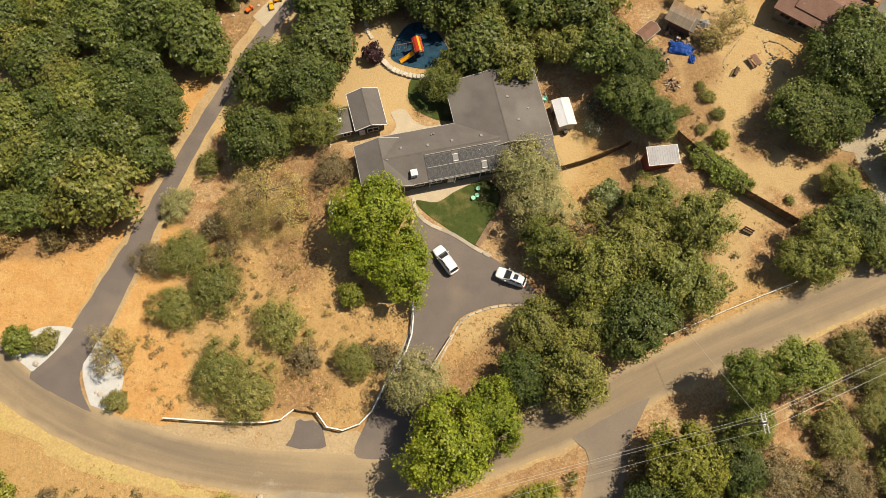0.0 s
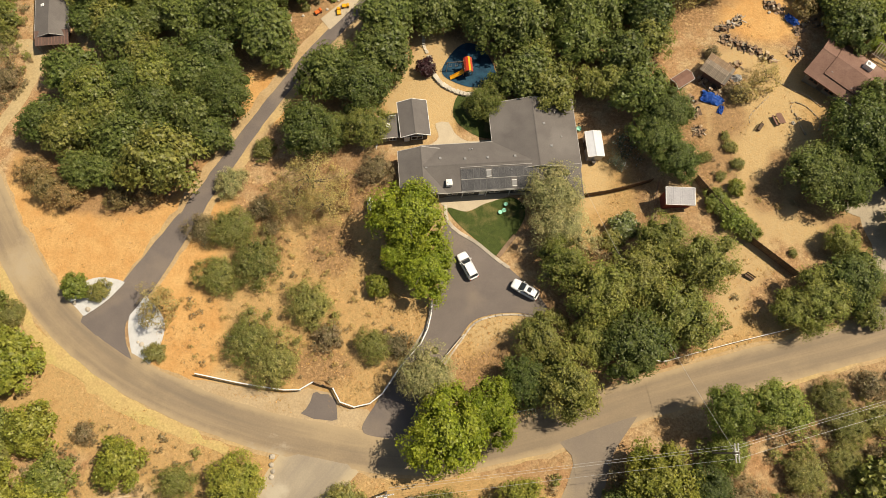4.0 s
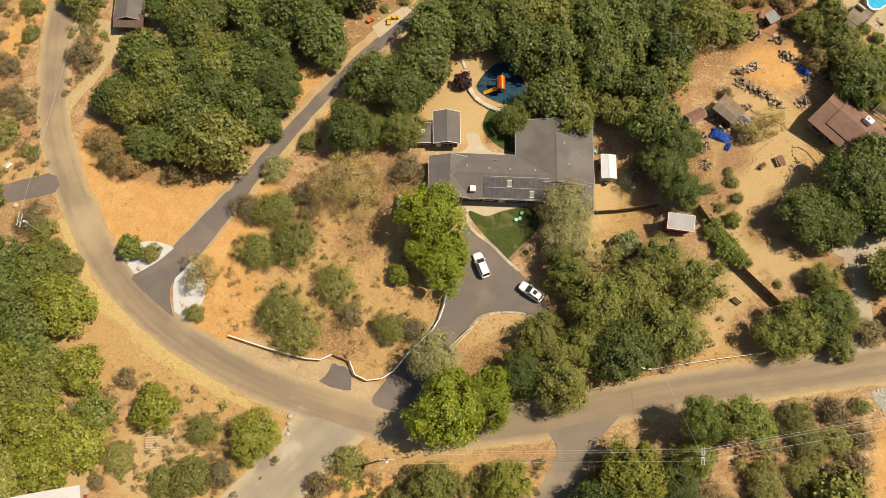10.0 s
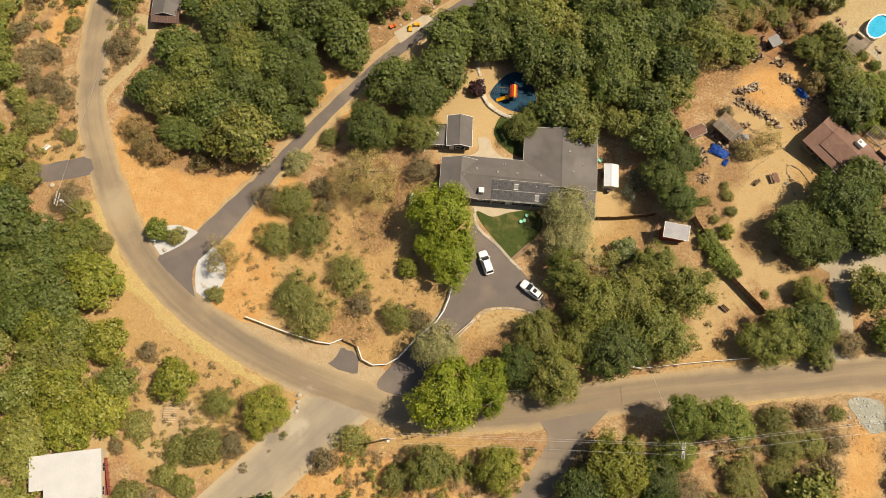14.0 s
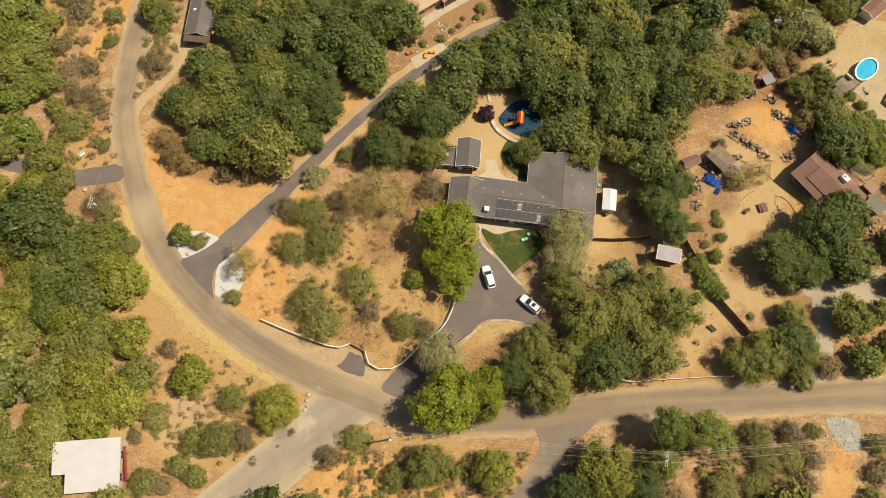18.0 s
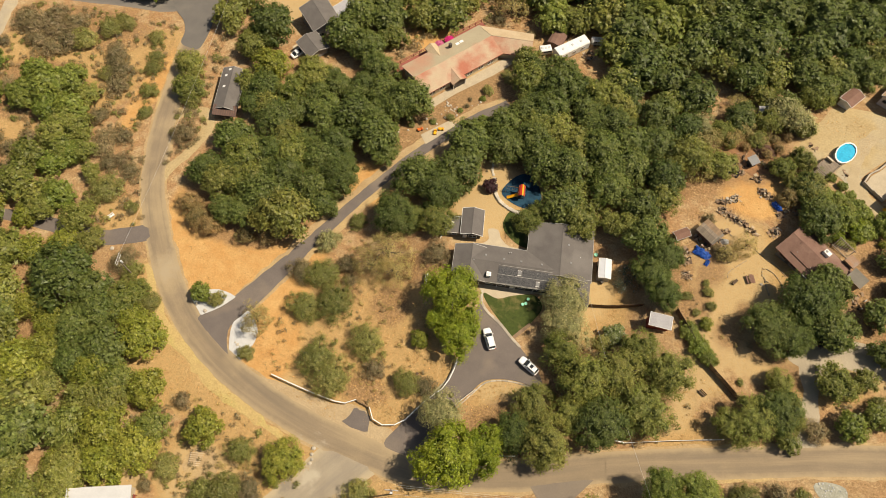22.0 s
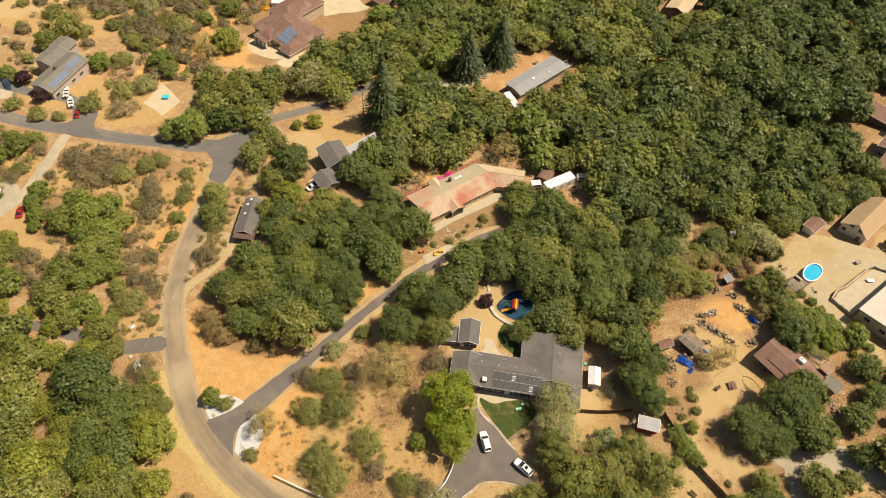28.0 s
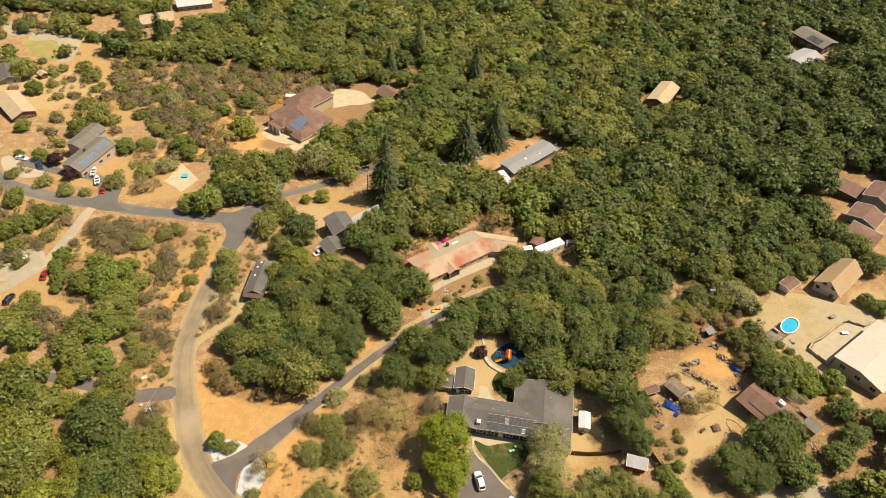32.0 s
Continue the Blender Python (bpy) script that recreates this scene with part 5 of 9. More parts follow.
part("wall", extrude([(-3.1, -2.0), (3.1, -2.0), (3.1, 2.7), (0, 3.9), (-3.1, 2.7)], 0.0, 10.4), M_WALL_CREAM, RED, m=pose(23.4, 5.4, 0, 0, 0, -41.5))
for a, b in ((red_rw, red_bend), (red_bend, red_re), (red_bn, red_bend)):
    za = red_eave if a is red_bn else red_ridge
    part("ridge_cap", tube(bmesh.new(), (*a, za + 0.01), (*b, red_ridge + 0.01), 0.07, seg=6), M_ROOF_FADED, RED)
# the dark wall block stands for the shade inside the open porch
gable(RED, 7.2, 11.4, -1.1, 3.2, 2.7, 3.6, M_WALL_DARK, M_ROOF_RED, axis="y", base=-0.4, over=0.3, fascia=M_WOOD)
gable(RED, 7.4, 10.6, 7.2, 12.2, 2.75, 3.65, M_WALL_CREAM, M_ROOF_TAN, axis="y", base=0.0, over=0.3, fascia=M_WOOD)
part("chimney", boxed(12.5, 8.3, 2.8, 13.2, 9.0, 4.7, 0.03), M_WALL_DARK, RED, "short dark chimney")
for u in (7.5, 11.1):
    part("porch_post", boxed(u - 0.06, -1.05, -0.6, u + 0.06, -0.93, 2.6), M_WHITE, RED)
for u in (2, 5, 13.5, 17, 20):
    window(RED, u, 0.49, 1.4, 1.6, 1.1, "s")
for v in (3.5, 8.5):
    window(RED, -0.01, v, 1.4, 1.5, 1.1, "w")
for u, v in ((15.0, 8.5), (16.3, 8.6)):
    part("skylight", boxed(u - 0.5, v - 0.35, 0, u + 0.5, v + 0.35, 0.12, 0.02), M_WHITE, RED, "pale roof hatch", pose(0, 0, 4.25 - abs(v - 5.5) * 0.28))
# raised deck along its north side
RDECK = thing("garden_deck", -31.9, 87.0, gz(-31.9, 87.0), 52.9, "raised red-brown timber deck with a rail", "deck")
plank = mesh_of("plank", boxed(0, 11.5, 0.1, 28, 11.68, 0.15), M_DECK_RED)
for i in range(10):
    part("plank", plank, None, RDECK, m=pose(-1.5, i * 0.19 - 0.3, 0))
rdpost = mesh_of("post", boxed(-0.06, 13.1, -4.0, 0.06, 13.22, 1.15), M_DECK_RED)
for i in range(15):
    part("post", rdpost, None, RDECK, m=pose(-1.4 + i * 1.98, 0, 0))
for z in (0.5, 1.05):
    part("rail", boxed(-1.5, 13.1, z, 26.4, 13.22, z + 0.12), M_DECK_RED, RDECK)
MOBILE = simple_house("manufactured_home", -20.6, 165.8, 61, 23.5, 7.6, 3.0, 0.7, M_WALL_GREY, M_ROOF_MOBILE, "long manufactured home with a pale grey sheet roof", cat="house")
part("roof_hatch", boxed(-3.4, -1.2, 3.3, -2.3, -0.4, 3.85, 0.04), M_WHITE, MOBILE, "white roof cooler"), part("roof_hatch", boxed(3.6, -2.0, 3.2, 4.2, -1.5, 3.6, 0.04), M_WHITE, MOBILE, "white roof cooler")
for i in range(9):
    part("deck_plank", boxed(11.9, -2.4 + i * 0.26, 0.5, 16.0, -2.16 + i * 0.26, 0.56), M_WHITE, MOBILE)
for v in (-2.5, 0.05):
    for u in (12.1, 14, 15.9):
        part("deck_post", boxed(u - 0.05, v - 0.05, -1.2, u + 0.05, v + 0.05, 1.5), M_WHITE, MOBILE)
    part("deck_rail", boxed(11.9, v - 0.05, 1.4, 16.0, v + 0.05, 1.52), M_WHITE, MOBILE)
BIG = simple_house("house", -117, 168, -22, 22, 17, 3.5, 2.7, M_WALL_CREAM, M_ROOF_BROWN, "large cream stucco house with a brown hipped roof and solar panels", "hip", lift=0.5)
hip(BIG, -14.2, -2.4, 1.5, 21, 3.5, 5.9, M_WALL_CREAM, M_ROOF_BROWN)
hip(BIG, 5.6, 12.3, -10.4, -1, 3.4, 5.0, M_WALL_CREAM, M_ROOF_BROWN)
hip(BIG, -6.5, 0.5, -10.2, -2, 3.4, 4.9, M_WALL_CREAM, M_ROOF_BROWN)
for u in (-6.2, -3.9, -1.8, 0.2):
    part("porch_column", boxed(u - 0.3, -11.7, -1.5, u + 0.3, -11.1, 3.2, 0.03), M_WHITE, BIG)
part("porch_roof", boxed(-6.6, -11.9, 3.15, 0.6, -9.8, 3.35, 0.03), M_ROOF_BROWN, BIG)
panels(BIG, 1.6, -7.4, 4, 3, 1.35, 2.15, lambda u, v: 3.55 + (v + 8.5) * 0.318, 17.6, cell=M_PANEL_BLUE)
simple_house("garage", -92.3, 203, -25, 9, 8, 2.8, 1.8, M_WALL_BROWN, M_ROOF_BROWN, "detached garage with a brown roof", cat="garage")
LS = simple_house("house", -176.1, 112.9, 87, 19, 9.2, 4.2, 1.5, M_WALL_PINK, M_ROOF_OLD, "hillside house with grey-brown roofs and two rows of solar panels", lift=0.5)
gable(LS, 1.0, 10.4, 4.2, 12.0, 4.1, 5.3, M_WALL_PINK, M_ROOF_OLD, fascia=M_TRIM)
gable(LS, 10.0, 16.0, 5.6, 13.0, 3.7, 4.7, M_WALL_PINK, M_ROOF_OLD, fascia=M_TRIM)
part("chimney", boxed(-0.6, 0.6, 4.2, 0.3, 1.4, 6.5, 0.03), M_WALL_BROWN, LS, "short brown chimney")
panels(LS, -7.4, -3.9, 7, 1, 1.2, 2.1, lambda u, v: 4.2 + (v + 4.6) * 0.326, 18.1, cell=M_PANEL_BLUE)
panels(LS, 2.0, -3.0, 5, 1, 1.2, 2.1, lambda u, v: 4.2 + (v + 4.6) * 0.326, 18.1, cell=M_PANEL_BLUE)
simple_house("house", -233.0, 134.9, -27, 20, 10, 3.3, 1.8, M_WALL_BROWN, M_ROOF_TAN, "house with a broad tan roof and brown walls")
simple_house("house", -259.5, 157.5, -40, 13, 9, 3.0, 1.6, M_WALL_GREY, M_ROOF, "grey-roofed house in dry grass")
simple_house("hut", -247, 164.5, -20, 4, 3.5, 2.4, 0.8, M_WALL_BROWN, M_ROOF_TAN, "small brown garden hut", cat="shed", wins=False)
simple_house("house", -240.5, 239, 42, 17, 11, 3.2, 2.0, M_WALL_CREAM, M_ROOF_TAN, "house with a pale tan roof among conifers")
simple_house("house", -236, 266, 40, 19, 11, 3.4, 1.6, M_WALL_GREY, M_ROOF_WHITE, "house with a pale grey-white roof")
simple_house("house", 21.3, 229, -14, 8.5, 17, 3.6, 1.6, M_WALL_BROWN, M_ROOF_TAN, "house with a weathered tan roof in the woods", axis="y", lift=1.0)
simple_house("house", 76.7, 278.3, -35, 11, 16, 3.6, 1.4, M_WALL_GREY, M_ROOF_PALE, "house with a pale roof in the woods", axis="y", lift=1.0)
FARP = simple_house("house", 82.2, 302, -38, 17, 12, 3.6, 1.6, M_WALL_DARK, M_ROOF_OLD, "grey-roofed house with dark solar panels in the woods", lift=1.0)
panels(FARP, -1, -5.2, 6, 2, 1.05, 1.75, lambda u, v: 3.6 + (v + 6) * 0.267, 15)
simple_house("house", 95.5, 171.5, -25, 9.0, 10.5, 4.6, 1.7, M_WALL_TEAL, M_ROOF_BROWN, "two-storey house with a brown gable roof and grey-green walls", axis="y", fascia=M_WHITE)
# solid dark walls are put in for the shade beneath this open roof
simple_house("carport", 87.6, 174.3, -25, 9.4, 7.0, 2.9, 0.5, M_WALL_DARK, M_ROOF_BROWN, "open carport with a brown roof, dark block for shade", "flat", cat="carport", wins=False)
simple_house("house_wing", 89.6, 157.4, -25, 9.6, 9.0, 3.9, 1.5, M_WALL_TEAL, M_ROOF_BROWN, "middle wing with a brown gable roof and grey-green walls", cat="house", axis="y", fascia=M_WHITE)
simple_house("house_wing", 87.2, 145.4, -25, 9.4, 11.5, 2.9, 0.4, M_WALL_TEAL, M_ROOF_BROWN, "low wing with a nearly flat brown roof", "flat", cat="house", fascia=M_WHITE)
BARN = simple_house("barn", 79.0, 122.4, 61, 14.2, 7.7, 3.0, 2.9, M_WALL_BLUSH, M_ROOF_BARN, "barn-like house with a smooth tan roof and pinkish-white walls", cat="barn", wins=False, fascia=M_WALL_BLUSH)
for v, z, w, h in ((-1.3, 4.0, 1.1, 0.9), (1.2, 4.0, 1.1, 0.9), (2.3, 1.7, 0.9, 0.8)):
    window(BARN, -6.67, v, z, w, h, "w", M_WALL_DARK)
for u in (-4.2, -1.0, 2.2, 5.0):
    window(BARN, u, -3.42, 1.6, 1.2, 0.9, "s", M_TRIM)
door(BARN, -6.67, -1.8, 0.1, 1.0, 2.0, "w", M_WALL_BROWN)
simple_house("house", 85.9, 92.9, 56, 20.8, 13, 3.0, 1.1, M_WALL_CREAM, material("pinkish_roof", (0.56, 0.47, 0.4), (0.5, 0.42, 0.36), 0.4, 0.85, 0.2), "house with a pale pinkish roof by the pool", lift=0.5)
HUT = simple_house("hut", 40.0, 68.4, -31, 4.4, 3.9, 2.0, 0.8, M_WALL_BROWN, M_ROOF_OLD, "weathered wooden hut with a plank roof", cat="shed", wins=False, fascia=M_WALL_BROWN)
hut_plank = mesh_of("roof_plank", extrude([(0, 2.86), (-0.8, 2.72), (-2.05, 1.98), (-2.05, 2.02), (-0.8, 2.77), (0, 2.91)], 0, 0.2), M_WOOD_GREY)
hut_plank_n = mesh_of("roof_plank", extrude([(0, 2.86), (0.8, 2.72), (2.05, 1.98), (2.05, 2.02), (0.8, 2.77), (0, 2.91)], 0, 0.2), M_WOOD)
for i in range(18):
    for mesh_ in (hut_plank, hut_plank_n):
        part("roof_plank", mesh_, None, HUT, m=pose(-2.7 + i * 0.245, 0, 0.09))
simple_house("shed", 66.3, 116.4, 57, 5.4, 3.7, 2.3, 0.5, M_WHITE, M_WALL_BROWN, "small white shed with a littered red-brown roof at the yard's edge", cat="shed", wins=False, fascia=M_WHITE)
KEEP_OUT = [(3, 50, 17), (17, 50, 11), (-11, 55, 7), (20, 53, 4), (33.6, 44.8, 4), (61, 69.5, 8.5), (-58.6, -25.6, 8), (-80.5, 70, 5), (-80.5, 77, 5), (-68.3, 104.2, 7.5), (-66.3, 94.4, 5), (-62.4, 112, 5), (-34, 93, 7), (-29, 101, 8), (-24, 108, 8), (-17, 111, 5), (-13, 112, 5), (-2, 114, 6), (-133, 111, 9), (-26, 156, 7), (-20, 164, 7), (-13, 172, 7), (-32, 168, 9), (-29, 178, 7), (-38, 161, 7), (-47, 156, 4), (-15, 180, 5), (-25, 149, 4), (-117, 168, 15), (-119, 184, 10), (-106, 200, 11), (-92, 203, 8), (-70, 92, 3), (-240, 239, 8), (-236, 266, 11), (82, 302, 10), (86, 160, 9), (-176, 113, 13), (-187, 124, 9), (-138, 118, 9), (-128, 150, 9)]
KEEP_OUT += [(-236, 136, 13), (-262, 154, 10), (-236, 236, 14), (-222, 262, 14), (21, 229, 9), (78, 279, 9), (87, 304, 9), (92, 184, 9), (93, 168, 9), (92, 152, 9), (79, 121, 10), (85, 93, 12), (77, 98, 6), (68, 104, 10), (74, 112, 8), (42, 68, 6), (48, 60, 10), (48, 82, 8), (-76, 117, 9), (-29, 107, 6), (0, 67, 5), (72, 49, 7), (64, 46, 5), (65, 37, 3), (45.5, 35, 5), (52, 40, 5), (-35, 79, 4), (-270, 189, 13), (43, 93, 5), (46, 104, 6), (41, 102, 3), (52, 97, 4), (-38.5, 99.5, 3.5), (-35, 104.5, 4), (-31.5, 110, 4), (-28, 115, 3.5), (-110, 146, 6), (-120, 147, 8), (-135, 146, 6), (-137, 160, 8), (-107, 160, 7), (-90, 229, 6), (-97, 194, 6), (41, 107, 5), (39, 97, 4), (2, 111, 5)]

# ---------------------------------------------------------------- trees and shrubs
def crown_arrays(seed, kind, detail, skip=2, sides=6, swell=1.0):
    """Leaf sprays on the lobes of a crown about 10 m across (shrubs: the same, flatter). Returns places, faces and which of them are inner ones."""
    rg = np.random.RandomState(seed)
    R = 5.0
    flat = {"shrub": 0.62, "tree": 0.82, "tall": 1.05}[kind["form"]]
    nl = kind["lobes"]
    i = np.arange(nl)
    low = -0.25 if kind["form"] != "shrub" else 0.0
    u = low + (1 - low) * (i + 0.5) / nl + rg.uniform(-0.05, 0.05, nl)
    u = np.clip(u, -0.3, 0.99)
    w = i * 2.39996 + rg.uniform(-0.45, 0.45, nl)
    wild = 0.35 if kind["mat"] in (F_LIME, F_BUSH, F_PLUM, F_FLOWER) else 1.0
    side = 1 + wild * 0.2 * np.sin(2 * w + rg.uniform(0, 6)) * rg.uniform(0.5, 1) + wild * 0.14 * np.sin(3 * w + rg.uniform(0, 6))
    rr = R * np.sqrt(1 - u * u) * rg.uniform(0.64, 0.82, nl) * side
    lb = np.stack([rr * np.cos(w), rr * np.sin(w), u * R * flat * rg.uniform(0.6, 0.76, nl), R * rg.uniform(0.2, 0.34, nl)], 1)
    lb = np.vstack([lb, [(0, 0, R * flat * 0.25, R * 0.5)]])
    n = int(kind["leaves"] * detail)
    k = rg.choice(len(lb), n, p=lb[:, 3] ** 2 / (lb[:, 3] ** 2).sum())
    dirs = rg.normal(size=(n, 3))
    out = lb[k, :3] / (np.linalg.norm(lb[k, :3], axis=1)[:, None] + 0.5)
    dirs = dirs * 0.62 + out * 0.55 + (0, 0, 0.3)
    dirs /= np.linalg.norm(dirs, axis=1)[:, None]
    c = lb[k, :3] + dirs * (lb[k, 3] * rg.uniform(0.42, 1.28, n) ** 0.8)[:, None] * np.array([1, 1, 0.85])
    nrm = dirs * 0.55 + out * 0.5 + (0, 0, 0.45) + rg.normal(size=(n, 3)) * 0.36
    nrm /= np.linalg.norm(nrm, axis=1)[:, None]
    a = np.cross(nrm, rg.normal(size=(n, 3)))
    a /= np.linalg.norm(a, axis=1)[:, None]
    b = np.cross(nrm, a)
    s = 1.18 * kind["leaf"] / np.sqrt(detail) * rg.uniform(0.6, 1.35, n)[:, None]
    bend = nrm * s * 0.3
    q = np.stack([c + a * s - bend, c - a * s * 0.55 + b * s * 0.8, c - a * s * 0.55 - b * s * 0.8 + bend], 1)
    co = q.reshape(-1, 3)
    tris = np.arange(len(co)).reshape(-1, 3)
    leafy = len(tris)
    if kind["core"]:
        cv, cf = [], []
        inner = [(0, 0, 0.0, R * (0.76 if swell > 1 else 0.64), 9)] + [(x, y, z, r * min(0.95, kind["core"] * swell), sides) for x, y, z, r in lb[: -1 : skip]]
        for x, y, z, r, m in inner:
            base = len(co) + len(cv)
            for lat in (-0.6, 0.1, 0.75):
                rad = math.sqrt(1 - lat * lat)
                for j in range(m):
                    w = 2 * math.pi * j / m + lat
                    cv.append((x + r * rad * math.cos(w), y + r * rad * math.sin(w), z + r * lat * flat * 0.9))
            for ring in (0, m):
                for i in range(m):
                    j = (i + 1) % m
                    cf.append((base + ring + i, base + ring + j, base + ring + m + j)), cf.append((base + ring + i, base + ring + m + j, base + ring + m + i))
            for i in range(1, m - 1):
                cf.append((base + 2 * m, base + 2 * m + i, base + 2 * m + i + 1))
        co, tris = np.vstack([co, cv]), np.vstack([tris, cf])
    return co, tris, (np.arange(len(tris)) >= leafy).astype(int)


def trunk_mesh(seed, kind, height):
    rg = random.Random(seed)
    bm = bmesh.new()
    fork = height * (0.35 if kind["form"] != "shrub" else 0.12)
    lean = (rg.uniform(-0.3, 0.3), rg.uniform(-0.3, 0.3))
    tube(bm, (0, 0, -0.9), (lean[0], lean[1], fork), 0.30, 0.21, 7)
    for i in range(7 if kind["form"] != "shrub" else 5):
        w = i * 2.4 + rg.uniform(-0.4, 0.4)
        r = rg.uniform(1.2, 2.3)
        mid = (lean[0] + r * math.cos(w) * 0.5, lean[1] + r * math.sin(w) * 0.5, fork + (height - fork) * rg.uniform(0.3, 0.45))
        tip = (lean[0] + 1.7 * r * math.cos(w + 0.3), lean[1] + 1.7 * r * math.sin(w + 0.3), height * rg.uniform(0.62, 0.85))
        tube(bm, (lean[0], lean[1], fork - 0.1), mid, 0.16, 0.1, 6), tube(bm, mid, tip, 0.1, 0.03, 5)
        tube(bm, mid, (mid[0] + rg.uniform(-1.5, 1.5), mid[1] + rg.uniform(-1.5, 1.5), height * 0.75), 0.06, 0.02, 4)
    return mesh_of("trunk", bm, M_BARK)


KINDS = {
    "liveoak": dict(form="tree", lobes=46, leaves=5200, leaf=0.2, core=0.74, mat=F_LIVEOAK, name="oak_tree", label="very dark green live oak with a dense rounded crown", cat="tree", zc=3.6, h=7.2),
    "oak": dict(form="tree", lobes=46, leaves=5200, leaf=0.2, core=0.74, mat=F_OAK, name="oak_tree", label="dark green live oak with a dense rounded crown", cat="tree", zc=3.6, h=7.2),
    "olive": dict(form="tree", lobes=40, leaves=4800, leaf=0.19, core=0.66, mat=F_OLIVE, name="oak_tree", label="olive-green oak with a thinning crown", cat="tree", zc=3.4, h=6.8),
    "bright": dict(form="tree", lobes=40, leaves=5400, leaf=0.2, core=0.7, mat=F_BRIGHT, name="shade_tree", label="bright yellow-green broadleaf shade tree", cat="tree", zc=3.8, h=7.6),
    "lime": dict(form="tree", lobes=34, leaves=4800, leaf=0.2, core=0.74, mat=F_LIME, name="shade_tree", label="rounded yellow-green tree in dry grass", cat="tree", zc=2.8, h=6.0),
    "bush": dict(form="tree", lobes=34, leaves=4600, leaf=0.24, core=0.72, mat=F_BUSH, name="shade_tree", label="fresh green broadleaf tree", cat="tree", zc=3.0, h=6.2),
    "tallbush": dict(form="tree", lobes=36, leaves=4800, leaf=0.22, core=0.66, mat=F_BUSH, name="shade_tree", label="tall fresh green broadleaf tree beside the lane", cat="tree", zc=8.0, h=12.5),
    "sage": dict(form="tree", lobes=40, leaves=5600, leaf=0.14, core=0.36, mat=F_SAGE, name="willow_tree", label="airy grey-green tree with fine leaves", cat="tree", zc=3.6, h=7.4),
    "sagebush": dict(form="shrub", lobes=30, leaves=4600, leaf=0.17, core=0.74, mat=F_SAGE, name="shrub", label="rounded silvery grey-green shrub", cat="shrub", zc=1.6, h=5.0),
    "dry": dict(form="tree", lobes=26, leaves=3900, leaf=0.135, core=0, mat=F_DRY, name="oak_tree", label="sparse half-bare oak with yellowing leaves", cat="tree", zc=2.6, h=6.4),
    "shrub": dict(form="shrub", lobes=44, leaves=5600, leaf=0.165, core=0.46, mat=F_SHRUB, name="shrub", label="spreading olive-green chaparral shrub", cat="shrub", zc=1.5, h=4.6),
    "dryb": dict(form="shrub", lobes=38, leaves=4800, leaf=0.145, core=0.3, mat=F_BROWN, name="shrub", label="dry brownish chaparral shrub", cat="shrub", zc=1.4, h=4.2),
    "brown": dict(form="tree", lobes=30, leaves=4400, leaf=0.15, core=0.3, mat=F_WITHER, name="oak_tree", label="small oak with brown withering leaves", cat="tree", zc=2.8, h=6.2),
    "hedge": dict(form="shrub", lobes=30, leaves=3800, leaf=0.24, core=0.74, mat=F_BUSH, name="hedge_bush", label="dense green hedge bush along the fence", cat="shrub", zc=1.6, h=4.6),
    "plum": dict(form="tree", lobes=28, leaves=3600, leaf=0.26, core=0.74, mat=F_PLUM, name="plum_tree", label="small dark purple-leaved plum tree", cat="tree", zc=4.0, h=7.0),
    "fleck": dict(form="shrub", lobes=26, leaves=1500, leaf=0.17, core=0, mat=F_FLECK, name="fruit_bush", label="thin bush with leaf glints painted as white flecks", cat="shrub", zc=1.6, h=4.4),
    "flower": dict(form="shrub", lobes=30, leaves=4200, leaf=0.24, core=0.74, mat=F_FLOWER, name="flowering_bush", label="pale green bush covered in white blossom", cat="shrub", zc=1.8, h=4.8),
}
PROTO, PROTO_LIGHT, PROTO_FINE = {}, {}, {}          # light: small shrubs and trees that stand far off; fine: round the house
for ki, (kn_, kd) in enumerate(KINDS.items()):
    PROTO[kn_], PROTO_LIGHT[kn_], PROTO_FINE[kn_] = [], [], []
    for v in range(4 if kn_ in ("oak", "olive", "shrub", "dryb") else 2):
        tm_ = trunk_mesh(100 * ki + v, kd, kd["h"])
        for store, det, skip in ((PROTO, 0.62, 2), (PROTO_LIGHT, 0.32, 3), (PROTO_FINE, 1.45, 2)):
            co_, qd_, in_ = crown_arrays(100 * ki + v, dict(kd, leaf=kd["leaf"] * (0.84 if det > 1 else 1.0)), det, skip)
            store[kn_].append((tm_, quad_mesh("crown", co_, qd_, [kd["mat"], INNER[kd["mat"].name]], None, in_)))
PLANTED = []          # x, y, radius of every tree so far
tree_rng = random.Random(11)


def plant(kind, x, y, r, group=""):
    kd = KINDS[kind]
    tm, cm = tree_rng.choice((PROTO_FINE if r > 2.9 and -44 < x < 62 and -9 < y < 62 else PROTO if r > 2.7 and -98 < x < 68 and y < 98 else PROTO_LIGHT)[kind])
    s = r / 5.0
    t = thing(kd["name"], x, y, gz(x, y), tree_rng.uniform(0, 360), kd["label"], kd["cat"], group)
    t.scale = (s, s, s * tree_rng.uniform(0.9, 1.12))
    part("trunk", tm, None, t)
    part("crown", cm, None, t, m=pose(0, 0, kd["zc"]))
    PLANTED.append((x, y, r))
    return t


def plant_all(group, **kinds):
    for k, v in kinds.items():
        for x, y, r in v:
            plant(k, x, y, r, group)


HOUSE_OLIVES = [(27.5, 30.6, 5.7), (33.6, 25.4, 5.7), (17.4, 13.5, 5.5), (21, 20.5, 4.1), (21.8, 27.6, 5.7), (16.0, 31.8, 4.5), (36.6, 33.9, 5.4), (30.7, 36.8, 4.5), (13.3, 20.1, 4.4)]
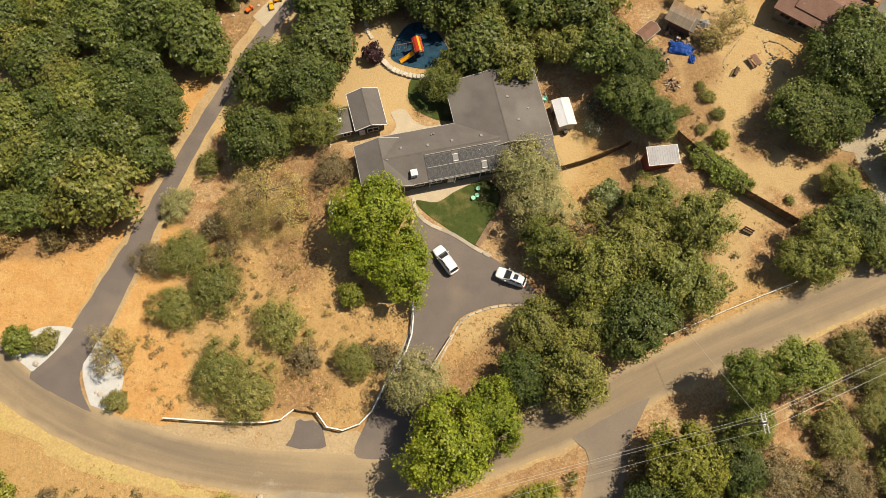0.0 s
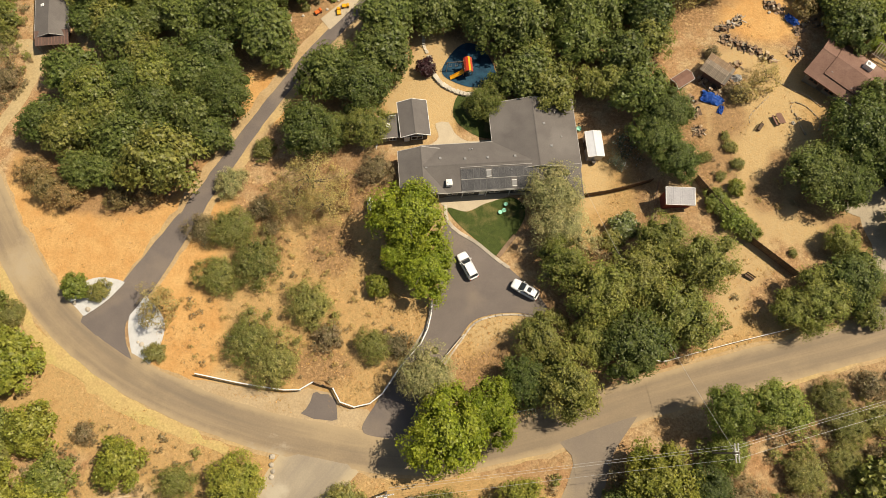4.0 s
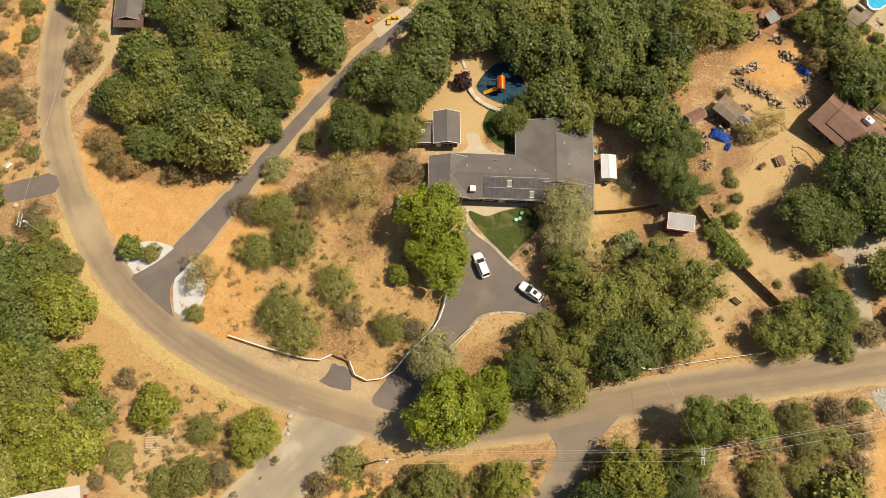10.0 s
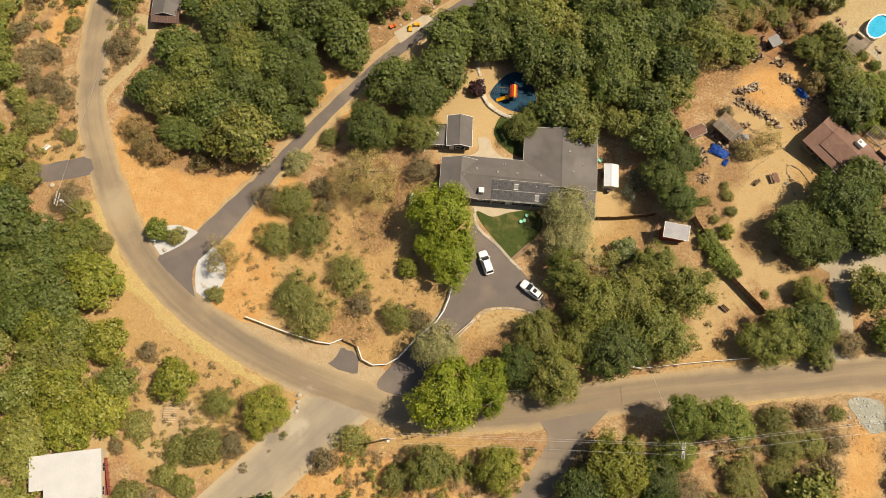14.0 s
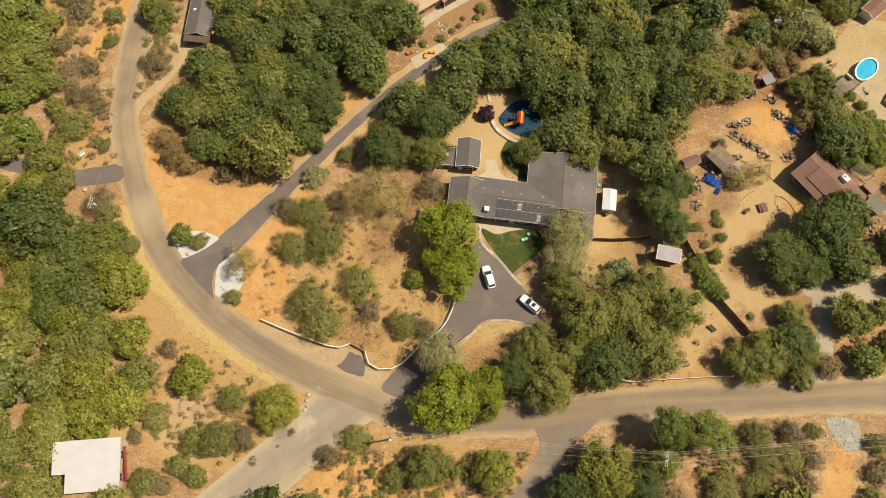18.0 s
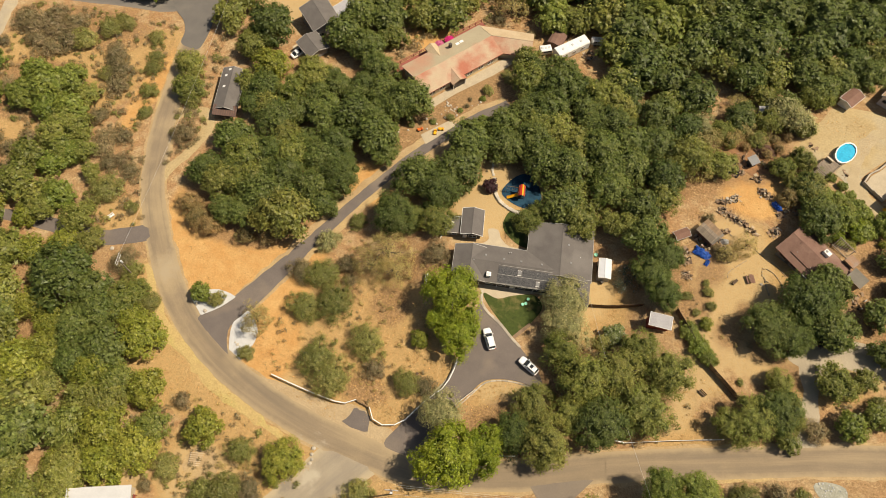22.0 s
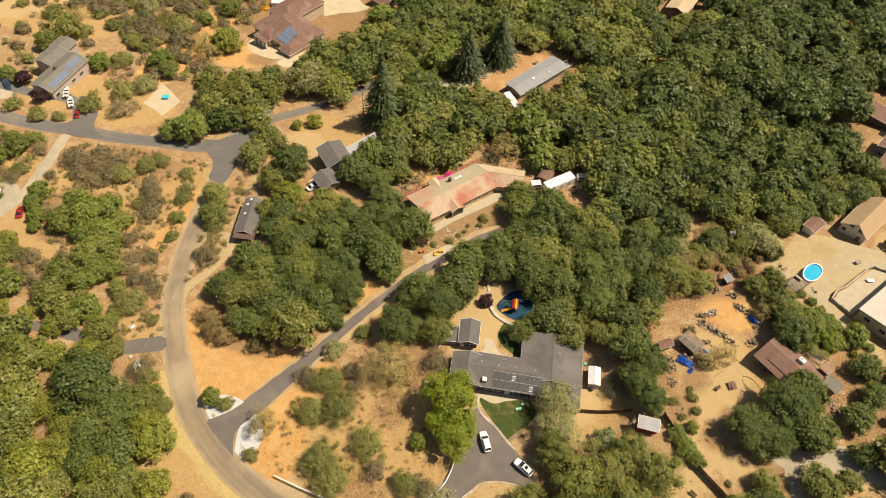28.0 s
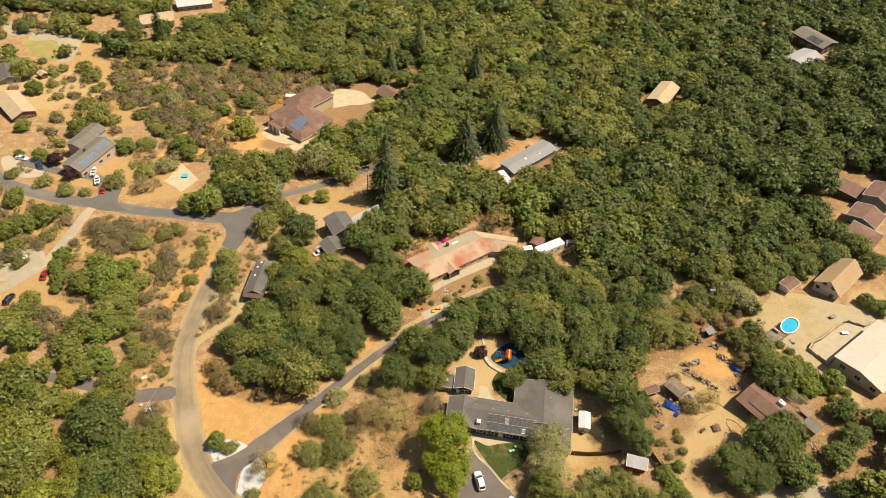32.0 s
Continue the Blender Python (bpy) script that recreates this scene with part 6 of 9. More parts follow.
plant_all("trees round the house",
          bright=[(0.5, 4.9, 6.3), (6.6, 8.4, 4.8), (-8.5, 36.6, 6.3), (-5.0, 29.2, 5.0), (-8.5, 31.5, 4.2)],
                    sage=[(14.2, 43.2, 5.6), (15.6, 37.9, 5.2), (-2.9, 12.5, 5.1)],
          oak=[(27, 20.4, 5.5), (11.9, 13.3, 4.1)],
          olive=[(1.6, 59.3, 3.5), (4.4, 58.3, 2.4), (6.9, 57.3, 2.3), *HOUSE_OLIVES], plum=[(-9.2, 66.5, 1.9)])
plant_all("trees and shrubs of the field",
          shrub=[(-38.4, 25.8, 4), (-32.6, 28.8, 4.7), (-31.2, 16, 4.5), (-26.6, 12.8, 4.6), (-22.6, 22.2, 4.3), (-11.7, 16.9, 3.1), (-38, 34.1, 4.1), (-58.1, 21.5, 2), (-46.5, 12.4, 1.9), (-35.2, 48.8, 2.2)],
          dryb=[(-15.0, 45.6, 3.3), (-33.5, 38.2, 2.6), (-36.2, 35.6, 2.0), (-31.5, 34.8, 1.8), (-19.1, 17.6, 2.6), (-8.1, 17.1, 2.5), (-42.6, 33.6, 3.3)], lime=[(-12.4, 26.4, 2.1)],
          dry=[(-25.5, 42.6, 5.5), (-28.3, 38.7, 4.5), (-22.3, 39, 4.2), (-47.2, 19.8, 3.6)],
          sagebush=[(-39.7, 42.1, 3)], brown=[(-71.6, 38.6, 3.4), (-67.6, 37.2, 3.0), (-75.3, 41.6, 3.0), (-53.4, 39.4, 2.8), (-58.5, 37.6, 2.4)], olive=[(-17.3, 52.3, 3.9), (-22.6, 52, 3.3)],
          oak=[(-27, 51.5, 5.2), (-19.9, 60.6, 5.5), (-25.6, 62.7, 5.4), (-17, 67.2, 5.4), (-17.3, 75.1, 5.7)], bush=[(-61.9, 21.8, 2.4)])
plant_all("trees of the eastern lot",
          oak=[(26.7, 62.6, 4.6), (31.2, 59.2, 4.3), (29.8, 55.0, 4.2), (33.0, 51.0, 3.8), (54.1, 49.7, 5.4), (59.8, 56.8, 6.2), (65.4, 52.5, 4.9), (57.9, 48.7, 4.5), (64, 62.3, 4.6), (57.9, 33.1, 4.6), (61.1, 77, 4.7)],
          flower=[(26.1, 40.1, 2.6)], fleck=[(25.6, 53.0, 3.2), (26.4, 55.6, 2.4), (12.4, 10.0, 2.0)], lime=[(42.8, 47.6, 1.5)], olive=[(53.6, 30, 4.9), (49.7, 27.7, 3.6), (60.7, 28.5, 2.6), (67.6, 42.1, 4.1), (73.1, 44.6, 2.6), (57.8, 39.0, 3.1), (52.6, 90.2, 2.9), (58.7, 85.5, 4.0)], dry=[(44.0, 64.6, 2.2), (47.4, 67.6, 2.9)],
          hedge=[(39.7, 45.1, 2.2), (41.2, 43.6, 2.0), (42.6, 41.9, 2.4), (44.5, 40.4, 2)], shrub=[(24, 37.6, 2.1), (42.1, 55.0, 1.3), (43.2, 52.0, 1.2), (38.1, 52.8, 1.2), (41.4, 56.9, 0.9), (40.6, 49.6, 1.0)], dryb=[(43.6, 64.4, 1.9), (42.2, 65.6, 1.3), (39.4, 72.6, 1.6)])
plant_all("oaks behind the house",
          oak=[(7.6, 64.6, 5.2), (6.7, 74.3, 5.3), (17.1, 71.5, 4.9), (24, 69.4, 4.5), (0.6, 74.5, 5), (-3, 80.6, 5.1), (12.6, 81.8, 5), (20.1, 79.4, 5), (27.9, 78.4, 4.9), (24.5, 87.2, 5), (-8.6, 77.3, 5.1), (-10.9, 82.7, 4.6)],
          olive=[(12.4, 62.4, 4.9), (22.4, 64.6, 3.6), (28.2, 73.4, 4.4), (32.2, 85.9, 5.3), (18.7, 64.4, 3.2)], dry=[(34.6, 84.6, 3.9)])
plant_all("trees near the pool yard",
          oak=[(78.6, 66, 3.4), (74.9, 59.5, 3.6), (76.0, 51.3, 2.8)], olive=[(55.8, 86.5, 3.0), (57.0, 103.4, 2.3), (56.6, 93.6, 3.0), (40.6, 95.0, 1.9)],
          bush=[(60.4, 81.8, 3.2), (65.3, 80.3, 3.2), (70.2, 78.4, 2.9), (74.9, 81.5, 3.1), (57.6, 88.0, 1.6), (60.2, 86.6, 2.3), (62.6, 85.6, 2.2), (65.0, 84.8, 2.4), (67.4, 84.0, 2.2), (69.8, 82.6, 2.4), (72.4, 80.8, 1.8), (63.4, 82.8, 2.2), (67.6, 81.0, 2.2)], sage=[(51.0, 105.4, 4.4), (33.4, 96.8, 3.4)], dry=[(35.4, 91.4, 4.4), (43.4, 99.6, 3.0)], brown=[(47.8, 97.4, 1.8), (50.2, 98.6, 1.5), (44.4, 94.6, 1.3), (54.8, 82.6, 2.6), (49.2, 94.0, 1.5), (51.6, 96.4, 1.6), (42.0, 96.8, 1.6), (48.2, 101.0, 1.7), (45.4, 98.2, 1.4), (53.4, 100.6, 1.4), (50.4, 91.2, 1.2), (42.6, 91.0, 1.1)])
plant_all("trees west of the lane",
          oak=[(-85.6, 14.5, 5.1), (-80.2, 10.2, 4.8), (-82.9, 6.1, 5.1), (-74.7, 3.6, 5.2), (-79.8, -0.8, 4.7)],
          olive=[(-77.4, 14.3, 4.5), (-69.4, -1.4, 4.3), (-73.7, -6.7, 4.6), (-74, -13, 5), (-57.8, -7.8, 4), (-69.9, -20, 4.4), (-75.7, 17.3, 3.2)],
          lime=[(-66.8, -11.2, 5.5), (-58.5, -13.1, 4.9), (-63.3, -17.3, 4.9)], shrub=[(-51.6, -14.2, 3), (-72.3, 16.2, 2.8), (-79.6, 21.7, 2.7)])
plant_all("trees south of the lane",
          tallbush=[(39.4, 12.0, 3.9), (45.4, 13.0, 4.2)], bush=[(40.5, 6.4, 3.2)], olive=[(1.3, -7.1, 4.5)], oak=[(38.1, 0.8, 3.6)],
          dryb=[(61.0, 18.0, 2.6), (65.4, 14.6, 2.2), (64.9, 10.3, 2.4), (62.4, 8.0, 2.6), (76.4, 15.2, 2.4), (-16.9, -11, 2.7), (-54.9, -1.1, 2.1), (-34, -12.6, 2.9)], lime=[(-62.4, -1.3, 4.3), (-68.7, 8.4, 5.2), (-72.8, 11, 3.7), (12.4, -4.2, 4.1), (31.0, 1.5, 5.6), (-29.6, -5.5, 4.6), (-47.5, -4.7, 4.1)],
          shrub=[(-13.1, -6.2, 2.9), (-38.6, -6.4, 3), (-38.5, -14.3, 3.7), (-42.3, -15.7, 3.1), (51.4, 4.2, 3.6), (55.0, 15.6, 3.0), (57.6, 11.8, 3.2), (61.8, 13.2, 2.6), (57.0, 6.8, 3.0), (65.2, 19.4, 1.6), (76.0, 20.6, 2.2), (76.2, 10.4, 2.4), (-4.1, -10.5, 2.8)])
plant_all("brush west of the lane",
          dryb=[(-86, 59.2, 3.6), (-82.4, 23.2, 3.5)], shrub=[(-88, 36.4, 1.5), (-89.2, 69.2, 2.7), (-99.1, 62.1, 2), (-96.6, 38.6, 4.4)], olive=[(-94.2, 78.6, 4.2), (-90.9, 71.5, 4.1), (-92, 98, 5.2), (-91.4, 105.6, 4.9)])
plant_all("garden trees of the northern houses",
          bush=[(-150.1, 133.2, 4.8), (-117.5, 102.2, 5.8), (-123.1, 100.2, 4.2), (-136, 154.9, 4.6)], sagebush=[(-147.4, 119.8, 4.6)], sage=[(-93.2, 136.5, 7)], shrub=[(-209.7, 148.9, 4.3)], dry=[(-199.8, 151.4, 3.8)])


plant_all("trees and scrub west of the lane",
          lime=[(-120.1, 27.8, 2.6), (-128.5, 27.2, 2.5), (-130.4, 24.9, 2.0), (-111.1, 26.4, 3.1), (-97.9, 22.7, 3.9), (-104.8, 19.4, 3.6)], olive=[(-107.5, 29.8, 3.6), (-97.9, 29.5, 4.0), (-92.4, 25.3, 3.3), (-113.7, 18.4, 3.5), (-116.4, 48.6, 4.4), (-102.3, 41.8, 2.5)], bush=[(-105.6, 33.5, 4.1), (-126.0, 60.6, 5.0), (-116.6, 56.4, 4.5), (-130.4, 57.3, 4.1), (-144.6, 59.8, 2.6), (-138.7, 52.9, 2.0), (-109.6, 45.4, 3.4)], dryb=[(-123.4, 46.3, 2.8), (-126.6, 42.2, 2.6), (-133.2, 38.8, 2.4), (-135.2, 36.3, 1.8), (-103.2, 49.2, 3.2), (-102.3, 53.1, 2.6), (-99.9, 45.6, 2.5), (-88.0, 35.6, 1.2)])
plant_all("brush between the lanes",
          shrub=[(-127.0, 78.9, 3.7), (-122.5, 84.6, 3.3), (-120.6, 87.9, 2.8), (-114.9, 70.2, 2.6), (-137.6, 43.0, 3.3), (-158.5, 70.6, 3.0)], bush=[(-112.4, 40.8, 3.6), (-168.6, 72.4, 3.7), (-172.4, 68.9, 3.7)], dryb=[(-137.9, 59.1, 2.8), (-141.4, 78.4, 4.3), (-135.0, 78.8, 4.2), (-146.7, 80.2, 3.7), (-132.5, 83.1, 3.7), (-133.9, 73.7, 3.6), (-114.6, 74.5, 3.2), (-110.1, 67.6, 3.5), (-132.3, 43.3, 3.3), (-93.8, 45.5, 2.5), (-129.3, 36.7, 3.2), (-123.1, 35.9, 3.2), (-158.7, 67.6, 2.9), (-159.0, 79.8, 3.0), (-148.4, 71.8, 2.0), (-165.6, 67.4, 2.8)], lime=[(-142.0, 46.1, 3.3)])
plant_all("trees in the scrub between the lanes",
          bush=[(-131, 63.5, 4.2), (-121.8, 64.5, 4.6), (-131.8, 56.6, 3.8), (-122.6, 55.4, 4.0), (-145.4, 64.2, 3.4), (-140.3, 56.6, 3.0)],
          olive=[(-114.8, 62.0, 3.4), (-116.2, 52.6, 4.2), (-110.6, 51.2, 3.8), (-112.2, 45.4, 3.6), (-107.2, 46.4, 3.2)],
          dryb=[(-145.1, 80.6, 4.0), (-138.2, 80.2, 4.6), (-130.6, 77.0, 4.0), (-139.2, 74.9, 3.6), (-139.4, 84.9, 3.2), (-112.0, 71.8, 3.4), (-116.4, 77.8, 3.0), (-104.6, 52.0, 3.0), (-100.6, 54.0, 2.6), (-97.4, 47.4, 2.4), (-110.0, 57.6, 2.8)],
          shrub=[(-108.5, 85.5, 2.4), (-104.1, 75.9, 2.6), (-105.6, 79.4, 2.2), (-101.2, 68.5, 2.4), (-119.4, 87.7, 2.6)])
plant_all("trees round the north-western houses",
          plum=[(-188.2, 108.1, 3), (-175.9, 101.4, 2.5)], bush=[(-170.1, 124.7, 4.3), (-205.1, 107.4, 1.9), (-195.7, 108.5, 3), (-218, 123.1, 3.2), (-238.7, 151, 3.9)],
          shrub=[(-164.8, 130.9, 4), (-190.2, 141.9, 3.7), (-196.7, 95.8, 2.9), (-182.4, 95.4, 3.3), (-171.1, 94, 3.4), (-164.2, 95.6, 2.4), (-157.9, 103.7, 4.1), (-152.2, 113.8, 4.6), (-226.5, 172.4, 5.7), (-159.1, 157.5, 5.6)],
          olive=[(-194.5, 138, 6), (-195.6, 129.2, 4.5), (-235.1, 177.5, 3.7), (-253.4, 161.3, 5.6), (-100.5, 113.8, 5)], dryb=[(-147.1, 105, 4.4)], dry=[(-143, 150.2, 4.5), (-137.4, 143.7, 4.9)], sage=[(-176, 162.7, 4.8), (-98.5, 135.6, 5.4)], lime=[(-134.5, 151.9, 5.9), (-82.8, 120, 2.8), (-87.7, 117, 2)])
plant_all("trees behind the red-roofed house",
          olive=[(-92.8, 137.6, 7.3), (-103.1, 127.4, 6.4), (-109.4, 120.4, 6.4), (-114.8, 114.3, 6.2), (-82, 136.4, 6.6), (-88.3, 159.8, 7)], oak=[(-80.1, 148.9, 7), (-57.5, 107.5, 5.2), (-59.5, 100, 5.6), (-52, 97, 5.2)])


plant_all("garden of the red-roofed house",
          olive=[(-41.5, 113.4, 5.2), (-32.1, 122.4, 4.8), (-9.1, 97.7, 5.0), (-11.5, 106, 3.4), (-2.6, 122.2, 4.6), (-47, 103, 3.8)], dry=[(-20.1, 123.7, 5.4)], oak=[(-0.9, 96.9, 5.4), (-35.3, 83.2, 5.6)], bush=[(-15.4, 81.1, 3.7), (-38.5, 84.0, 2.2)],
          shrub=[(-14.3, 100.0, 2.1), (-18.1, 94.3, 1.6), (-24.5, 83.5, 1.2), (-33, 78.6, 1.0)], dryb=[(-22.6, 119.7, 2.3), (-21.7, 88.1, 0.8), (-28.2, 81.5, 1.0), (-21.5, 90.5, 0.7), (-31, 80, 0.7), (-12.5, 116.5, 1.6)], hedge=[(-22.8, 86.3, 0.8), (-28.1, 81.0, 0.9), (-18.5, 91.5, 0.9), (-36, 76.4, 0.8)])
plant_all("garden between the pool and the brown house",
          olive=[(65.8, 81.8, 3.3), (39.3, 86.7, 3.8), (60.1, 33.7, 3.2)], oak=[(58.3, 85.8, 3.7), (60.7, 79.6, 4.4), (76.9, 73.2, 3.4), (84, 72, 3.4), (88.7, 131.3, 4.2)],
          bright=[(69.7, 78.6, 2.6), (66.1, 75.6, 1.6)], hedge=[(63.7, 91.9, 1.3), (66.2, 90.1, 1.3), (68.1, 88.2, 1.3), (70.0, 86.2, 1.4), (71.6, 84.3, 1.4), (76.1, 82.7, 1.2), (78.5, 80.2, 1.3), (61.5, 93.4, 1.2)],
          bush=[(73.1, 79.5, 1.5), (71.4, 34.6, 3.0), (76.0, 38.2, 2.6), (85.9, 115.8, 2.4), (89.5, 113.5, 2.8)], lime=[(68.5, 74.9, 1.4), (75.2, 77.2, 1.0)], shrub=[(76.6, 41.0, 2.0), (51.3, 37.5, 0.8), (84, 38, 3.2)], dryb=[(65.8, 32.0, 2.8), (77.5, 17, 2.0)])

plant_all("trees behind the pool yard",
          oak=[(41.7, 114.0, 4.7), (54.5, 120.2, 4.7), (66.0, 127.1, 4.7), (76.4, 130.7, 4.4)], olive=[(47.8, 117.0, 4.7), (60.8, 122.6, 4.1), (71.5, 131.1, 4.7), (57.3, 113.6, 3.2), (46.5, 110.1, 3.4), (38.4, 97.0, 2.8), (50.1, 102.9, 2.2)], sage=[(54.8, 104.3, 3.9)], dry=[(40.8, 106.4, 3.1)])

plant_all("trees behind the shed of the pool yard",
          oak=[(41.9, 101.9, 3.9), (59.5, 116.3, 4.0), (51.3, 108.9, 3.6)], olive=[(48.5, 103.2, 3.6), (55.1, 103.8, 3.0)], dry=[(40.9, 95.8, 2.7)], shrub=[(47.1, 97.6, 2.7)])

plant_all("trees round the white-roofed house",
          olive=[(-69, -24, 4.6), (-76, -28, 4.8), (-67.5, -33, 4.6), (-82, -24, 4.8), (-52, -31, 3.8)], lime=[(-72, -20, 3.6)], shrub=[(-48.2, -25.6, 3.0), (-65.5, -19.5, 2.2), (-39.8, -21.6, 2.4), (-43.4, -20.8, 2.4)], dryb=[(-45, -25, 2.0), (-54, -18.6, 1.6)])

plant_all("trees before the far white roofs",
          oak=[(-226, 226, 5.5), (-214, 232, 5.5), (-206, 246, 6), (-244, 224, 5)], olive=[(-220, 240, 4.8), (-236, 216, 4.6), (-252, 232, 5)])

plant_all("trees above the pool yard",
          oak=[(63, 120, 3.8), (70, 124, 4.2), (76, 134, 4.4), (84, 140, 4.2)], olive=[(59.5, 113.5, 3.0), (66, 121.5, 3.2), (73, 128.5, 3.8), (80, 134.5, 3.6), (87, 141, 3.6)])

plant_all("oaks between the cabin and the red-roofed house",
          oak=[(-37.3, 81.3, 4.9), (-38.6, 70.6, 5.8), (-35.6, 67.6, 3.4), (-46.9, 75.3, 5.1), (-47.4, 66.0, 4.8)], olive=[(-64.2, 78.5, 4.7), (-76.4, 77.7, 3.9), (-63.5, 87.8, 3.4)], lime=[(-73.2, 84.0, 5.1)])


def conifer(x, y, r, h, label):
    """A pointed tree: whorls of drooping boughs round one stem."""
    rg = np.random.RandomState(int(abs(x) * 10))
    t = thing("conifer", x, y, gz(x, y), 0, label, "tree")
    part("trunk", tube(bmesh.new(), (0, 0, -0.8), (0, 0, h * 0.96), 0.35, 0.03, 8), M_BARK, t)
    qs = []
    for lev in np.linspace(0.06, 0.99, 40):
        rad = r * (1 - lev) ** 0.85 + 0.25
        for w in rg.uniform(0, 2 * np.pi, int(9 + 14 * (1 - lev))):
            length = rad * rg.uniform(0.6, 1.12)
            for f in np.linspace(0.2, 1, max(3, int(length * 2.2))):
                p = np.array([math.cos(w) * length * f, math.sin(w) * length * f, h * lev - 0.28 * length * f * f + rg.uniform(-0.15, 0.15)])
                o, s_ = np.array([math.cos(w), math.sin(w), -0.35]), np.array([-math.sin(w), math.cos(w), rg.uniform(-0.4, 0.4)])
                k = rg.uniform(0.28, 0.55)
                qs.append([p - o * k, p - s_ * k * 0.7, p + o * k, p + s_ * k * 0.7 + (0, 0, 0.1)])
    c_ = np.array(qs).reshape(-1, 3)
    part("crown", quad_mesh("crown", c_, np.arange(len(c_)).reshape(-1, 4), [F_CONE]), None, t)
    PLANTED.append((x, y, r))


for x, y, r, h in ((-62.1, 127.9, 8.6, 27), (-36.5, 174, 8.8, 20), (-45.0, 163, 8.6, 19), (-94, 244, 6.0, 24), (-60.5, 226.7, 5.2, 20), (-100.9, 224.8, 4.4, 15), (-225.9, 221.7, 6.0, 18)):
    conifer(x, y, r, h, "tall dark pointed conifer above the oaks")

# woods: regions of the plan, filled with oaks that keep off roads, yards and houses
WOODS = []
WOODS.append(([(-80, 57), (-73, 63), (-62, 67), (-48, 68), (-42, 62), (-42, 54), (-45, 46), (-49, 43.5), (-53, 39.5), (-62, 39), (-70, 39.5), (-75.5, 45), (-78, 52)], 3.4, 5.2, "oak oak olive", 1))
WOODS.append(([(-52, 75), (-42, 64), (-36, 65), (-31, 70), (-33, 84), (-47, 88)], 4.0, 5.6, "oak", 1))
WOODS.append(([(-13, 80), (-8, 73), (-3, 74), (4, 67), (16, 66.5), (20, 64), (24, 70), (29, 74), (34, 80), (33, 92), (32, 104), (33, 112), (29, 112), (14, 122), (2, 119), (-10, 100)], 3.6, 5.2, "oak oak olive", 1))
WOODS.append(([(-96, 25), (-86, 20), (-80, 13), (-72, 5), (-68, 0), (-64, -8), (-55, -11), (-51, -16), (-62, -17), (-75, -22), (-105, -20), (-135, -10), (-140, 15), (-122, 21)], 3.8, 5.6, "olive lime olive oak olive", 1))
WOODS.append(([(-150, 33), (-125, 31), (-112, 31), (-100, 33), (-97, 42), (-104, 46), (-118, 44), (-135, 48)], 3.4, 5.0, "olive lime bush olive", 0.7))
WOODS.append(([(-82, 68), (-80, 80), (-86, 92), (-80, 99), (-72, 88), (-62, 86), (-48, 92), (-40, 88), (-47, 70), (-60, 69), (-74, 66)], 3.6, 5.4, "oak oak olive", 1))
WOODS.append(([(-57, 95), (-45, 99), (-38, 106), (-28, 117), (-20, 119), (-24, 144), (-34, 148), (-52, 140), (-62, 124), (-57, 108)], 4.2, 6.0, "oak olive", 1))
WOODS.append(([(-30, 120), (-10, 118), (10, 122), (36, 114), (48, 116), (62, 125), (80, 138), (79, 176), (105, 190), (118, 384), (20, 352), (-110, 312), (-175, 292), (-150, 245), (-120, 212), (-82, 184), (-92, 158), (-62, 132), (-42, 150), (-10, 184), (-5, 168), (-22, 143)], 4.2, 6.4, "oak olive oak olive bush oak olive olive", 1))
WOODS.append(([(85, 180), (105, 170), (108, 120), (95, 88), (86, 62), (80, 56), (96, 20), (106, 120), (116, 340)], 3.8, 5.6, "oak olive", 0.8))
WOODS.append(([(-340, 246), (-180, 290), (-130, 258), (-121, 225), (-144, 211), (-175, 213), (-207, 203), (-237, 200), (-218, 224), (-250, 234), (-283, 235), (-340, 215)], 3.8, 5.8, "oak olive olive", 1))
WOODS.append(([(-128, 108), (-123, 122), (-109, 140), (-95, 157), (-84, 147), (-86, 135), (-92, 120), (-107, 110)], 3.4, 5.0, "olive oak", 0.9))
WOODS.append(([(40, 2), (52, -2), (63, 6), (66, -20), (22, -28), (23, -8), (28, -3)], 3.2, 4.6, "olive shrub oak dryb", 0.8))
WOODS.append(([(-30, -22), (14, -16), (12, -32), (-40, -36)], 3.0, 4.4, "shrub oak olive", 0.6))
BRUSH = []
BRUSH.append(([(-200, 100), (-186, 98), (-172, 96), (-158, 108), (-150, 130), (-165, 136), (-205, 120)], 0.8, 2.2, "dryb shrub dryb", 0.35))
BRUSH.append(([(-236, 198), (-202, 210), (-158, 214), (-115, 212), (-113, 195), (-141, 185), (-132, 166), (-149, 154), (-130, 141), (-127, 128), (-136, 122), (-157, 135), (-190, 152), (-208, 164)], 1.2, 3.6, "dryb dryb dryb shrub olive", 1.0))
BRUSH.append(([(-150, 88), (-136, 90), (-118, 93), (-106, 92), (-102, 78), (-99, 62), (-96, 50), (-108, 46), (-124, 46), (-140, 54), (-146, 70)], 0.35, 1.1, "dryb dryb shrub dryb shrub", 0.5))
BRUSH.append(([(-200, 86), (-160, 86), (-157, 70), (-158, 50), (-200, 50)], 1.0, 3.4, "dryb shrub olive dryb", 0.55))
BRUSH.append(([(-150, 108), (-128, 106), (-126, 114), (-150, 130), (-170, 128)], 1.2, 2.6, "dryb shrub", 0.25))
BRUSH.append(([(-259, 178), (-215, 171), (-174, 132), (-207, 122), (-245, 140), (-280, 190)], 0.9, 3.0, "dryb shrub dryb", 0.16))
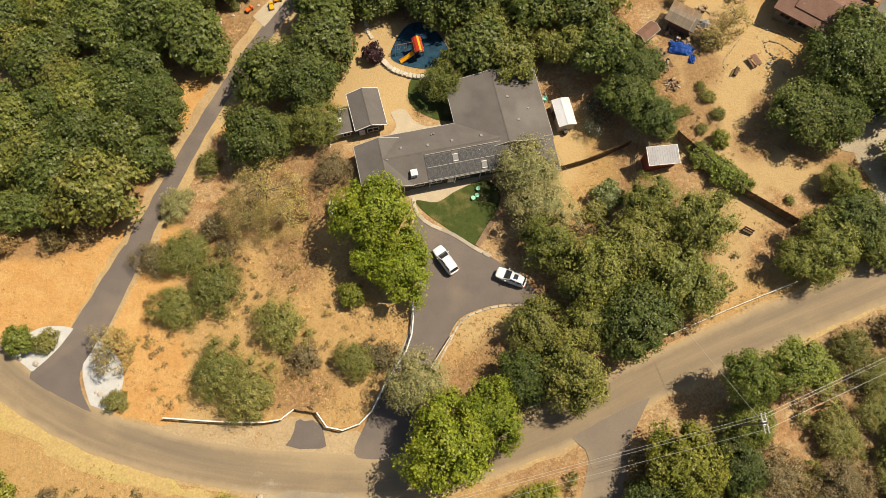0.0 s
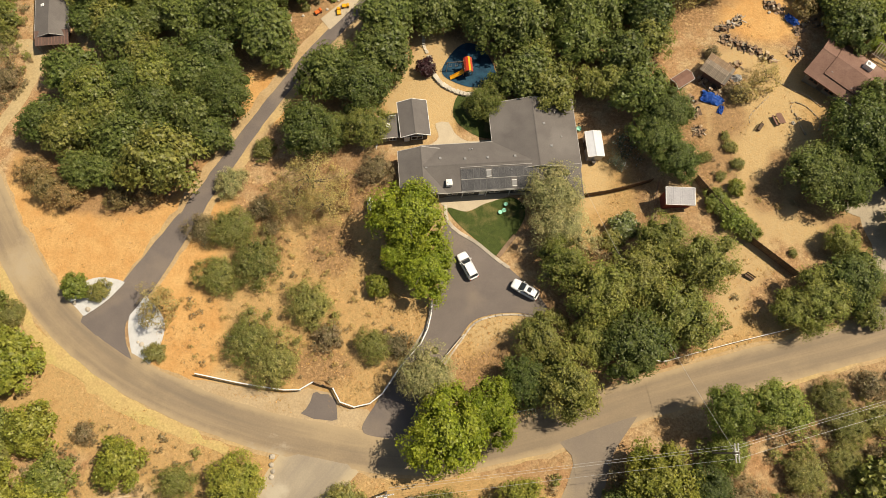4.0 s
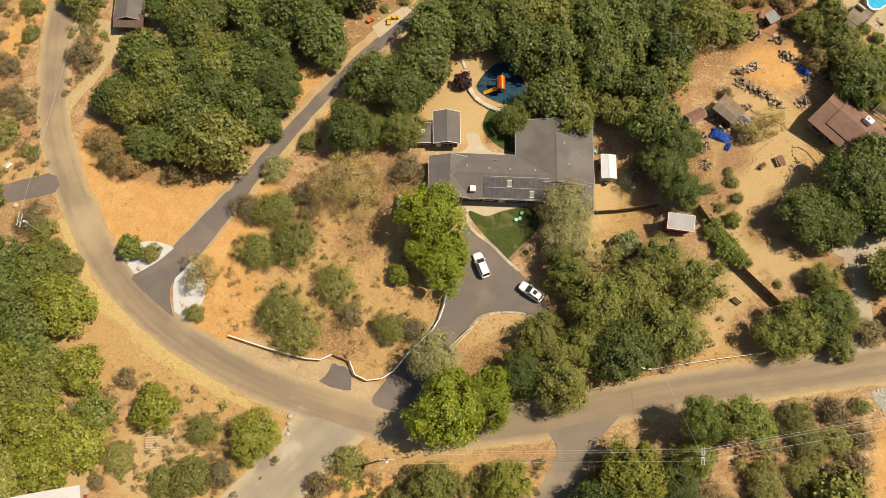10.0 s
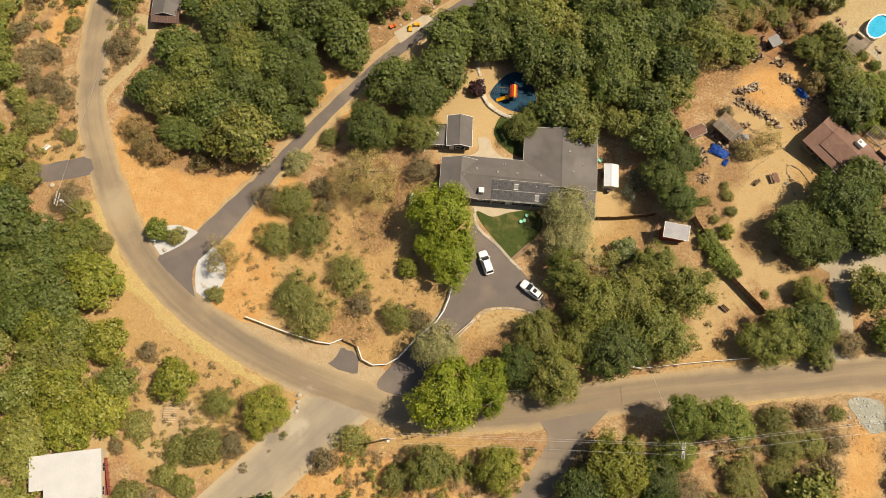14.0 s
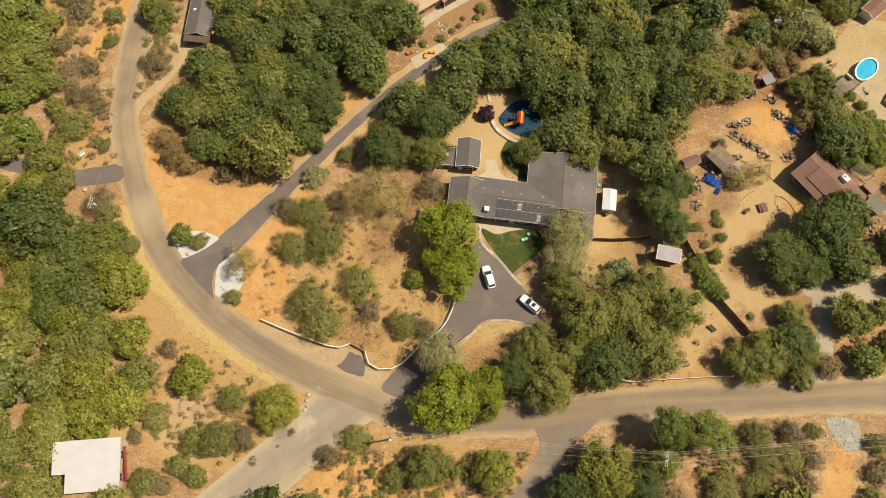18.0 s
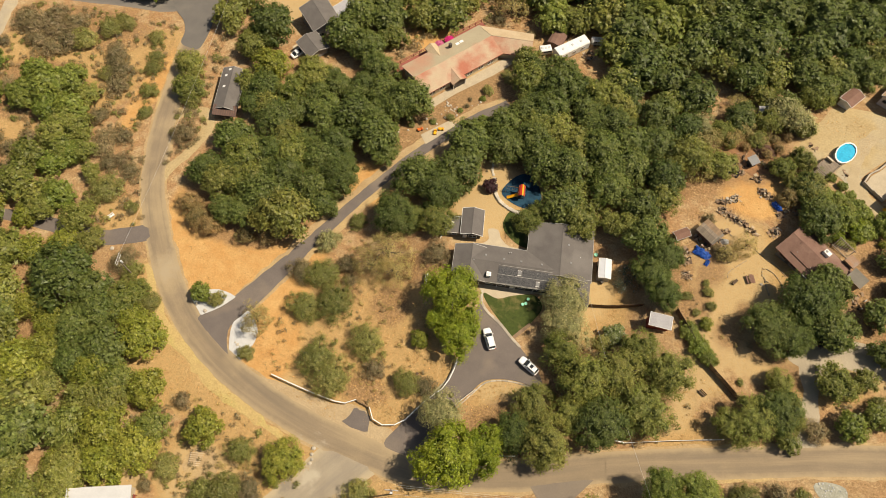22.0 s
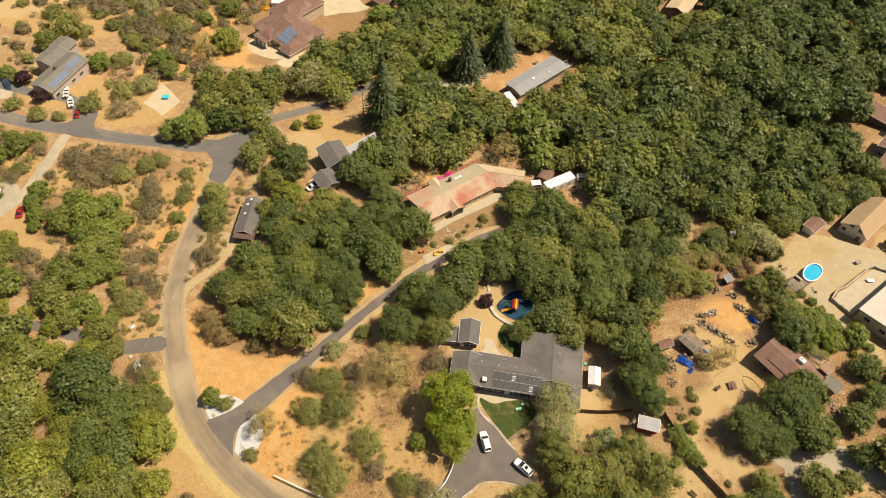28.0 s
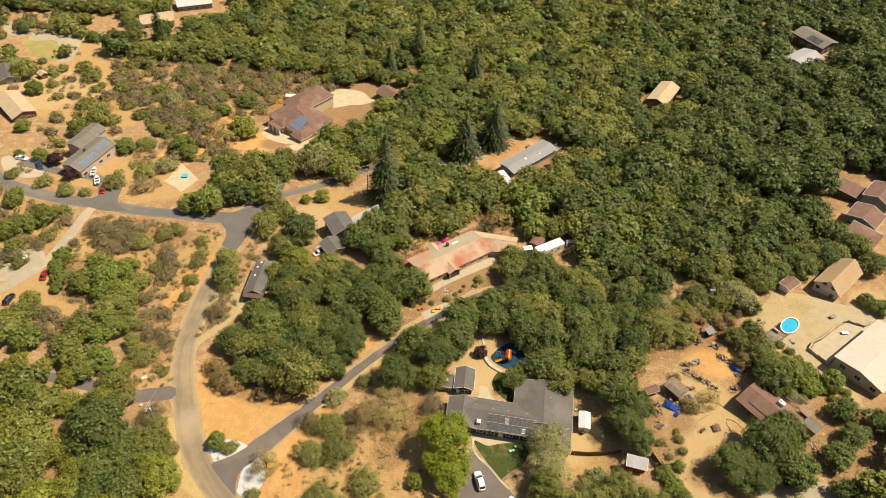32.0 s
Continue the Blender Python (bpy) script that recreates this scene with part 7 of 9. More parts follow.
BRUSH.append(([(-345, 150), (-275, 150), (-258, 176), (-240, 200), (-285, 236), (-345, 215)], 1.2, 4.2, "olive shrub dryb oak", 0.22))
BRUSH.append(([(-12, -8), (8, -3.5), (28, 4), (60, 17), (66, 18), (67, -20), (20, -28), (-20, -22)], 0.5, 1.7, "dryb shrub dryb dryb olive", 1.5))
BRUSH.append(([(-52, 2), (-22, -5), (-30, -18), (-58, -20), (-68, -4)], 0.35, 1.0, "dryb dryb dryb shrub", 0.12))
BRUSH.append(([(-100, 30), (-90, 26), (-82, 34), (-92, 54), (-98, 48)], 0.5, 1.4, "dryb dryb dryb shrub", 0.5))
BRUSH.append(([(18, 42), (30, 38), (38, 34), (60, 40), (64, 30), (48, 25), (30, 17), (18, 25)], 0.4, 1.3, "dryb shrub dryb olive", 0.22))
BRUSH.append(([(36, 88), (46, 98), (60, 96), (58, 84), (50, 76), (44, 74)], 0.4, 1.4, "dryb shrub dryb olive", 0.7))
BRUSH.append(([(-50, 96), (-36, 100), (-24, 114), (-12, 128), (-30, 128), (-48, 116)], 0.5, 1.6, "dryb shrub dryb", 0.8))
BRUSH.append(([(70, 24), (100, 30), (100, 90), (82, 60), (70, 52)], 0.5, 1.6, "dryb shrub dryb olive", 0.3))
BRUSH.append(([(-98, 66), (-88, 48), (-82, 58), (-86, 84), (-92, 92)], 0.5, 1.3, "dryb shrub dryb", 0.6))
BRUSH.append(([(-44, 12), (-20, 10), (-8, 14), (-9, 30), (-14, 44), (-30, 48), (-38, 42), (-44, 28)], 0.25, 0.7, "dry dryb dry", 0.22))
BRUSH.append(([(37, 46), (50, 44), (58, 50), (56, 64), (48, 74), (38, 64)], 0.2, 0.55, "dryb dry dryb", 0.35))
BRUSH.append(([(-46, 2), (-28, -3), (-32, -16), (-56, -18), (-66, -2)], 0.25, 0.7, "dryb dry dryb", 0.4))
LINES = list(ROAD_LINES.values())


def clear(x, y, r, gap):
    if any((x - a) ** 2 + (y - b) ** 2 < (c + r * 0.6) ** 2 for a, b, c in KEEP_OUT):
        return False
    if any(near_line(x, y, ln_, r * 0.55 + 2.2) for ln_ in LINES):
        return False
    return not any((x - a) ** 2 + (y - b) ** 2 < (gap * (c + r)) ** 2 for a, b, c in PLANTED if abs(x - a) < 14 and abs(y - b) < 14)


def fill(poly, r0, r1, kinds, dense, rg):
    xs, ys = [p[0] for p in poly], [p[1] for p in poly]
    area = (max(xs) - min(xs)) * (max(ys) - min(ys))
    out = []
    for _ in range(int(area * dense / (r0 + r1) * 0.9)):
        x, y = rg.uniform(min(xs), max(xs)), rg.uniform(min(ys), max(ys))
        if not inside(x, y, poly):
            continue
        r = rg.uniform(r0, r1)
        if rg.random() < 0.18:
            r *= 1.35
        if clear(x, y, r, 0.5 if y < 120 else 0.6):
            PLANTED.append((x, y, r))
            out.append((rg.choice(kinds.split()), x, y, r))
    return out


wood_rng = random.Random(5)
grown = []
for poly, r0, r1, kinds, dense in WOODS + BRUSH:
    grown += fill(poly, r0, r1, kinds, dense, wood_rng)
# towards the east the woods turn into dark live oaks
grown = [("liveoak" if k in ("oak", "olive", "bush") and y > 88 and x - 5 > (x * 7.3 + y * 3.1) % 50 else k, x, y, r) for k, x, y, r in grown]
near = [g for g in grown if g[3] > 2.2 and -100 < g[1] < 60 and -12 < g[2] < 104][:210]
taken = set(id(g) for g in near)
for k, x, y, r in near:
    PLANTED.append((x, y, r))
    plant(k, x, y, r, "oaks of the near woods" if KINDS[k]["cat"] == "tree" else "brush near the lane")
# the rest are woods that nobody could count: joined leaf masses, with their stems
rest = [g for g in grown if id(g) not in taken]
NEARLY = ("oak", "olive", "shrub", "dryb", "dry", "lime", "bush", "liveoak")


def sprays(seed, k, lobes, detail, skip, size, many, swell=1.2):
    kd = dict(KINDS[k], lobes=lobes, leaf=KINDS[k]["leaf"] * size, core=KINDS[k]["core"] and max(KINDS[k]["core"], 0.6) * (swell > 0))
    return [crown_arrays(seed + v, kd, detail, skip, 5, swell) for v in range(many)]


TINY = {k: sprays(9500, k, 16, 0.055, 6, 0.75, 6, 0.0) for k in NEARLY}
LIGHT = {k: sprays(9000 + 10 * i, k, 44, 0.19, 3, 0.8, 8) for i, k in enumerate(NEARLY)}
FAR = {k: sprays(9700 + 10 * i, k, 26, 0.085, 4, 0.8, 6) for i, k in enumerate(NEARLY)}
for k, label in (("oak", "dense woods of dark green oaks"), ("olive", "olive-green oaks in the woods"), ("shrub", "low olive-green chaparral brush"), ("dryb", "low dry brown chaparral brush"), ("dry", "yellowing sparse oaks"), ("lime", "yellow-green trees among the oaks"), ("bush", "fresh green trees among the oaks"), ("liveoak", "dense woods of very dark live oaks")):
    cs, qs, ts, ins, base = [], [], [], [], 0
    bm = bmesh.new()
    for g in rest:
        if g[0] != k:
            continue
        x, y, r = g[1:]
        c_, q_, in_ = wood_rng.choice(TINY[k] if r < 2.3 else LIGHT[k] if y < 255 and x > -190 else FAR[k])
        s, w = r / 5.0, wood_rng.uniform(0, 6.283)
        e = 1.17 if r > 2.3 else 1.0
        rot = np.array([[e * math.cos(w), -e * math.sin(w), 0], [e * math.sin(w), e * math.cos(w), 0], [0, 0, wood_rng.uniform(0.9, 1.15)]])
        hgt = KINDS[k]["zc"] * wood_rng.uniform(0.9, 1.25)
        cs.append((c_ @ rot.T + (0, 0, hgt)) * s + (x, y, gz(x, y)))
        qs.append(q_ + base)
        ins.append(in_)
        ts.append(np.full(len(c_), wood_rng.random()))
        base += len(c_)
        r > 1.2 and tube(bm, (x, y, gz(x, y) - 0.8), (x, y, gz(x, y) + (hgt + 1.5) * s), 0.28 * s + 0.05, 0.1, 5)
    if cs:
        wd = new("woods", quad_mesh("woods", np.vstack(cs), np.vstack(qs), [KINDS[k]["mat"], INNER[KINDS[k]["mat"].name]], np.concatenate(ts), np.concatenate(ins)))
        tagged(wd, label, "woods", kind="stuff")
        st = part("stems", bm, M_BARK, wd)
        tagged(st, kind="stuff")


# dry weeds and grass tufts: thin blades, past counting
tuft_rng = np.random.RandomState(3)
tq, tt = [], []
paved = np.vstack(LINES)
for cx, cy, rx, ry, num in ((-24, 24, 26, 19, 5200), (47, 62, 14, 18, 500), (42, 28, 18, 10, 1100), (-50, -8, 26, 12, 1900), (0, -10, 40, 7, 1700), (-98, 62, 14, 30, 1700), (60, 12, 16, 8, 700), (-60, 30, 14, 10, 500), (22, 44, 8, 12, 500), (8, 18, 8, 6, 600), (-125, 75, 30, 24, 6500), (66, 106, 7, 7, 500), (62, 100, 3, 5, 160)):
    a, r = tuft_rng.uniform(0, 6.283, num), np.sqrt(tuft_rng.rand(num))
    for x, y in zip(cx + rx * r * np.cos(a), cy + ry * r * np.sin(a)):
        if noise.noise((x * 0.12, y * 0.12, 3.0)) < -0.12 or ((paved - (x, y)) ** 2).sum(1).min() < 12 or inside(x, y, HD) or (abs(x - 3) < 17 and abs(y - 49.5) < 9):
            continue
        z, h = gz(x, y) + 0.02, tuft_rng.uniform(0.12, 0.38)
        for k in range(4):
            v = tuft_rng.uniform(0, 6.283)
            o, p_ = np.array([math.cos(v), math.sin(v), 0.45]) * h, np.array([-math.sin(v), math.cos(v), 0]) * h * 0.4
            tq += [(x, y, z) - p_ * 0.5, (x, y, z) + p_ * 0.5, (x, y, z) + o]
tq = np.array(tq)
tagged(new("dry_weeds", quad_mesh("dry_weeds", tq, np.arange(len(tq)).reshape(-1, 3), [F_STRAW])), "dry straw-coloured weeds and grass tufts", "dry grass", kind="stuff")

# ---------------------------------------------------------------- fences and kerbs
def at_ground(x, y, rz=0, lift=0.0):
    return pose(x, y, gz(x, y) + lift, 0, 0, rz)


def rail_fence(pts, label, mat, height=1.1, rails=(0.45, 1.02), gap=2.3, post=0.13, rail=(0.06, 0.15), smooth=True, top=False, name="fence"):
    """Posts along a line with rails between them; every post and rail is a part."""
    line = spline(pts, 0.5) if smooth else np.array(pts, float)
    seg = np.r_[0, np.cumsum(np.linalg.norm(np.diff(line, axis=0), axis=1))]
    n = max(1, round(seg[-1] / gap))
    ps = [(np.interp(s, seg, line[:, 0]), np.interp(s, seg, line[:, 1])) for s in np.linspace(0, seg[-1], n + 1)]
    t = thing(name, ps[0][0], ps[0][1], gz(*ps[0]), 0, label, "fence")
    inv = t.matrix_basis.inverted()
    pm = mesh_of("post", boxed(-post / 2, -post / 2, -0.6, post / 2, post / 2, height + 0.06, 0.015), mat)
    for x, y in ps:
        part("post", pm, None, t, m=inv @ at_ground(x, y))
    for (x0, y0), (x1, y1) in zip(ps, ps[1:]):
        p, q = Vector((x0, y0, gz(x0, y0))), Vector((x1, y1, gz(x1, y1)))
        d_ = q - p
        m = Matrix.Translation(p) @ d_.to_track_quat("X", "Z").to_matrix().to_4x4()
        for r in rails:
            part("rail", boxed(0, -rail[0] / 2, r - rail[1] / 2, d_.length, rail[0] / 2, r + rail[1] / 2), mat, t, m=inv @ m)
        if top:
            part("cap_rail", boxed(0, -0.085, height, d_.length, 0.085, height + 0.05), mat, t, m=inv @ m)
    return t


def board_fence(pts, label, mat, height=1.8, gap=0.3):
    line = np.array(pts, float)
    seg = np.r_[0, np.cumsum(np.linalg.norm(np.diff(line, axis=0), axis=1))]
    t = thing("fence", line[0][0], line[0][1], gz(*line[0]), 0, label, "fence")
    inv = t.matrix_basis.inverted()
    bmh = mesh_of("board", boxed(0.005, -0.015, -0.4, gap - 0.012, 0.015, height), mat)
    pm = mesh_of("post", boxed(-0.05, 0.02, -0.5, 0.05, 0.12, height + 0.08), mat)
    n = int(seg[-1] / gap)
    for i in range(n):
        s = i * gap
        x, y = np.interp(s, seg, line[:, 0]), np.interp(s, seg, line[:, 1])
        x2, y2 = np.interp(s + gap, seg, line[:, 0]), np.interp(s + gap, seg, line[:, 1])
        w = math.degrees(math.atan2(y2 - y, x2 - x))
        part("board", bmh, None, t, m=inv @ at_ground(x, y, w, 0.04 * math.sin(i * 2.3)))
        if i % 8 == 0:
            part("post", pm, None, t, m=inv @ at_ground(x, y, w))
    for a, b in zip(line, line[1:]):
        p, q = Vector((*a, gz(*a))), Vector((*b, gz(*b)))
        m = Matrix.Translation(p) @ (q - p).to_track_quat("X", "Z").to_matrix().to_4x4()
        for r in (0.3, height - 0.25):
            part("rail", boxed(0, 0.02, r - 0.05, (q - p).length, 0.07, r + 0.05), mat, t, m=inv @ m)


W_RAIL = dict(rails=(0.4, 0.8), top=True, height=1.05, gap=2.4)
rail_fence([(-39.1, 9.8), (-30.9, 9), (-24.3, 8.7), (-22.2, 9), (-20.3, 10.4)], "white-topped timber rail fence along the lane", M_WHITE, **W_RAIL)
rail_fence([(-20.3, 10.4), (-17.2, 9.8)], "weathered brown rail gate section of the fence", M_WOOD, rails=(0.35, 0.65, 0.95), gap=1.6, smooth=False)
rail_fence([(-17.1, 9.7), (-16.4, 8.6), (-14.8, 7.2), (-11.8, 7.7), (-9.6, 9.4), (-7.2, 14), (-4.2, 18.4), (-3.4, 22.5), (-3.5, 25)], "white-topped timber rail fence curving up the driveway", M_WHITE, **W_RAIL)
rail_fence([(1.9, 19.8), (-0.9, 15.6), (-3.3, 10.8)], "low white rail fence beside the driveway", M_WHITE, height=0.8, rails=(0.4, 0.74), gap=2.2)
rail_fence([(10.4, 8.8), (13.2, 9.7)], "short white rail fence under the trees", M_WHITE, height=0.9, smooth=False)
rail_fence([(32.4, 18.7), (41, 22), (50, 25.2)], "long thin white pipe fence along the lane", M_WHITE, height=0.95, rails=(0.45, 0.9), gap=2.6, post=0.08, rail=(0.08, 0.08))
rail_fence([(24.5, 22.5), (27.8, 19.9), (29.5, 18.6), (32.4, 18.7)], "white rail fence curving under the oaks", M_WHITE, **W_RAIL)
rail_fence([(13.1, 22.5), (17.3, 20.6), (20.5, 18.5)], "weathered brown rail fence", M_WOOD, smooth=False)
rail_fence([(31.1, 48.2), (30.6, 43.5), (30.6, 38.8), (27, 36), (23.7, 35.1)], "old wooden rail fence beside the shed", M_WOOD, height=1.2, rails=(0.3, 0.7, 1.1), smooth=False)
rail_fence([(-106.3, 105.3), (-104, 107.1)], "white rail gate across a drive", M_WHITE, height=1.3, rails=(0.3, 0.6, 0.9, 1.2), gap=2.9, smooth=False, name="gate")
board_fence([(19.6, 45.3), (23.5, 46.4), (30.4, 48.5)], "brown board fence between house and shed", M_WOOD_DARK, 1.7)
board_fence([(36.6, 48.8), (44.8, 38.9), (51.6, 33.7)], "tall dark brown board fence between two lots", M_WOOD_DARK, 1.9)


def kerb(pts, w, h, mat, label, step=0.9):
    """An edging of short blocks laid end to end."""
    line = spline(pts, step)
    t = thing("kerb", line[0][0], line[0][1], gz(*line[0]), 0, label, "kerb", kind="structure")
    inv = t.matrix_basis.inverted()
    bmk = {}
    for a, b in zip(line, line[1:]):
        L_ = float(np.linalg.norm(b - a))
        k = round(L_, 1)
        if k not in bmk:
            bmk[k] = mesh_of("kerb_stone", boxed(-k / 2 - 0.02, -w / 2, -0.3, k / 2 - 0.01, w / 2, h, 0.02), mat)
        x, y = (a + b) / 2
        part("kerb_stone", bmk[k], None, t, m=inv @ at_ground(x, y, math.degrees(math.atan2(b[1] - a[1], b[0] - a[0]))))


kerb([(-3.1, 41), (-2.5, 38.4), (-0.4, 36.6), (2.6, 35.2), (5.9, 32.9), (8.3, 31.4)], 0.55, 0.16, M_STONE, "pale stone edging round the front lawn", 1.2)
kerb([(14.4, 23.6), (10.1, 23.9), (6.6, 23.4), (3.6, 22.0), (1.8, 19.2), (-1.1, 14)], 0.28, 0.13, M_STONE, "pale concrete kerb of the parking court")
kerb([(-3.45, 24.8), (-4.0, 20.4), (-7.0, 14.4), (-9.0, 10.5)], 0.5, 0.1, M_STONE, "pale concrete kerb along the driveway")
kerb([(6.3, 33.2), (7.4, 35), (8.8, 37.2)], 0.7, 0.22, M_WOOD, "row of old sleepers beside the lawn", 1.6)

# ---------------------------------------------------------------- cars
def car_shell(stations, mat_name, mat, seg=7):
    """A closed skin over stations of (x, half width, lower z, upper z)."""
    bm = bmesh.new()
    rings = []
    for x, w, z0, z1 in stations:
        ring = []
        for i in range(2 * seg):
            a = 2 * math.pi * (i + 0.5) / (2 * seg)
            cx, cz = math.cos(a), math.sin(a)
            px = math.copysign(abs(cx) ** 0.45, cx) * w
            pz = (z0 + z1) / 2 + math.copysign(abs(cz) ** 0.5, cz) * (z1 - z0) / 2
            ring.append(bm.verts.new((x, px, pz)))
        rings.append(ring)
    k = 2 * seg
    for r0, r1 in zip(rings, rings[1:]):
        for i in range(k):
            bm.faces.new((r0[i], r0[(i + 1) % k], r1[(i + 1) % k], r1[i]))
    bm.faces.new(rings[0]), bm.faces.new(rings[-1][::-1])
    bmesh.ops.recalc_face_normals(bm, faces=bm.faces)
    for f in bm.faces:
        f.smooth = True
    return bm


def car(x, y, rz, paint, label, form="sedan", length=4.75, width=1.85, sunroof=False, name="car"):
    t = thing(name, x, y, gz(x, y) + 0.08, rz, label, "car")
    L_, w = length / 2, width / 2
    hood = 0.98 if form == "suv" else 0.86
    top = 1.66 if form == "suv" else 1.44
    body = part("body", car_shell([(-L_, w * 0.72, 0.42, hood * 0.86), (-L_ + 0.1, w * 0.86, 0.3, hood), (-L_ + 0.5, w * 0.97, 0.22, hood + 0.02), (0, w, 0.2, hood + 0.02), (L_ - 0.9, w * 0.98, 0.22, hood - 0.04), (L_ - 0.3, w * 0.9, 0.26, hood - 0.16), (L_ - 0.05, w * 0.74, 0.36, hood - 0.28), (L_, w * 0.6, 0.42, hood - 0.38)], "", paint), paint, t)
    a0, a1 = (-L_ + 0.18, L_ - 1.25) if form == "suv" else (-L_ + 0.62, L_ - 1.2)
    r0, r1 = (a0 + 0.4, a1 - 0.95) if form == "suv" else (a0 + 0.85, a1 - 1.0)
    part("windows", car_shell([(a0, w * 0.84, hood - 0.15, hood + 0.03), (r0, w * 0.76, hood - 0.1, top - 0.04), ((r0 + r1) / 2, w * 0.79, hood - 0.1, top - 0.02), (r1, w * 0.76, hood - 0.1, top - 0.05), (a1, w * 0.86, hood - 0.15, hood + 0.02)], "", M_GLASS), M_GLASS, t, "dark tinted window band").name = "glazing"
    roof = part("roof_panel", car_shell([(r0 - 0.12, w * 0.66, top - 0.1, top - 0.05), (r0 + 0.15, w * 0.72, top - 0.12, top + 0.01), ((r0 + r1) / 2, w * 0.75, top - 0.12, top + 0.03), (r1 - 0.1, w * 0.72, top - 0.12, top), (r1 + 0.1, w * 0.66, top - 0.12, top - 0.05)], "", paint), paint, t)
    if sunroof:
        part("sunroof", boxed(r1 - 1.0, -0.38, top - 0.02, r1 - 0.35, 0.38, top + 0.04, 0.02), M_GLASS, roof, "dark glass sunroof")
    if form == "suv":
        for s in (-1, 1):
            part("roof_rail", tube(bmesh.new(), (r0, s * w * 0.66, top + 0.05), (r1, s * w * 0.66, top + 0.05), 0.025, seg=6), M_ALU, roof)
    for s in (-1, 1):
        for px, pz, q0, q1 in ((r1, top - 0.06, a1, hood + 0.02), (r0, top - 0.06, a0, hood + 0.02)):
            part("pillar", tube(bmesh.new(), (px, s * w * 0.72, pz), (q0, s * w * 0.83, q1), 0.05, seg=6), paint, t)
        part("pillar", tube(bmesh.new(), ((r0 + r1) / 2, s * w * 0.76, top - 0.08), ((r0 + r1) / 2, s * w * 0.86, hood), 0.05, seg=6), paint, t)
        part("mirror", boxed(a1 - 0.45, s * (w + 0.04) - 0.1, hood + 0.02, a1 - 0.28, s * (w + 0.04) + 0.1, hood + 0.17, 0.03), paint, t)
        part("headlight", boxed(L_ - 0.5, s * w * 0.68 - 0.16, hood - 0.32, L_ - 0.12, s * w * 0.68 + 0.16, hood - 0.2, 0.03), M_ALU, t, "clear headlight")
        part("tail_light", boxed(-L_ - 0.01, s * w * 0.66 - 0.15, hood - 0.3, -L_ + 0.14, s * w * 0.66 + 0.15, hood - 0.12, 0.03), M_RED, t, "red tail light")
        for wx in (-L_ + 0.85, L_ - 0.9):
            wh = part("wheel", tube(bmesh.new(), (0, -0.11, 0), (0, 0.11, 0), 0.33, seg=14), M_TYRE, t, m=pose(wx, s * (w - 0.12), 0.25))
            part("rim", tube(bmesh.new(), (0, -0.12, 0), (0, 0.12, 0), 0.2, seg=10), M_ALU, wh)
    return t


car(1.5, 31, 123.5, M_CAR_WHITE, "white sport utility car parked on dark asphalt", "suv", name="suv")
car(10.8, 27.9, 156, M_CAR_WHITE, "white hatchback with a dark glass sunroof", "suv", 4.55, 1.8, sunroof=True)
car(-202.4, 105.8, 8, M_CAR_WHITE, "white sedan on a pale drive", "sedan")
car(-192.5, 104.2, -40, M_CAR_BLUE, "dark blue pickup in the shade of a tree", "suv", 5.3, name="pickup")
car(-159.8, 99.3, 118, M_CAR_RED, "red car on the grey driveway", "sedan", 4.3)
car(-158.2, 60.1, 120, M_CAR_WHITE, "white car on a dirt track", "sedan", 4.4)
car(-146.8, 56.5, 115, M_CAR_RED, "dark red car beside a gravel yard", "sedan", 4.4)
car(-69.8, 92.3, 60, M_CAR_WHITE, "white car on a pale apron beside a house", "sedan", 4.4)
car(-149.4, 44.8, 100, M_CAR_DARK, "dark car beside a track", "suv", 4.6)
car(66.4, 50.8, 20, M_CAR_DARK, "dark car at the edge of the oaks", "sedan", 4.4)
car(-172.5, 52, 70, M_CAR_DARK, "dark car on a pale dirt yard", "sedan", 4.4)


def trailer(x, y, rz, length, width, height, label, name="caravan"):
    t = thing(name, x, y, gz(x, y), rz, label, "trailer")
    bm = extrude([(-width / 2, 0.5), (width / 2, 0.5), (width / 2, height - 0.25), (width / 2 - 0.3, height), (-width / 2 + 0.3, height), (-width / 2, height - 0.25)], -length / 2, length / 2)
    bmesh.ops.bevel(bm, geom=bm.edges[:], offset=0.08, segments=2, affect="EDGES")
    part("body", bm, M_WHITE, t)
    for u in (-length * 0.3, 0, length * 0.28):
        window(t, u, -width / 2 - 0.01, 1.7, 0.9, 0.6, "s", M_ALU)
        part("roof_hatch", boxed(u - 0.3, -0.3, height - 0.02, u + 0.3, 0.3, height + 0.12, 0.03), M_METAL, t)
    for u in (-0.9, 0.1):
        for s in (-1, 1):
            part("wheel", tube(bmesh.new(), (u, s * (width / 2 - 0.25), 0.35), (u, s * (width / 2 - 0.02), 0.35), 0.36, seg=12), M_TYRE, t)
    part("tow_bar", tube(bmesh.new(), (length / 2, 0, 0.5), (length / 2 + 1.2, 0, 0.45), 0.06), M_WALL_DARK, t)


trailer(-1.6, 113.7, 49, 9.6, 3.0, 3.0, "long white travel trailer beside the red-roofed house")
trailer(-7.8, 111.6, 30, 3.0, 2.2, 2.0, "small white utility trailer", "utility_trailer")
trailer(4.6, 118.8, 20, 3.6, 2.0, 1.8, "low white trailer with odds and ends", "utility_trailer")
trailer(-131.6, 187.8, 20, 6.5, 2.4, 2.7, "white motor home behind the brown-roofed house", "camper")
trailer(-24.9, 149.4, -44, 8.0, 2.6, 2.8, "white camper parked by a grey house", "camper")


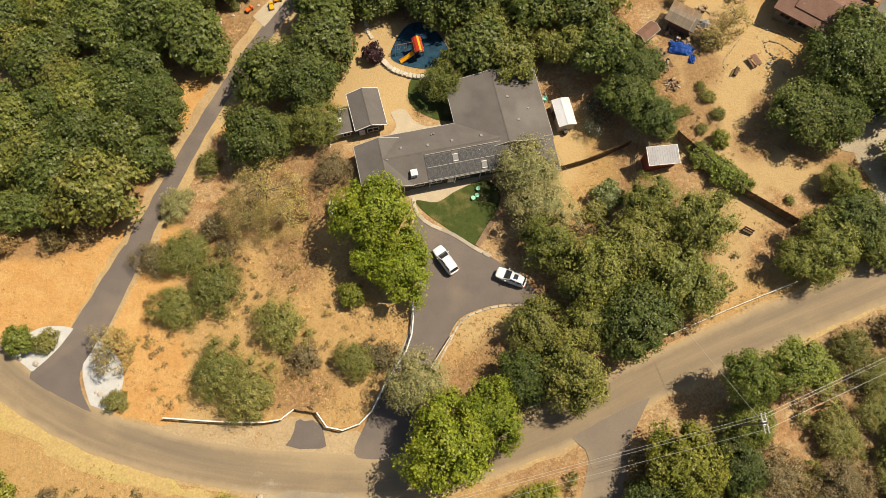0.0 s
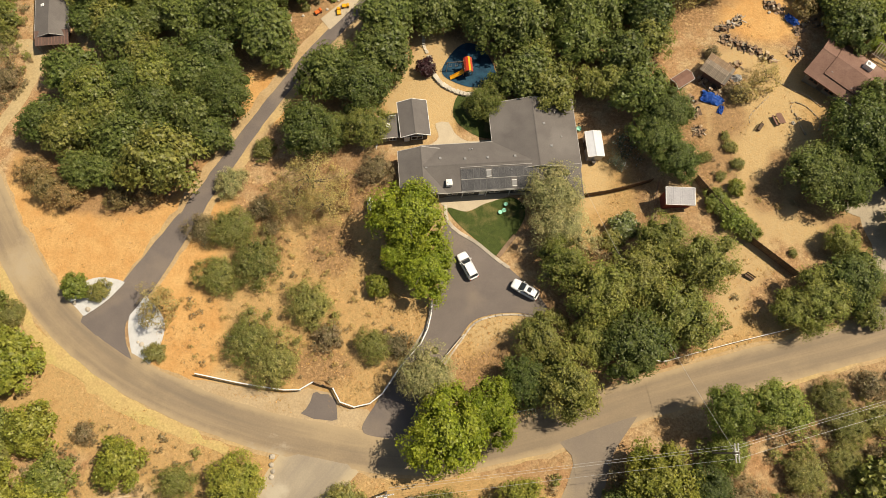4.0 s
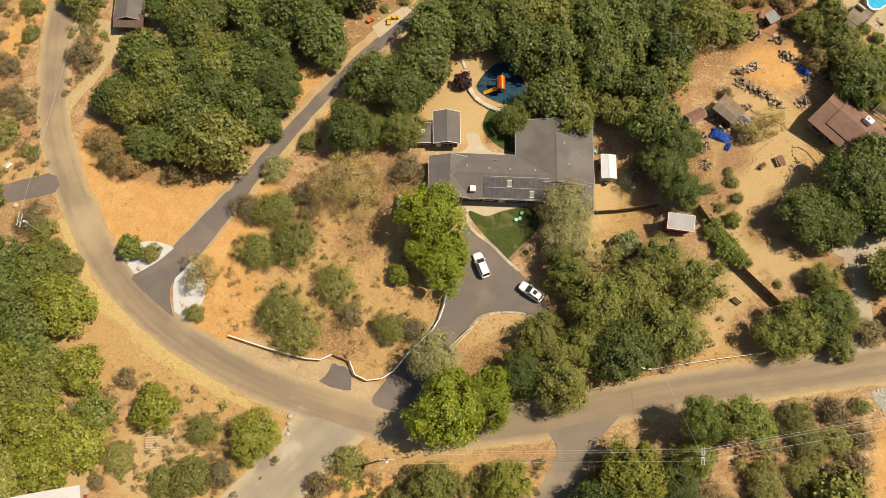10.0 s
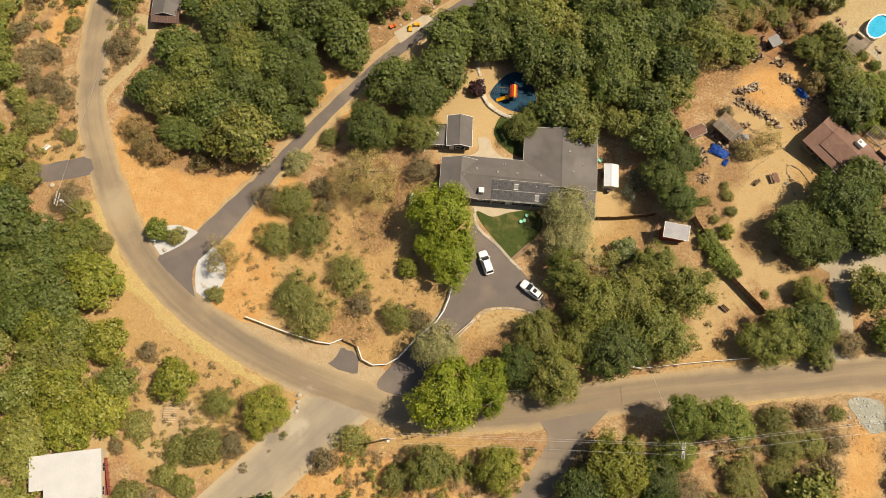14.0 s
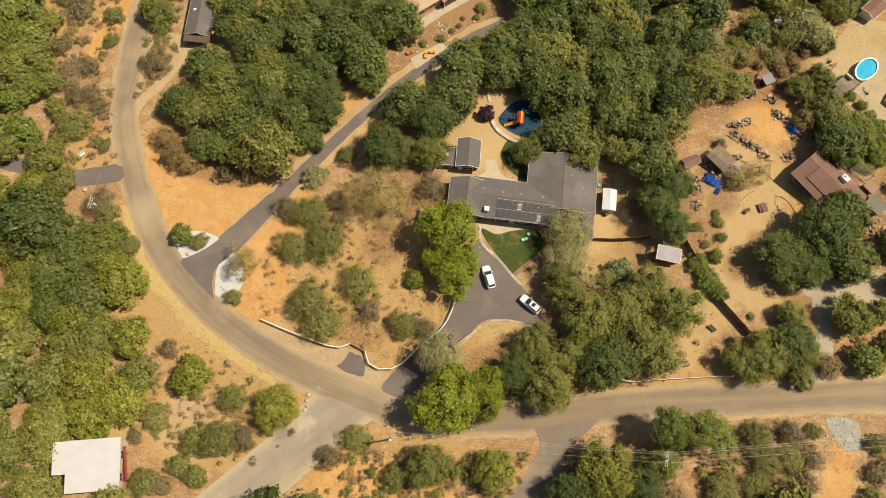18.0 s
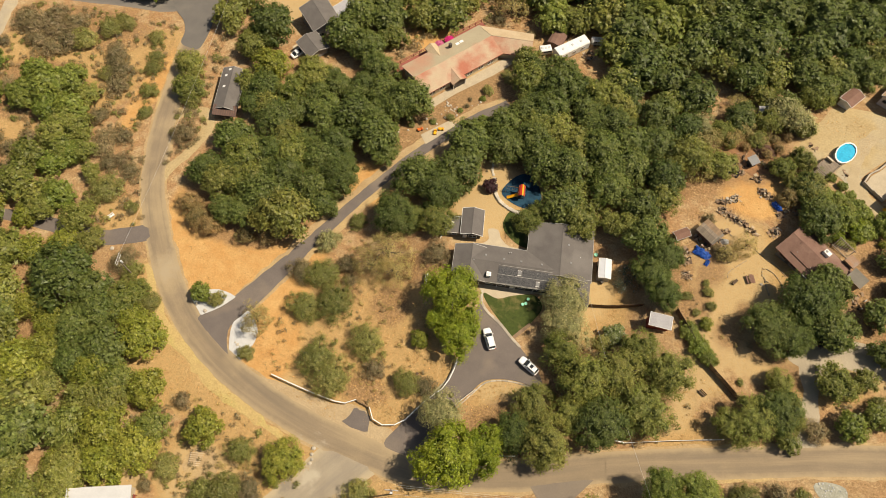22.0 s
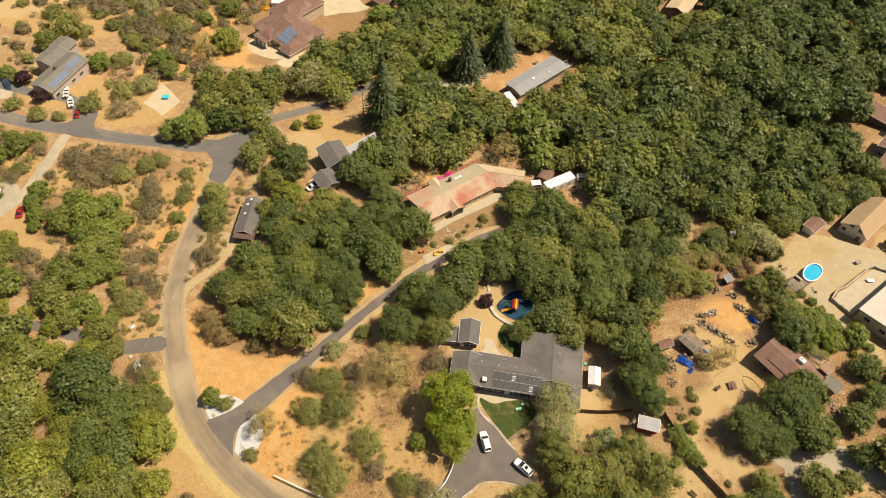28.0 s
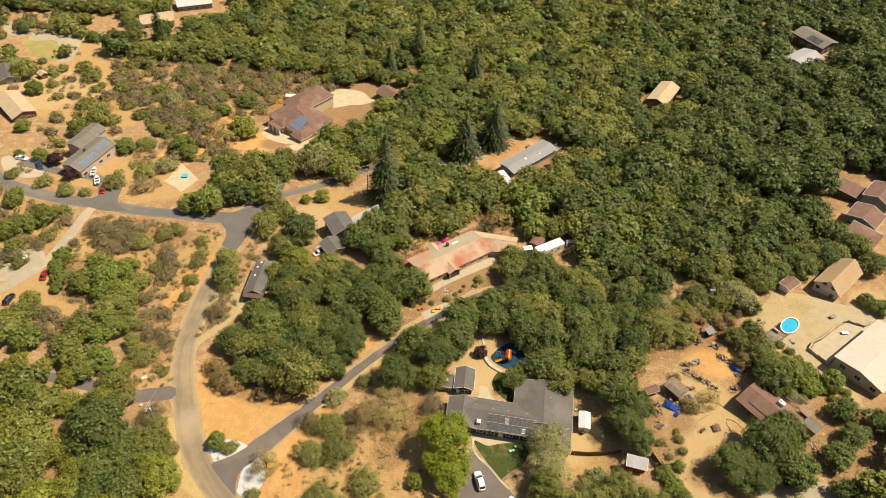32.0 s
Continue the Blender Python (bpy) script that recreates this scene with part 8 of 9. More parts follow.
def boat(x, y, rz):
    t = thing("boat", x, y, gz(x, y), rz, "white motor boat on a trailer", "boat")
    bm = bmesh.new()
    rings = []
    for u, w, k in ((-2.6, 0.95, 0.4), (0, 1.05, 0.35), (1.6, 0.8, 0.45), (2.6, 0.35, 0.7), (3.1, 0.05, 1.0)):
        rings.append([bm.verts.new(p) for p in ((u, -w, 1.35), (u, -w * 0.7, k), (u, w * 0.7, k), (u, w, 1.35), (u, w * 0.8, 1.3), (u, -w * 0.8, 1.3))])
    for r0, r1 in zip(rings, rings[1:]):
        for i in range(6):
            bm.faces.new((r0[i], r0[(i + 1) % 6], r1[(i + 1) % 6], r1[i]))
    bm.faces.new(rings[0]), bm.faces.new(rings[-1][::-1])
    bmesh.ops.recalc_face_normals(bm, faces=bm.faces)
    part("hull", bm, M_ROOF_WHITE, t)
    part("windscreen", boxed(0.2, -0.7, 1.3, 0.35, 0.7, 1.75, 0.03), M_GLASS, t), part("seat", boxed(-1.4, -0.6, 1.2, -0.9, 0.6, 1.6, 0.05), M_WALL_DARK, t)
    part("outboard", boxed(-3.0, -0.2, 0.6, -2.6, 0.2, 1.7, 0.06), M_WALL_DARK, t)
    for s in (-1, 1):
        part("trailer_wheel", tube(bmesh.new(), (-0.6, s * 1.0, 0.3), (-0.6, s * 1.2, 0.3), 0.3, seg=12), M_TYRE, t)


boat(-170.5, 107.5, 120), boat(-165.5, 103.4, 130)

# ---------------------------------------------------------------- poles and wires
def utility_pole(x, y, h, rz, label):
    t = thing("utility_pole", x, y, gz(x, y), rz, label, "pole")
    part("post", tube(bmesh.new(), (0, 0, -1), (0, 0, h), 0.17, 0.11, 10), M_POLE, t)
    for z in (h - 0.35, h - 1.3):
        part("crossarm", boxed(-1.25, -0.06, z - 0.07, 1.25, 0.06, z + 0.07), M_TRIM, t)
        for u in (-1.15, -0.45, 0.45, 1.15):
            part("insulator", tube(bmesh.new(), (u, 0, z + 0.07), (u, 0, z + 0.25), 0.06, 0.04, 8), M_WHITE, t)
    for s in (-1, 1):
        part("brace", tube(bmesh.new(), (0, 0.08, h - 1.0), (s * 0.7, 0.08, h - 0.42), 0.025, seg=6), M_METAL, t)
    part("transformer", tube(bmesh.new(), (0.0, -0.35, h - 2.5), (0.0, -0.35, h - 1.6), 0.24, seg=12), M_METAL, t)
    return t


def wire(p, q, sag, label, r=0.016):
    """A cable hung between two places: one bent tube."""
    p, q = Vector(p), Vector(q)
    bm = bmesh.new()
    pts = [p.lerp(q, i / 14) - Vector((0, 0, sag * 4 * (i / 14) * (1 - i / 14))) for i in range(15)]
    side = (q - p).cross(Vector((0, 0, 1))).normalized()
    rings = [[bm.verts.new(c + (side * math.cos(w) + Vector((0, 0, 1)) * math.sin(w)) * r) for w in (0, 1.2566, 2.5133, 3.7699, 5.0265)] for c in pts]
    for a, b in zip(rings, rings[1:]):
        for i in range(5):
            bm.faces.new((a[i], a[(i + 1) % 5], b[(i + 1) % 5], b[i]))
    bm.faces.new(rings[0][::-1]), bm.faces.new(rings[-1])
    single("power_line", bm, M_WIRE, label, "cable")


P_W, P_S, P_S2, P_N, P_E = (-79.0, 21.0), (38.3, 6.0), (-7.0, -4.4), (-94.1, 111.5), (86, 25)
utility_pole(*P_W, 11.2, 100, "grey timber utility pole with pale crossarms"), utility_pole(*P_S, 11.0, 95, "timber utility pole with white insulators among trees")
utility_pole(*P_S2, 10.2, 15, "timber utility pole beside the lane"), utility_pole(*P_N, 10, 40, "timber utility pole at the lane junction"), utility_pole(*P_E, 10.5, 100, "timber utility pole in the eastern woods")
utility_pole(-70, 130, 10, 30, "timber utility pole behind the grey house")


def top(p, h, off=(0, 0)):
    return (p[0] + off[0], p[1] + off[1], gz(*p) + h)


for o in (-0.7, 0.68, 1.05):
    wire(top(P_S, 10.8, (0, o)), top(P_S2, 10.0, (0.3 * o, o)), 1.2, "pale power line slung between poles")
    wire(top(P_S, 10.8, (0, o)), top(P_E, 10.4, (0, o)), 1.2, "pale power line slung between poles")
wire(top(P_S, 9.9), (18.6, 46.5, 2.4), 1.6, "thin service cable to the house", 0.018)
wire(top(P_W, 10.9), top(P_N, 9.7), 1.6, "thin power line along the lane")
wire(top(P_N, 9.7, (0.6, 0)), top((-70, 130), 9.7), 0.9, "thin power line over the trees"), wire(top(P_N, 9.7, (-0.6, 0)), top((-70, 130), 9.7, (0, 0.8)), 0.9, "thin power line over the trees")

# ---------------------------------------------------------------- pool and deck
def pool():
    t = thing("swimming_pool", 66.1, 99.4, gz(66.1, 99.4), 62, "oval above-ground pool with a white rim and blue water", "pool")
    a, b = 3.3, 1.95
    ring = [(math.cos(2 * math.pi * i / 14), math.sin(2 * math.pi * i / 14)) for i in range(14)]

    def band(k0, k1, z0, z1, mat, name):
        bm = bmesh.new()
        vs = [[bm.verts.new((a * c * k, b * s * k, z)) for c, s in ring] for k, z in ((k0, z0), (k1, z0), (k1, z1), (k0, z1))]
        for j in range(4):
            for i in range(14):
                bm.faces.new((vs[j][i], vs[j][(i + 1) % 14], vs[(j + 1) % 4][(i + 1) % 14], vs[(j + 1) % 4][i]))
        bmesh.ops.recalc_face_normals(bm, faces=bm.faces)
        part(name, bm, mat, t)

    band(0.97, 1.0, -0.8, 1.25, M_METAL, "wall"), band(0.95, 1.07, 1.25, 1.31, M_WHITE, "rim")
    bm = bmesh.new()
    bm.faces.new([bm.verts.new((a * c * 0.97, b * s * 0.97, 1.08)) for c, s in ring])
    part("water", bm, M_WATER, t)
    dk = thing("pool_deck", 62.8, 94.7, gz(62.7, 95.0), 58.5, "weathered brown plank deck beside the pool", "deck")
    pm = mesh_of("plank", boxed(-0.1, -1.85, 1.0, 0.1, 1.85, 1.05), M_WOOD_GREY)
    for i in range(17):
        part("plank", pm, None, dk, m=pose(-2.4 + i * 0.27, 0, 0))
    for u in (-2.4, 0, 2.0):
        for v in (-1.8, 1.8):
            part("post", boxed(u - 0.06, v - 0.06, -1.0, u + 0.06, v + 0.06, 1.9), M_WOOD, dk)
    part("joist", boxed(-2.5, -1.6, 0.8, 2.1, 1.6, 0.94), M_WOOD_DARK, dk)
    for v in (-1.8, 1.8):
        part("rail", boxed(-2.45, v - 0.04, 1.84, 2.05, v + 0.04, 1.92), M_WOOD, dk)
    for i in range(7):
        part("stair_tread", boxed(-0.14, -1.2, 0, 0.14, 1.2, 0.05), M_WOOD_GREY, dk, m=pose(-2.7 - i * 0.26, 0, 0.86 - i * 0.16))
    bn = thing("lounge_bench", 62.6, 96.2, gz(62.7, 95.0) + 1.05, 150, "pale cushioned lounge seat on the deck", "seat")
    part("seat", boxed(-0.9, -0.35, 0.15, 0.9, 0.35, 0.4, 0.05), M_WALL_CREAM, bn), part("backrest", boxed(-0.9, 0.3, 0.3, 0.9, 0.48, 0.85, 0.05), M_WALL_CREAM, bn)
    for u in (-0.8, 0.8):
        for v in (-0.25, 0.35):
            part("leg", boxed(u - 0.04, v - 0.04, 0, u + 0.04, v + 0.04, 0.2), M_WOOD, bn)


pool()
patch("terrace", [(75.2, 89.2), (71.2, 92.6), (72.2, 95), (74.2, 97.2), (76.4, 100.4), (80.8, 106), (84.6, 105.3), (87, 108.2), (86, 104)], M_CONC, "pale concrete terrace by the pinkish house", "terrace", 0.3, smooth=False)
for run in ([(74.9, 88.8), (72.6, 90.8), (70.6, 92.4), (71.6, 95), (73.7, 97.2)], [(73.7, 97.2), (76, 100.6), (78.4, 104), (80.8, 106.6), (84.8, 105.7), (87.3, 108.8)]):
    kerb(run, 0.32, 0.95, M_STONE, "low curved stone parapet round the terrace", 1.4)

# ---------------------------------------------------------------- play area
ps = thing("playset", -1.9, 66.6, gz(-1.9, 66.6), 12, "wooden play tower with a red and yellow canopy and a slide", "playset")
for u in (-0.75, 0.75):
    for v in (-0.75, 0.75):
        part("post", boxed(u - 0.06, v - 0.06, -0.4, u + 0.06, v + 0.06, 2.7), M_WOOD, ps)
part("platform", boxed(-0.85, -0.85, 1.35, 0.85, 0.85, 1.45), M_WOOD, ps)
for u0, u1, z0, z1, mt, lb in ((-0.75, -0.42, 2.5, 2.85, M_CANOPY, "red canopy strip"), (-0.42, 0.0, 2.85, 3.1, M_RED, "orange-red canopy strip"), (0.0, 0.34, 3.1, 2.9, M_YELLOW, "yellow canopy strip"), (0.34, 0.75, 2.9, 2.5, M_CANOPY, "red canopy strip")):
    part("canopy_panel", extrude([(u0, z0), (u1, z1), (u1, z1 - 0.04), (u0, z0 - 0.04)], -1.35, 1.35, "y"), mt, ps, lb)
sl = bmesh.new()
section = ((-0.36, 0.18), (-0.3, 0.18), (-0.3, 0.0), (0.3, 0.0), (0.3, 0.18), (0.36, 0.18), (0.36, -0.05), (-0.36, -0.05))
rings = []
for i in range(10):
    f = i / 9
    z = 1.45 * (1 - f) ** 1.15 + 0.15
    rings.append([sl.verts.new((-0.85 - 2.3 * f, y, z + e)) for y, e in section])
for r0, r1 in zip(rings, rings[1:]):
    for i in range(8):
        sl.faces.new((r0[i], r0[(i + 1) % 8], r1[(i + 1) % 8], r1[i]))
sl.faces.new(rings[0]), sl.faces.new(rings[-1][::-1])
bmesh.ops.recalc_face_normals(sl, faces=sl.faces)
part("slide", sl, M_YELLOW, ps, "yellow plastic slide", pose(0, -0.6, 0, 0, 0, 8))
for i in range(6):
    part("rung", tube(bmesh.new(), (-0.4, -0.9 - 0.02 * i, 0.25 + i * 0.22), (0.4, -0.9, 0.25 + i * 0.22), 0.03, seg=6), M_WALL_DARK, ps)
part("swing_beam", tube(bmesh.new(), (-0.75, 0.75, 2.3), (-3.4, 1.2, 1.6), 0.05), M_WOOD, ps)
for u in (-3.4,):
    for s in (-1, 1):
        part("swing_leg", tube(bmesh.new(), (u, 1.2, 1.6), (u - 0.2, 1.2 + s * 0.7, -0.3), 0.05), M_WOOD, ps)
for u in (-1.8, -2.9):
    for s in (-0.22, 0.22):
        part("swing_chain", tube(bmesh.new(), (u + s, 1.05, 1.85), (u + s, 1.05, 0.5), 0.015, seg=5), M_METAL, ps)
    part("swing_seat", boxed(u - 0.25, 0.95, 0.45, u + 0.25, 1.15, 0.5), M_WALL_DARK, ps)


random.seed(4)


def stone_wall(pts, label, h=0.55, d_=0.55, rows=2, mat=M_STONE):
    line = spline(pts, 0.6)
    t = thing("retaining_wall", line[0][0], line[0][1], gz(*line[0]), 0, label, "wall", kind="structure")
    inv = t.matrix_basis.inverted()
    meshes = []
    for k in range(4):
        bm = boxed(-0.28, -d_ / 2 * (0.9 + 0.05 * k), 0, 0.28, d_ / 2 * (0.85 + 0.06 * k), h / rows - 0.01, 0.05)
        for v in bm.verts:
            v.co += Vector((random.uniform(-0.03, 0.03), random.uniform(-0.03, 0.03), random.uniform(-0.015, 0.015)))
        meshes.append(mesh_of("stone", bm, mat))
    for r in range(rows):
        for i, (a, b) in enumerate(zip(line, line[1:])):
            c = (a + b) / 2 if r % 2 else a
            part("stone", meshes[(i * 3 + r) % 4], None, t, m=inv @ at_ground(c[0], c[1], math.degrees(math.atan2(b[1] - a[1], b[0] - a[0])) + random.uniform(-6, 6), r * h / rows - 0.06))


stone_wall([(-8.9, 69.4), (-8.4, 67.8), (-7.5, 65.4), (-5.5, 63.0), (-2.2, 61.6), (0.3, 61.8)], "curved pale stone retaining wall round the play area", 0.6, 0.8, 2, M_SUNLIT_STONE)
stone_wall([(-10.4, 73.5), (-10.0, 71.5), (-9.1, 69.8)], "rough pale stone edging of a garden path", 0.3, 0.6, 1, M_SUNLIT_STONE)
stone_wall([(50.0, 68.2), (51.2, 67.4), (53.1, 66.2), (54.9, 65.5), (57.3, 63.2)], "low dark stone edging of a terrace bed", 0.25, 0.2, 1, M_FIELDSTONE)
stone_wall([(53.6, 61.2), (52.3, 62.4), (52.4, 64), (53.2, 64.1), (54.9, 63.2), (56.6, 60.8), (56.2, 58.6)], "low curved stone edging of a garden bed", 0.25, 0.2, 1, M_FIELDSTONE)
stone_wall([(52.8, 61.8), (53.6, 59.6), (54.4, 57.8)], "rough dark stones along a garden bed", 0.3, 0.3, 1, M_FIELDSTONE)
stone_wall([(48.6, 64.8), (46.8, 62.7), (45.5, 60.8), (45.7, 59.2)], "thin line of stones in the dry yard", 0.15, 0.2, 1, M_FIELDSTONE)


# ---------------------------------------------------------------- yard things
def tarp(x, y, rz, sx, sy, hgt, seed, label, mat=M_BLUE):
    """A crumpled sheet over a heap."""
    bm = bmesh.new()
    n = 16
    vs = []
    for j in range(n + 1):
        for i in range(n + 1):
            u, v = i / n * 2 - 1, j / n * 2 - 1
            e = 1 + 0.25 * noise.noise((u * 2, v * 2, seed))
            z = hgt * max(0, 1 - (u * u + v * v) * 0.8) + 0.22 * noise.noise((u * 3.1, v * 3.1, seed + 5)) + 0.1 * noise.noise((u * 8, v * 8, seed))
            vs.append(bm.verts.new((u * sx * e, v * sy * e, max(0.05, z + 0.1))))
    for j in range(n):
        for i in range(n):
            k = j * (n + 1) + i
            bm.faces.new((vs[k], vs[k + 1], vs[k + n + 2], vs[k + n + 1]))
    bmesh.ops.solidify(bm, geom=bm.faces[:], thickness=0.03)
    single("tarpaulin", bm, mat, label, "tarp", at_ground(x, y, rz))


tarp(39.6, 63.9, -15, 1.9, 1.1, 0.7, 3, "crumpled bright blue tarpaulin over a heap"), tarp(40.9, 61.9, 70, 0.8, 0.45, 0.3, 8, "crumpled blue tarpaulin lying on dry ground")
tarp(53.3, 80.4, -40, 1.4, 0.8, 0.5, 12, "crumpled blue tarpaulin over stored goods")


def picnic(x, y, rz, mat=M_WALL_BROWN):
    t = thing("picnic_table", x, y, gz(x, y), rz, "reddish-brown wooden picnic table with benches", "table")
    for i in range(5):
        part("plank", boxed(-0.95, -0.38 + i * 0.155, 0.72, 0.95, -0.24 + i * 0.155, 0.76), mat, t)
    for s in (-1, 1):
        part("bench", boxed(-0.95, s * 0.72 - 0.14, 0.42, 0.95, s * 0.72 + 0.14, 0.46), mat, t)
        part("leg", tube(bmesh.new(), (s * 0.7, -0.7, -0.1), (s * 0.7, 0.25, 0.73), 0.05, seg=6), mat, t)
        part("leg", tube(bmesh.new(), (s * 0.7, 0.7, -0.1), (s * 0.7, -0.25, 0.73), 0.05, seg=6), mat, t)


picnic(50, 60.6, 115), picnic(-45.2, -26, 20), picnic(-23.2, 177.3, 60, M_WOOD)


def bench(x, y, rz, mat, label):
    t = thing("bench", x, y, gz(x, y), rz, label, "bench")
    for i in range(3):
        part("slat", boxed(-0.75, -0.25 + i * 0.17, 0.42, 0.75, -0.1 + i * 0.17, 0.46), mat, t), part("slat", boxed(-0.75, 0.28, 0.55 + i * 0.15, 0.75, 0.32, 0.67 + i * 0.15), mat, t)
    for s in (-0.65, 0.65):
        part("leg", boxed(s - 0.04, -0.22, -0.1, s + 0.04, 0.3, 0.42), mat, t), part("back_post", boxed(s - 0.04, 0.27, 0.3, s + 0.04, 0.33, 1.0), mat, t)


bench(-92.0, 33, 60, M_WHITE, "white slatted garden bench on dry ground"), bench(44.7, 33.0, -30, M_WOOD_DARK, "dark wooden bench on orange soil"), bench(47.1, 59, 60, M_WOOD_DARK, "small dark wooden bench in a dry yard"), bench(-10.2, 18.9, 100, M_WOOD_DARK, "dark garden bench in dry grass")


def propane(x, y, rz):
    t = thing("propane_tank", x, y, gz(x, y), rz, "pale grey horizontal propane tank on blocks", "tank")
    prof = [(-1.25, 0.08), (-1.18, 0.3), (-1.0, 0.45), (-0.8, 0.5), (0.8, 0.5), (1.0, 0.45), (1.18, 0.3), (1.25, 0.08)]
    bm = bmesh.new()
    rings = [[bm.verts.new((u, r * math.cos(a * math.pi / 7), 0.75 + r * math.sin(a * math.pi / 7))) for a in range(14)] for u, r in prof]
    for r0, r1 in zip(rings, rings[1:]):
        for i in range(14):
            bm.faces.new((r0[i], r0[(i + 1) % 14], r1[(i + 1) % 14], r1[i]))
    bm.faces.new(rings[0]), bm.faces.new(rings[-1][::-1])
    bmesh.ops.recalc_face_normals(bm, faces=bm.faces)
    part("shell", bm, M_TANK, t), part("valve_dome", tube(bmesh.new(), (0, 0, 1.2), (0, 0, 1.42), 0.2, 0.17, 12), M_TANK, t)
    for u in (-0.7, 0.7):
        part("support_block", boxed(u - 0.12, -0.4, -0.2, u + 0.12, 0.4, 0.35), M_CONC, t)


propane(-15.3, 39.5, 102)


def junk_pile(x, y, r, n, seed, label, stretch=(1.0, 1.0, 0.0), pale=0.25, high=0.35):
    """Loose scrap, boards, sheets, tyres and boxes heaped on the ground: each piece is a part."""
    rg = random.Random(seed)
    t = thing("scrap_heap", x, y, gz(x, y), 0, label, "scrap")
    dull = (M_JUNK, M_WOOD, M_JUNK, M_WOOD_DARK, M_WOOD, M_FIELDSTONE, M_JUNK)
    light = (M_WOOD_GREY, M_STONE, M_ROOF_TAN, M_WOOD_GREY, M_WALL_LIGHT, M_ROOF_TAN)
    ca, sa = math.cos(radians(stretch[2])), math.sin(radians(stretch[2]))
    for i in range(n):
        a, d_ = rg.uniform(0, 6.28), math.sqrt(rg.random())
        u, v = r * stretch[0] * d_ * math.cos(a), r * stretch[1] * d_ * math.sin(a)
        px_, py_ = u * ca - v * sa, u * sa + v * ca
        m = pose(px_, py_, gz(x + px_, y + py_) - gz(x, y) + rg.uniform(-0.02, high) * (1 - d_ * 0.7), rg.uniform(-16, 16), rg.uniform(-16, 16), rg.uniform(0, 360))
        mat = rg.choice(light if rg.random() < pale * (1.0 if pale > 0.8 else 0.45) else dull)
        k = rg.random()
        if k < 0.34:
            ln_ = rg.uniform(0.8, 2.2)
            part("board", boxed(-ln_ / 2, -0.08, 0, ln_ / 2, 0.08, 0.05), mat, t, m=m)
        elif k < 0.5:
            part("sheet", boxed(-rg.uniform(0.4, 0.8), -rg.uniform(0.25, 0.5), 0, rg.uniform(0.4, 0.8), rg.uniform(0.25, 0.5), 0.03), mat, t, m=m)
        elif k < 0.62:
            part("drum", tube(bmesh.new(), (0, 0, 0), (0, 0, rg.uniform(0.25, 0.8)), 0.24, 0.22, 10), mat, t, m=m)
        elif k < 0.72:
            bm = bmesh.new()
            rings = [[bm.verts.new((q * math.cos(i_ * 0.5236), q * math.sin(i_ * 0.5236), z)) for i_ in range(12)] for q, z in ((0.18, 0), (0.32, 0), (0.34, 0.1), (0.32, 0.2), (0.18, 0.2))]
            for r0, r1 in zip(rings, rings[1:] + rings[:1]):
                for i_ in range(12):
                    bm.faces.new((r0[i_], r0[(i_ + 1) % 12], r1[(i_ + 1) % 12], r1[i_]))
            bmesh.ops.recalc_face_normals(bm, faces=bm.faces)
            part("tyre", bm, M_TYRE, t, m=m)
        else:
            w, l, h = rg.uniform(0.2, 0.5), rg.uniform(0.3, 0.8), rg.uniform(0.15, 0.5)
            part("crate", boxed(-l / 2, -w / 2, 0, l / 2, w / 2, h, 0.02), mat, t, m=m)


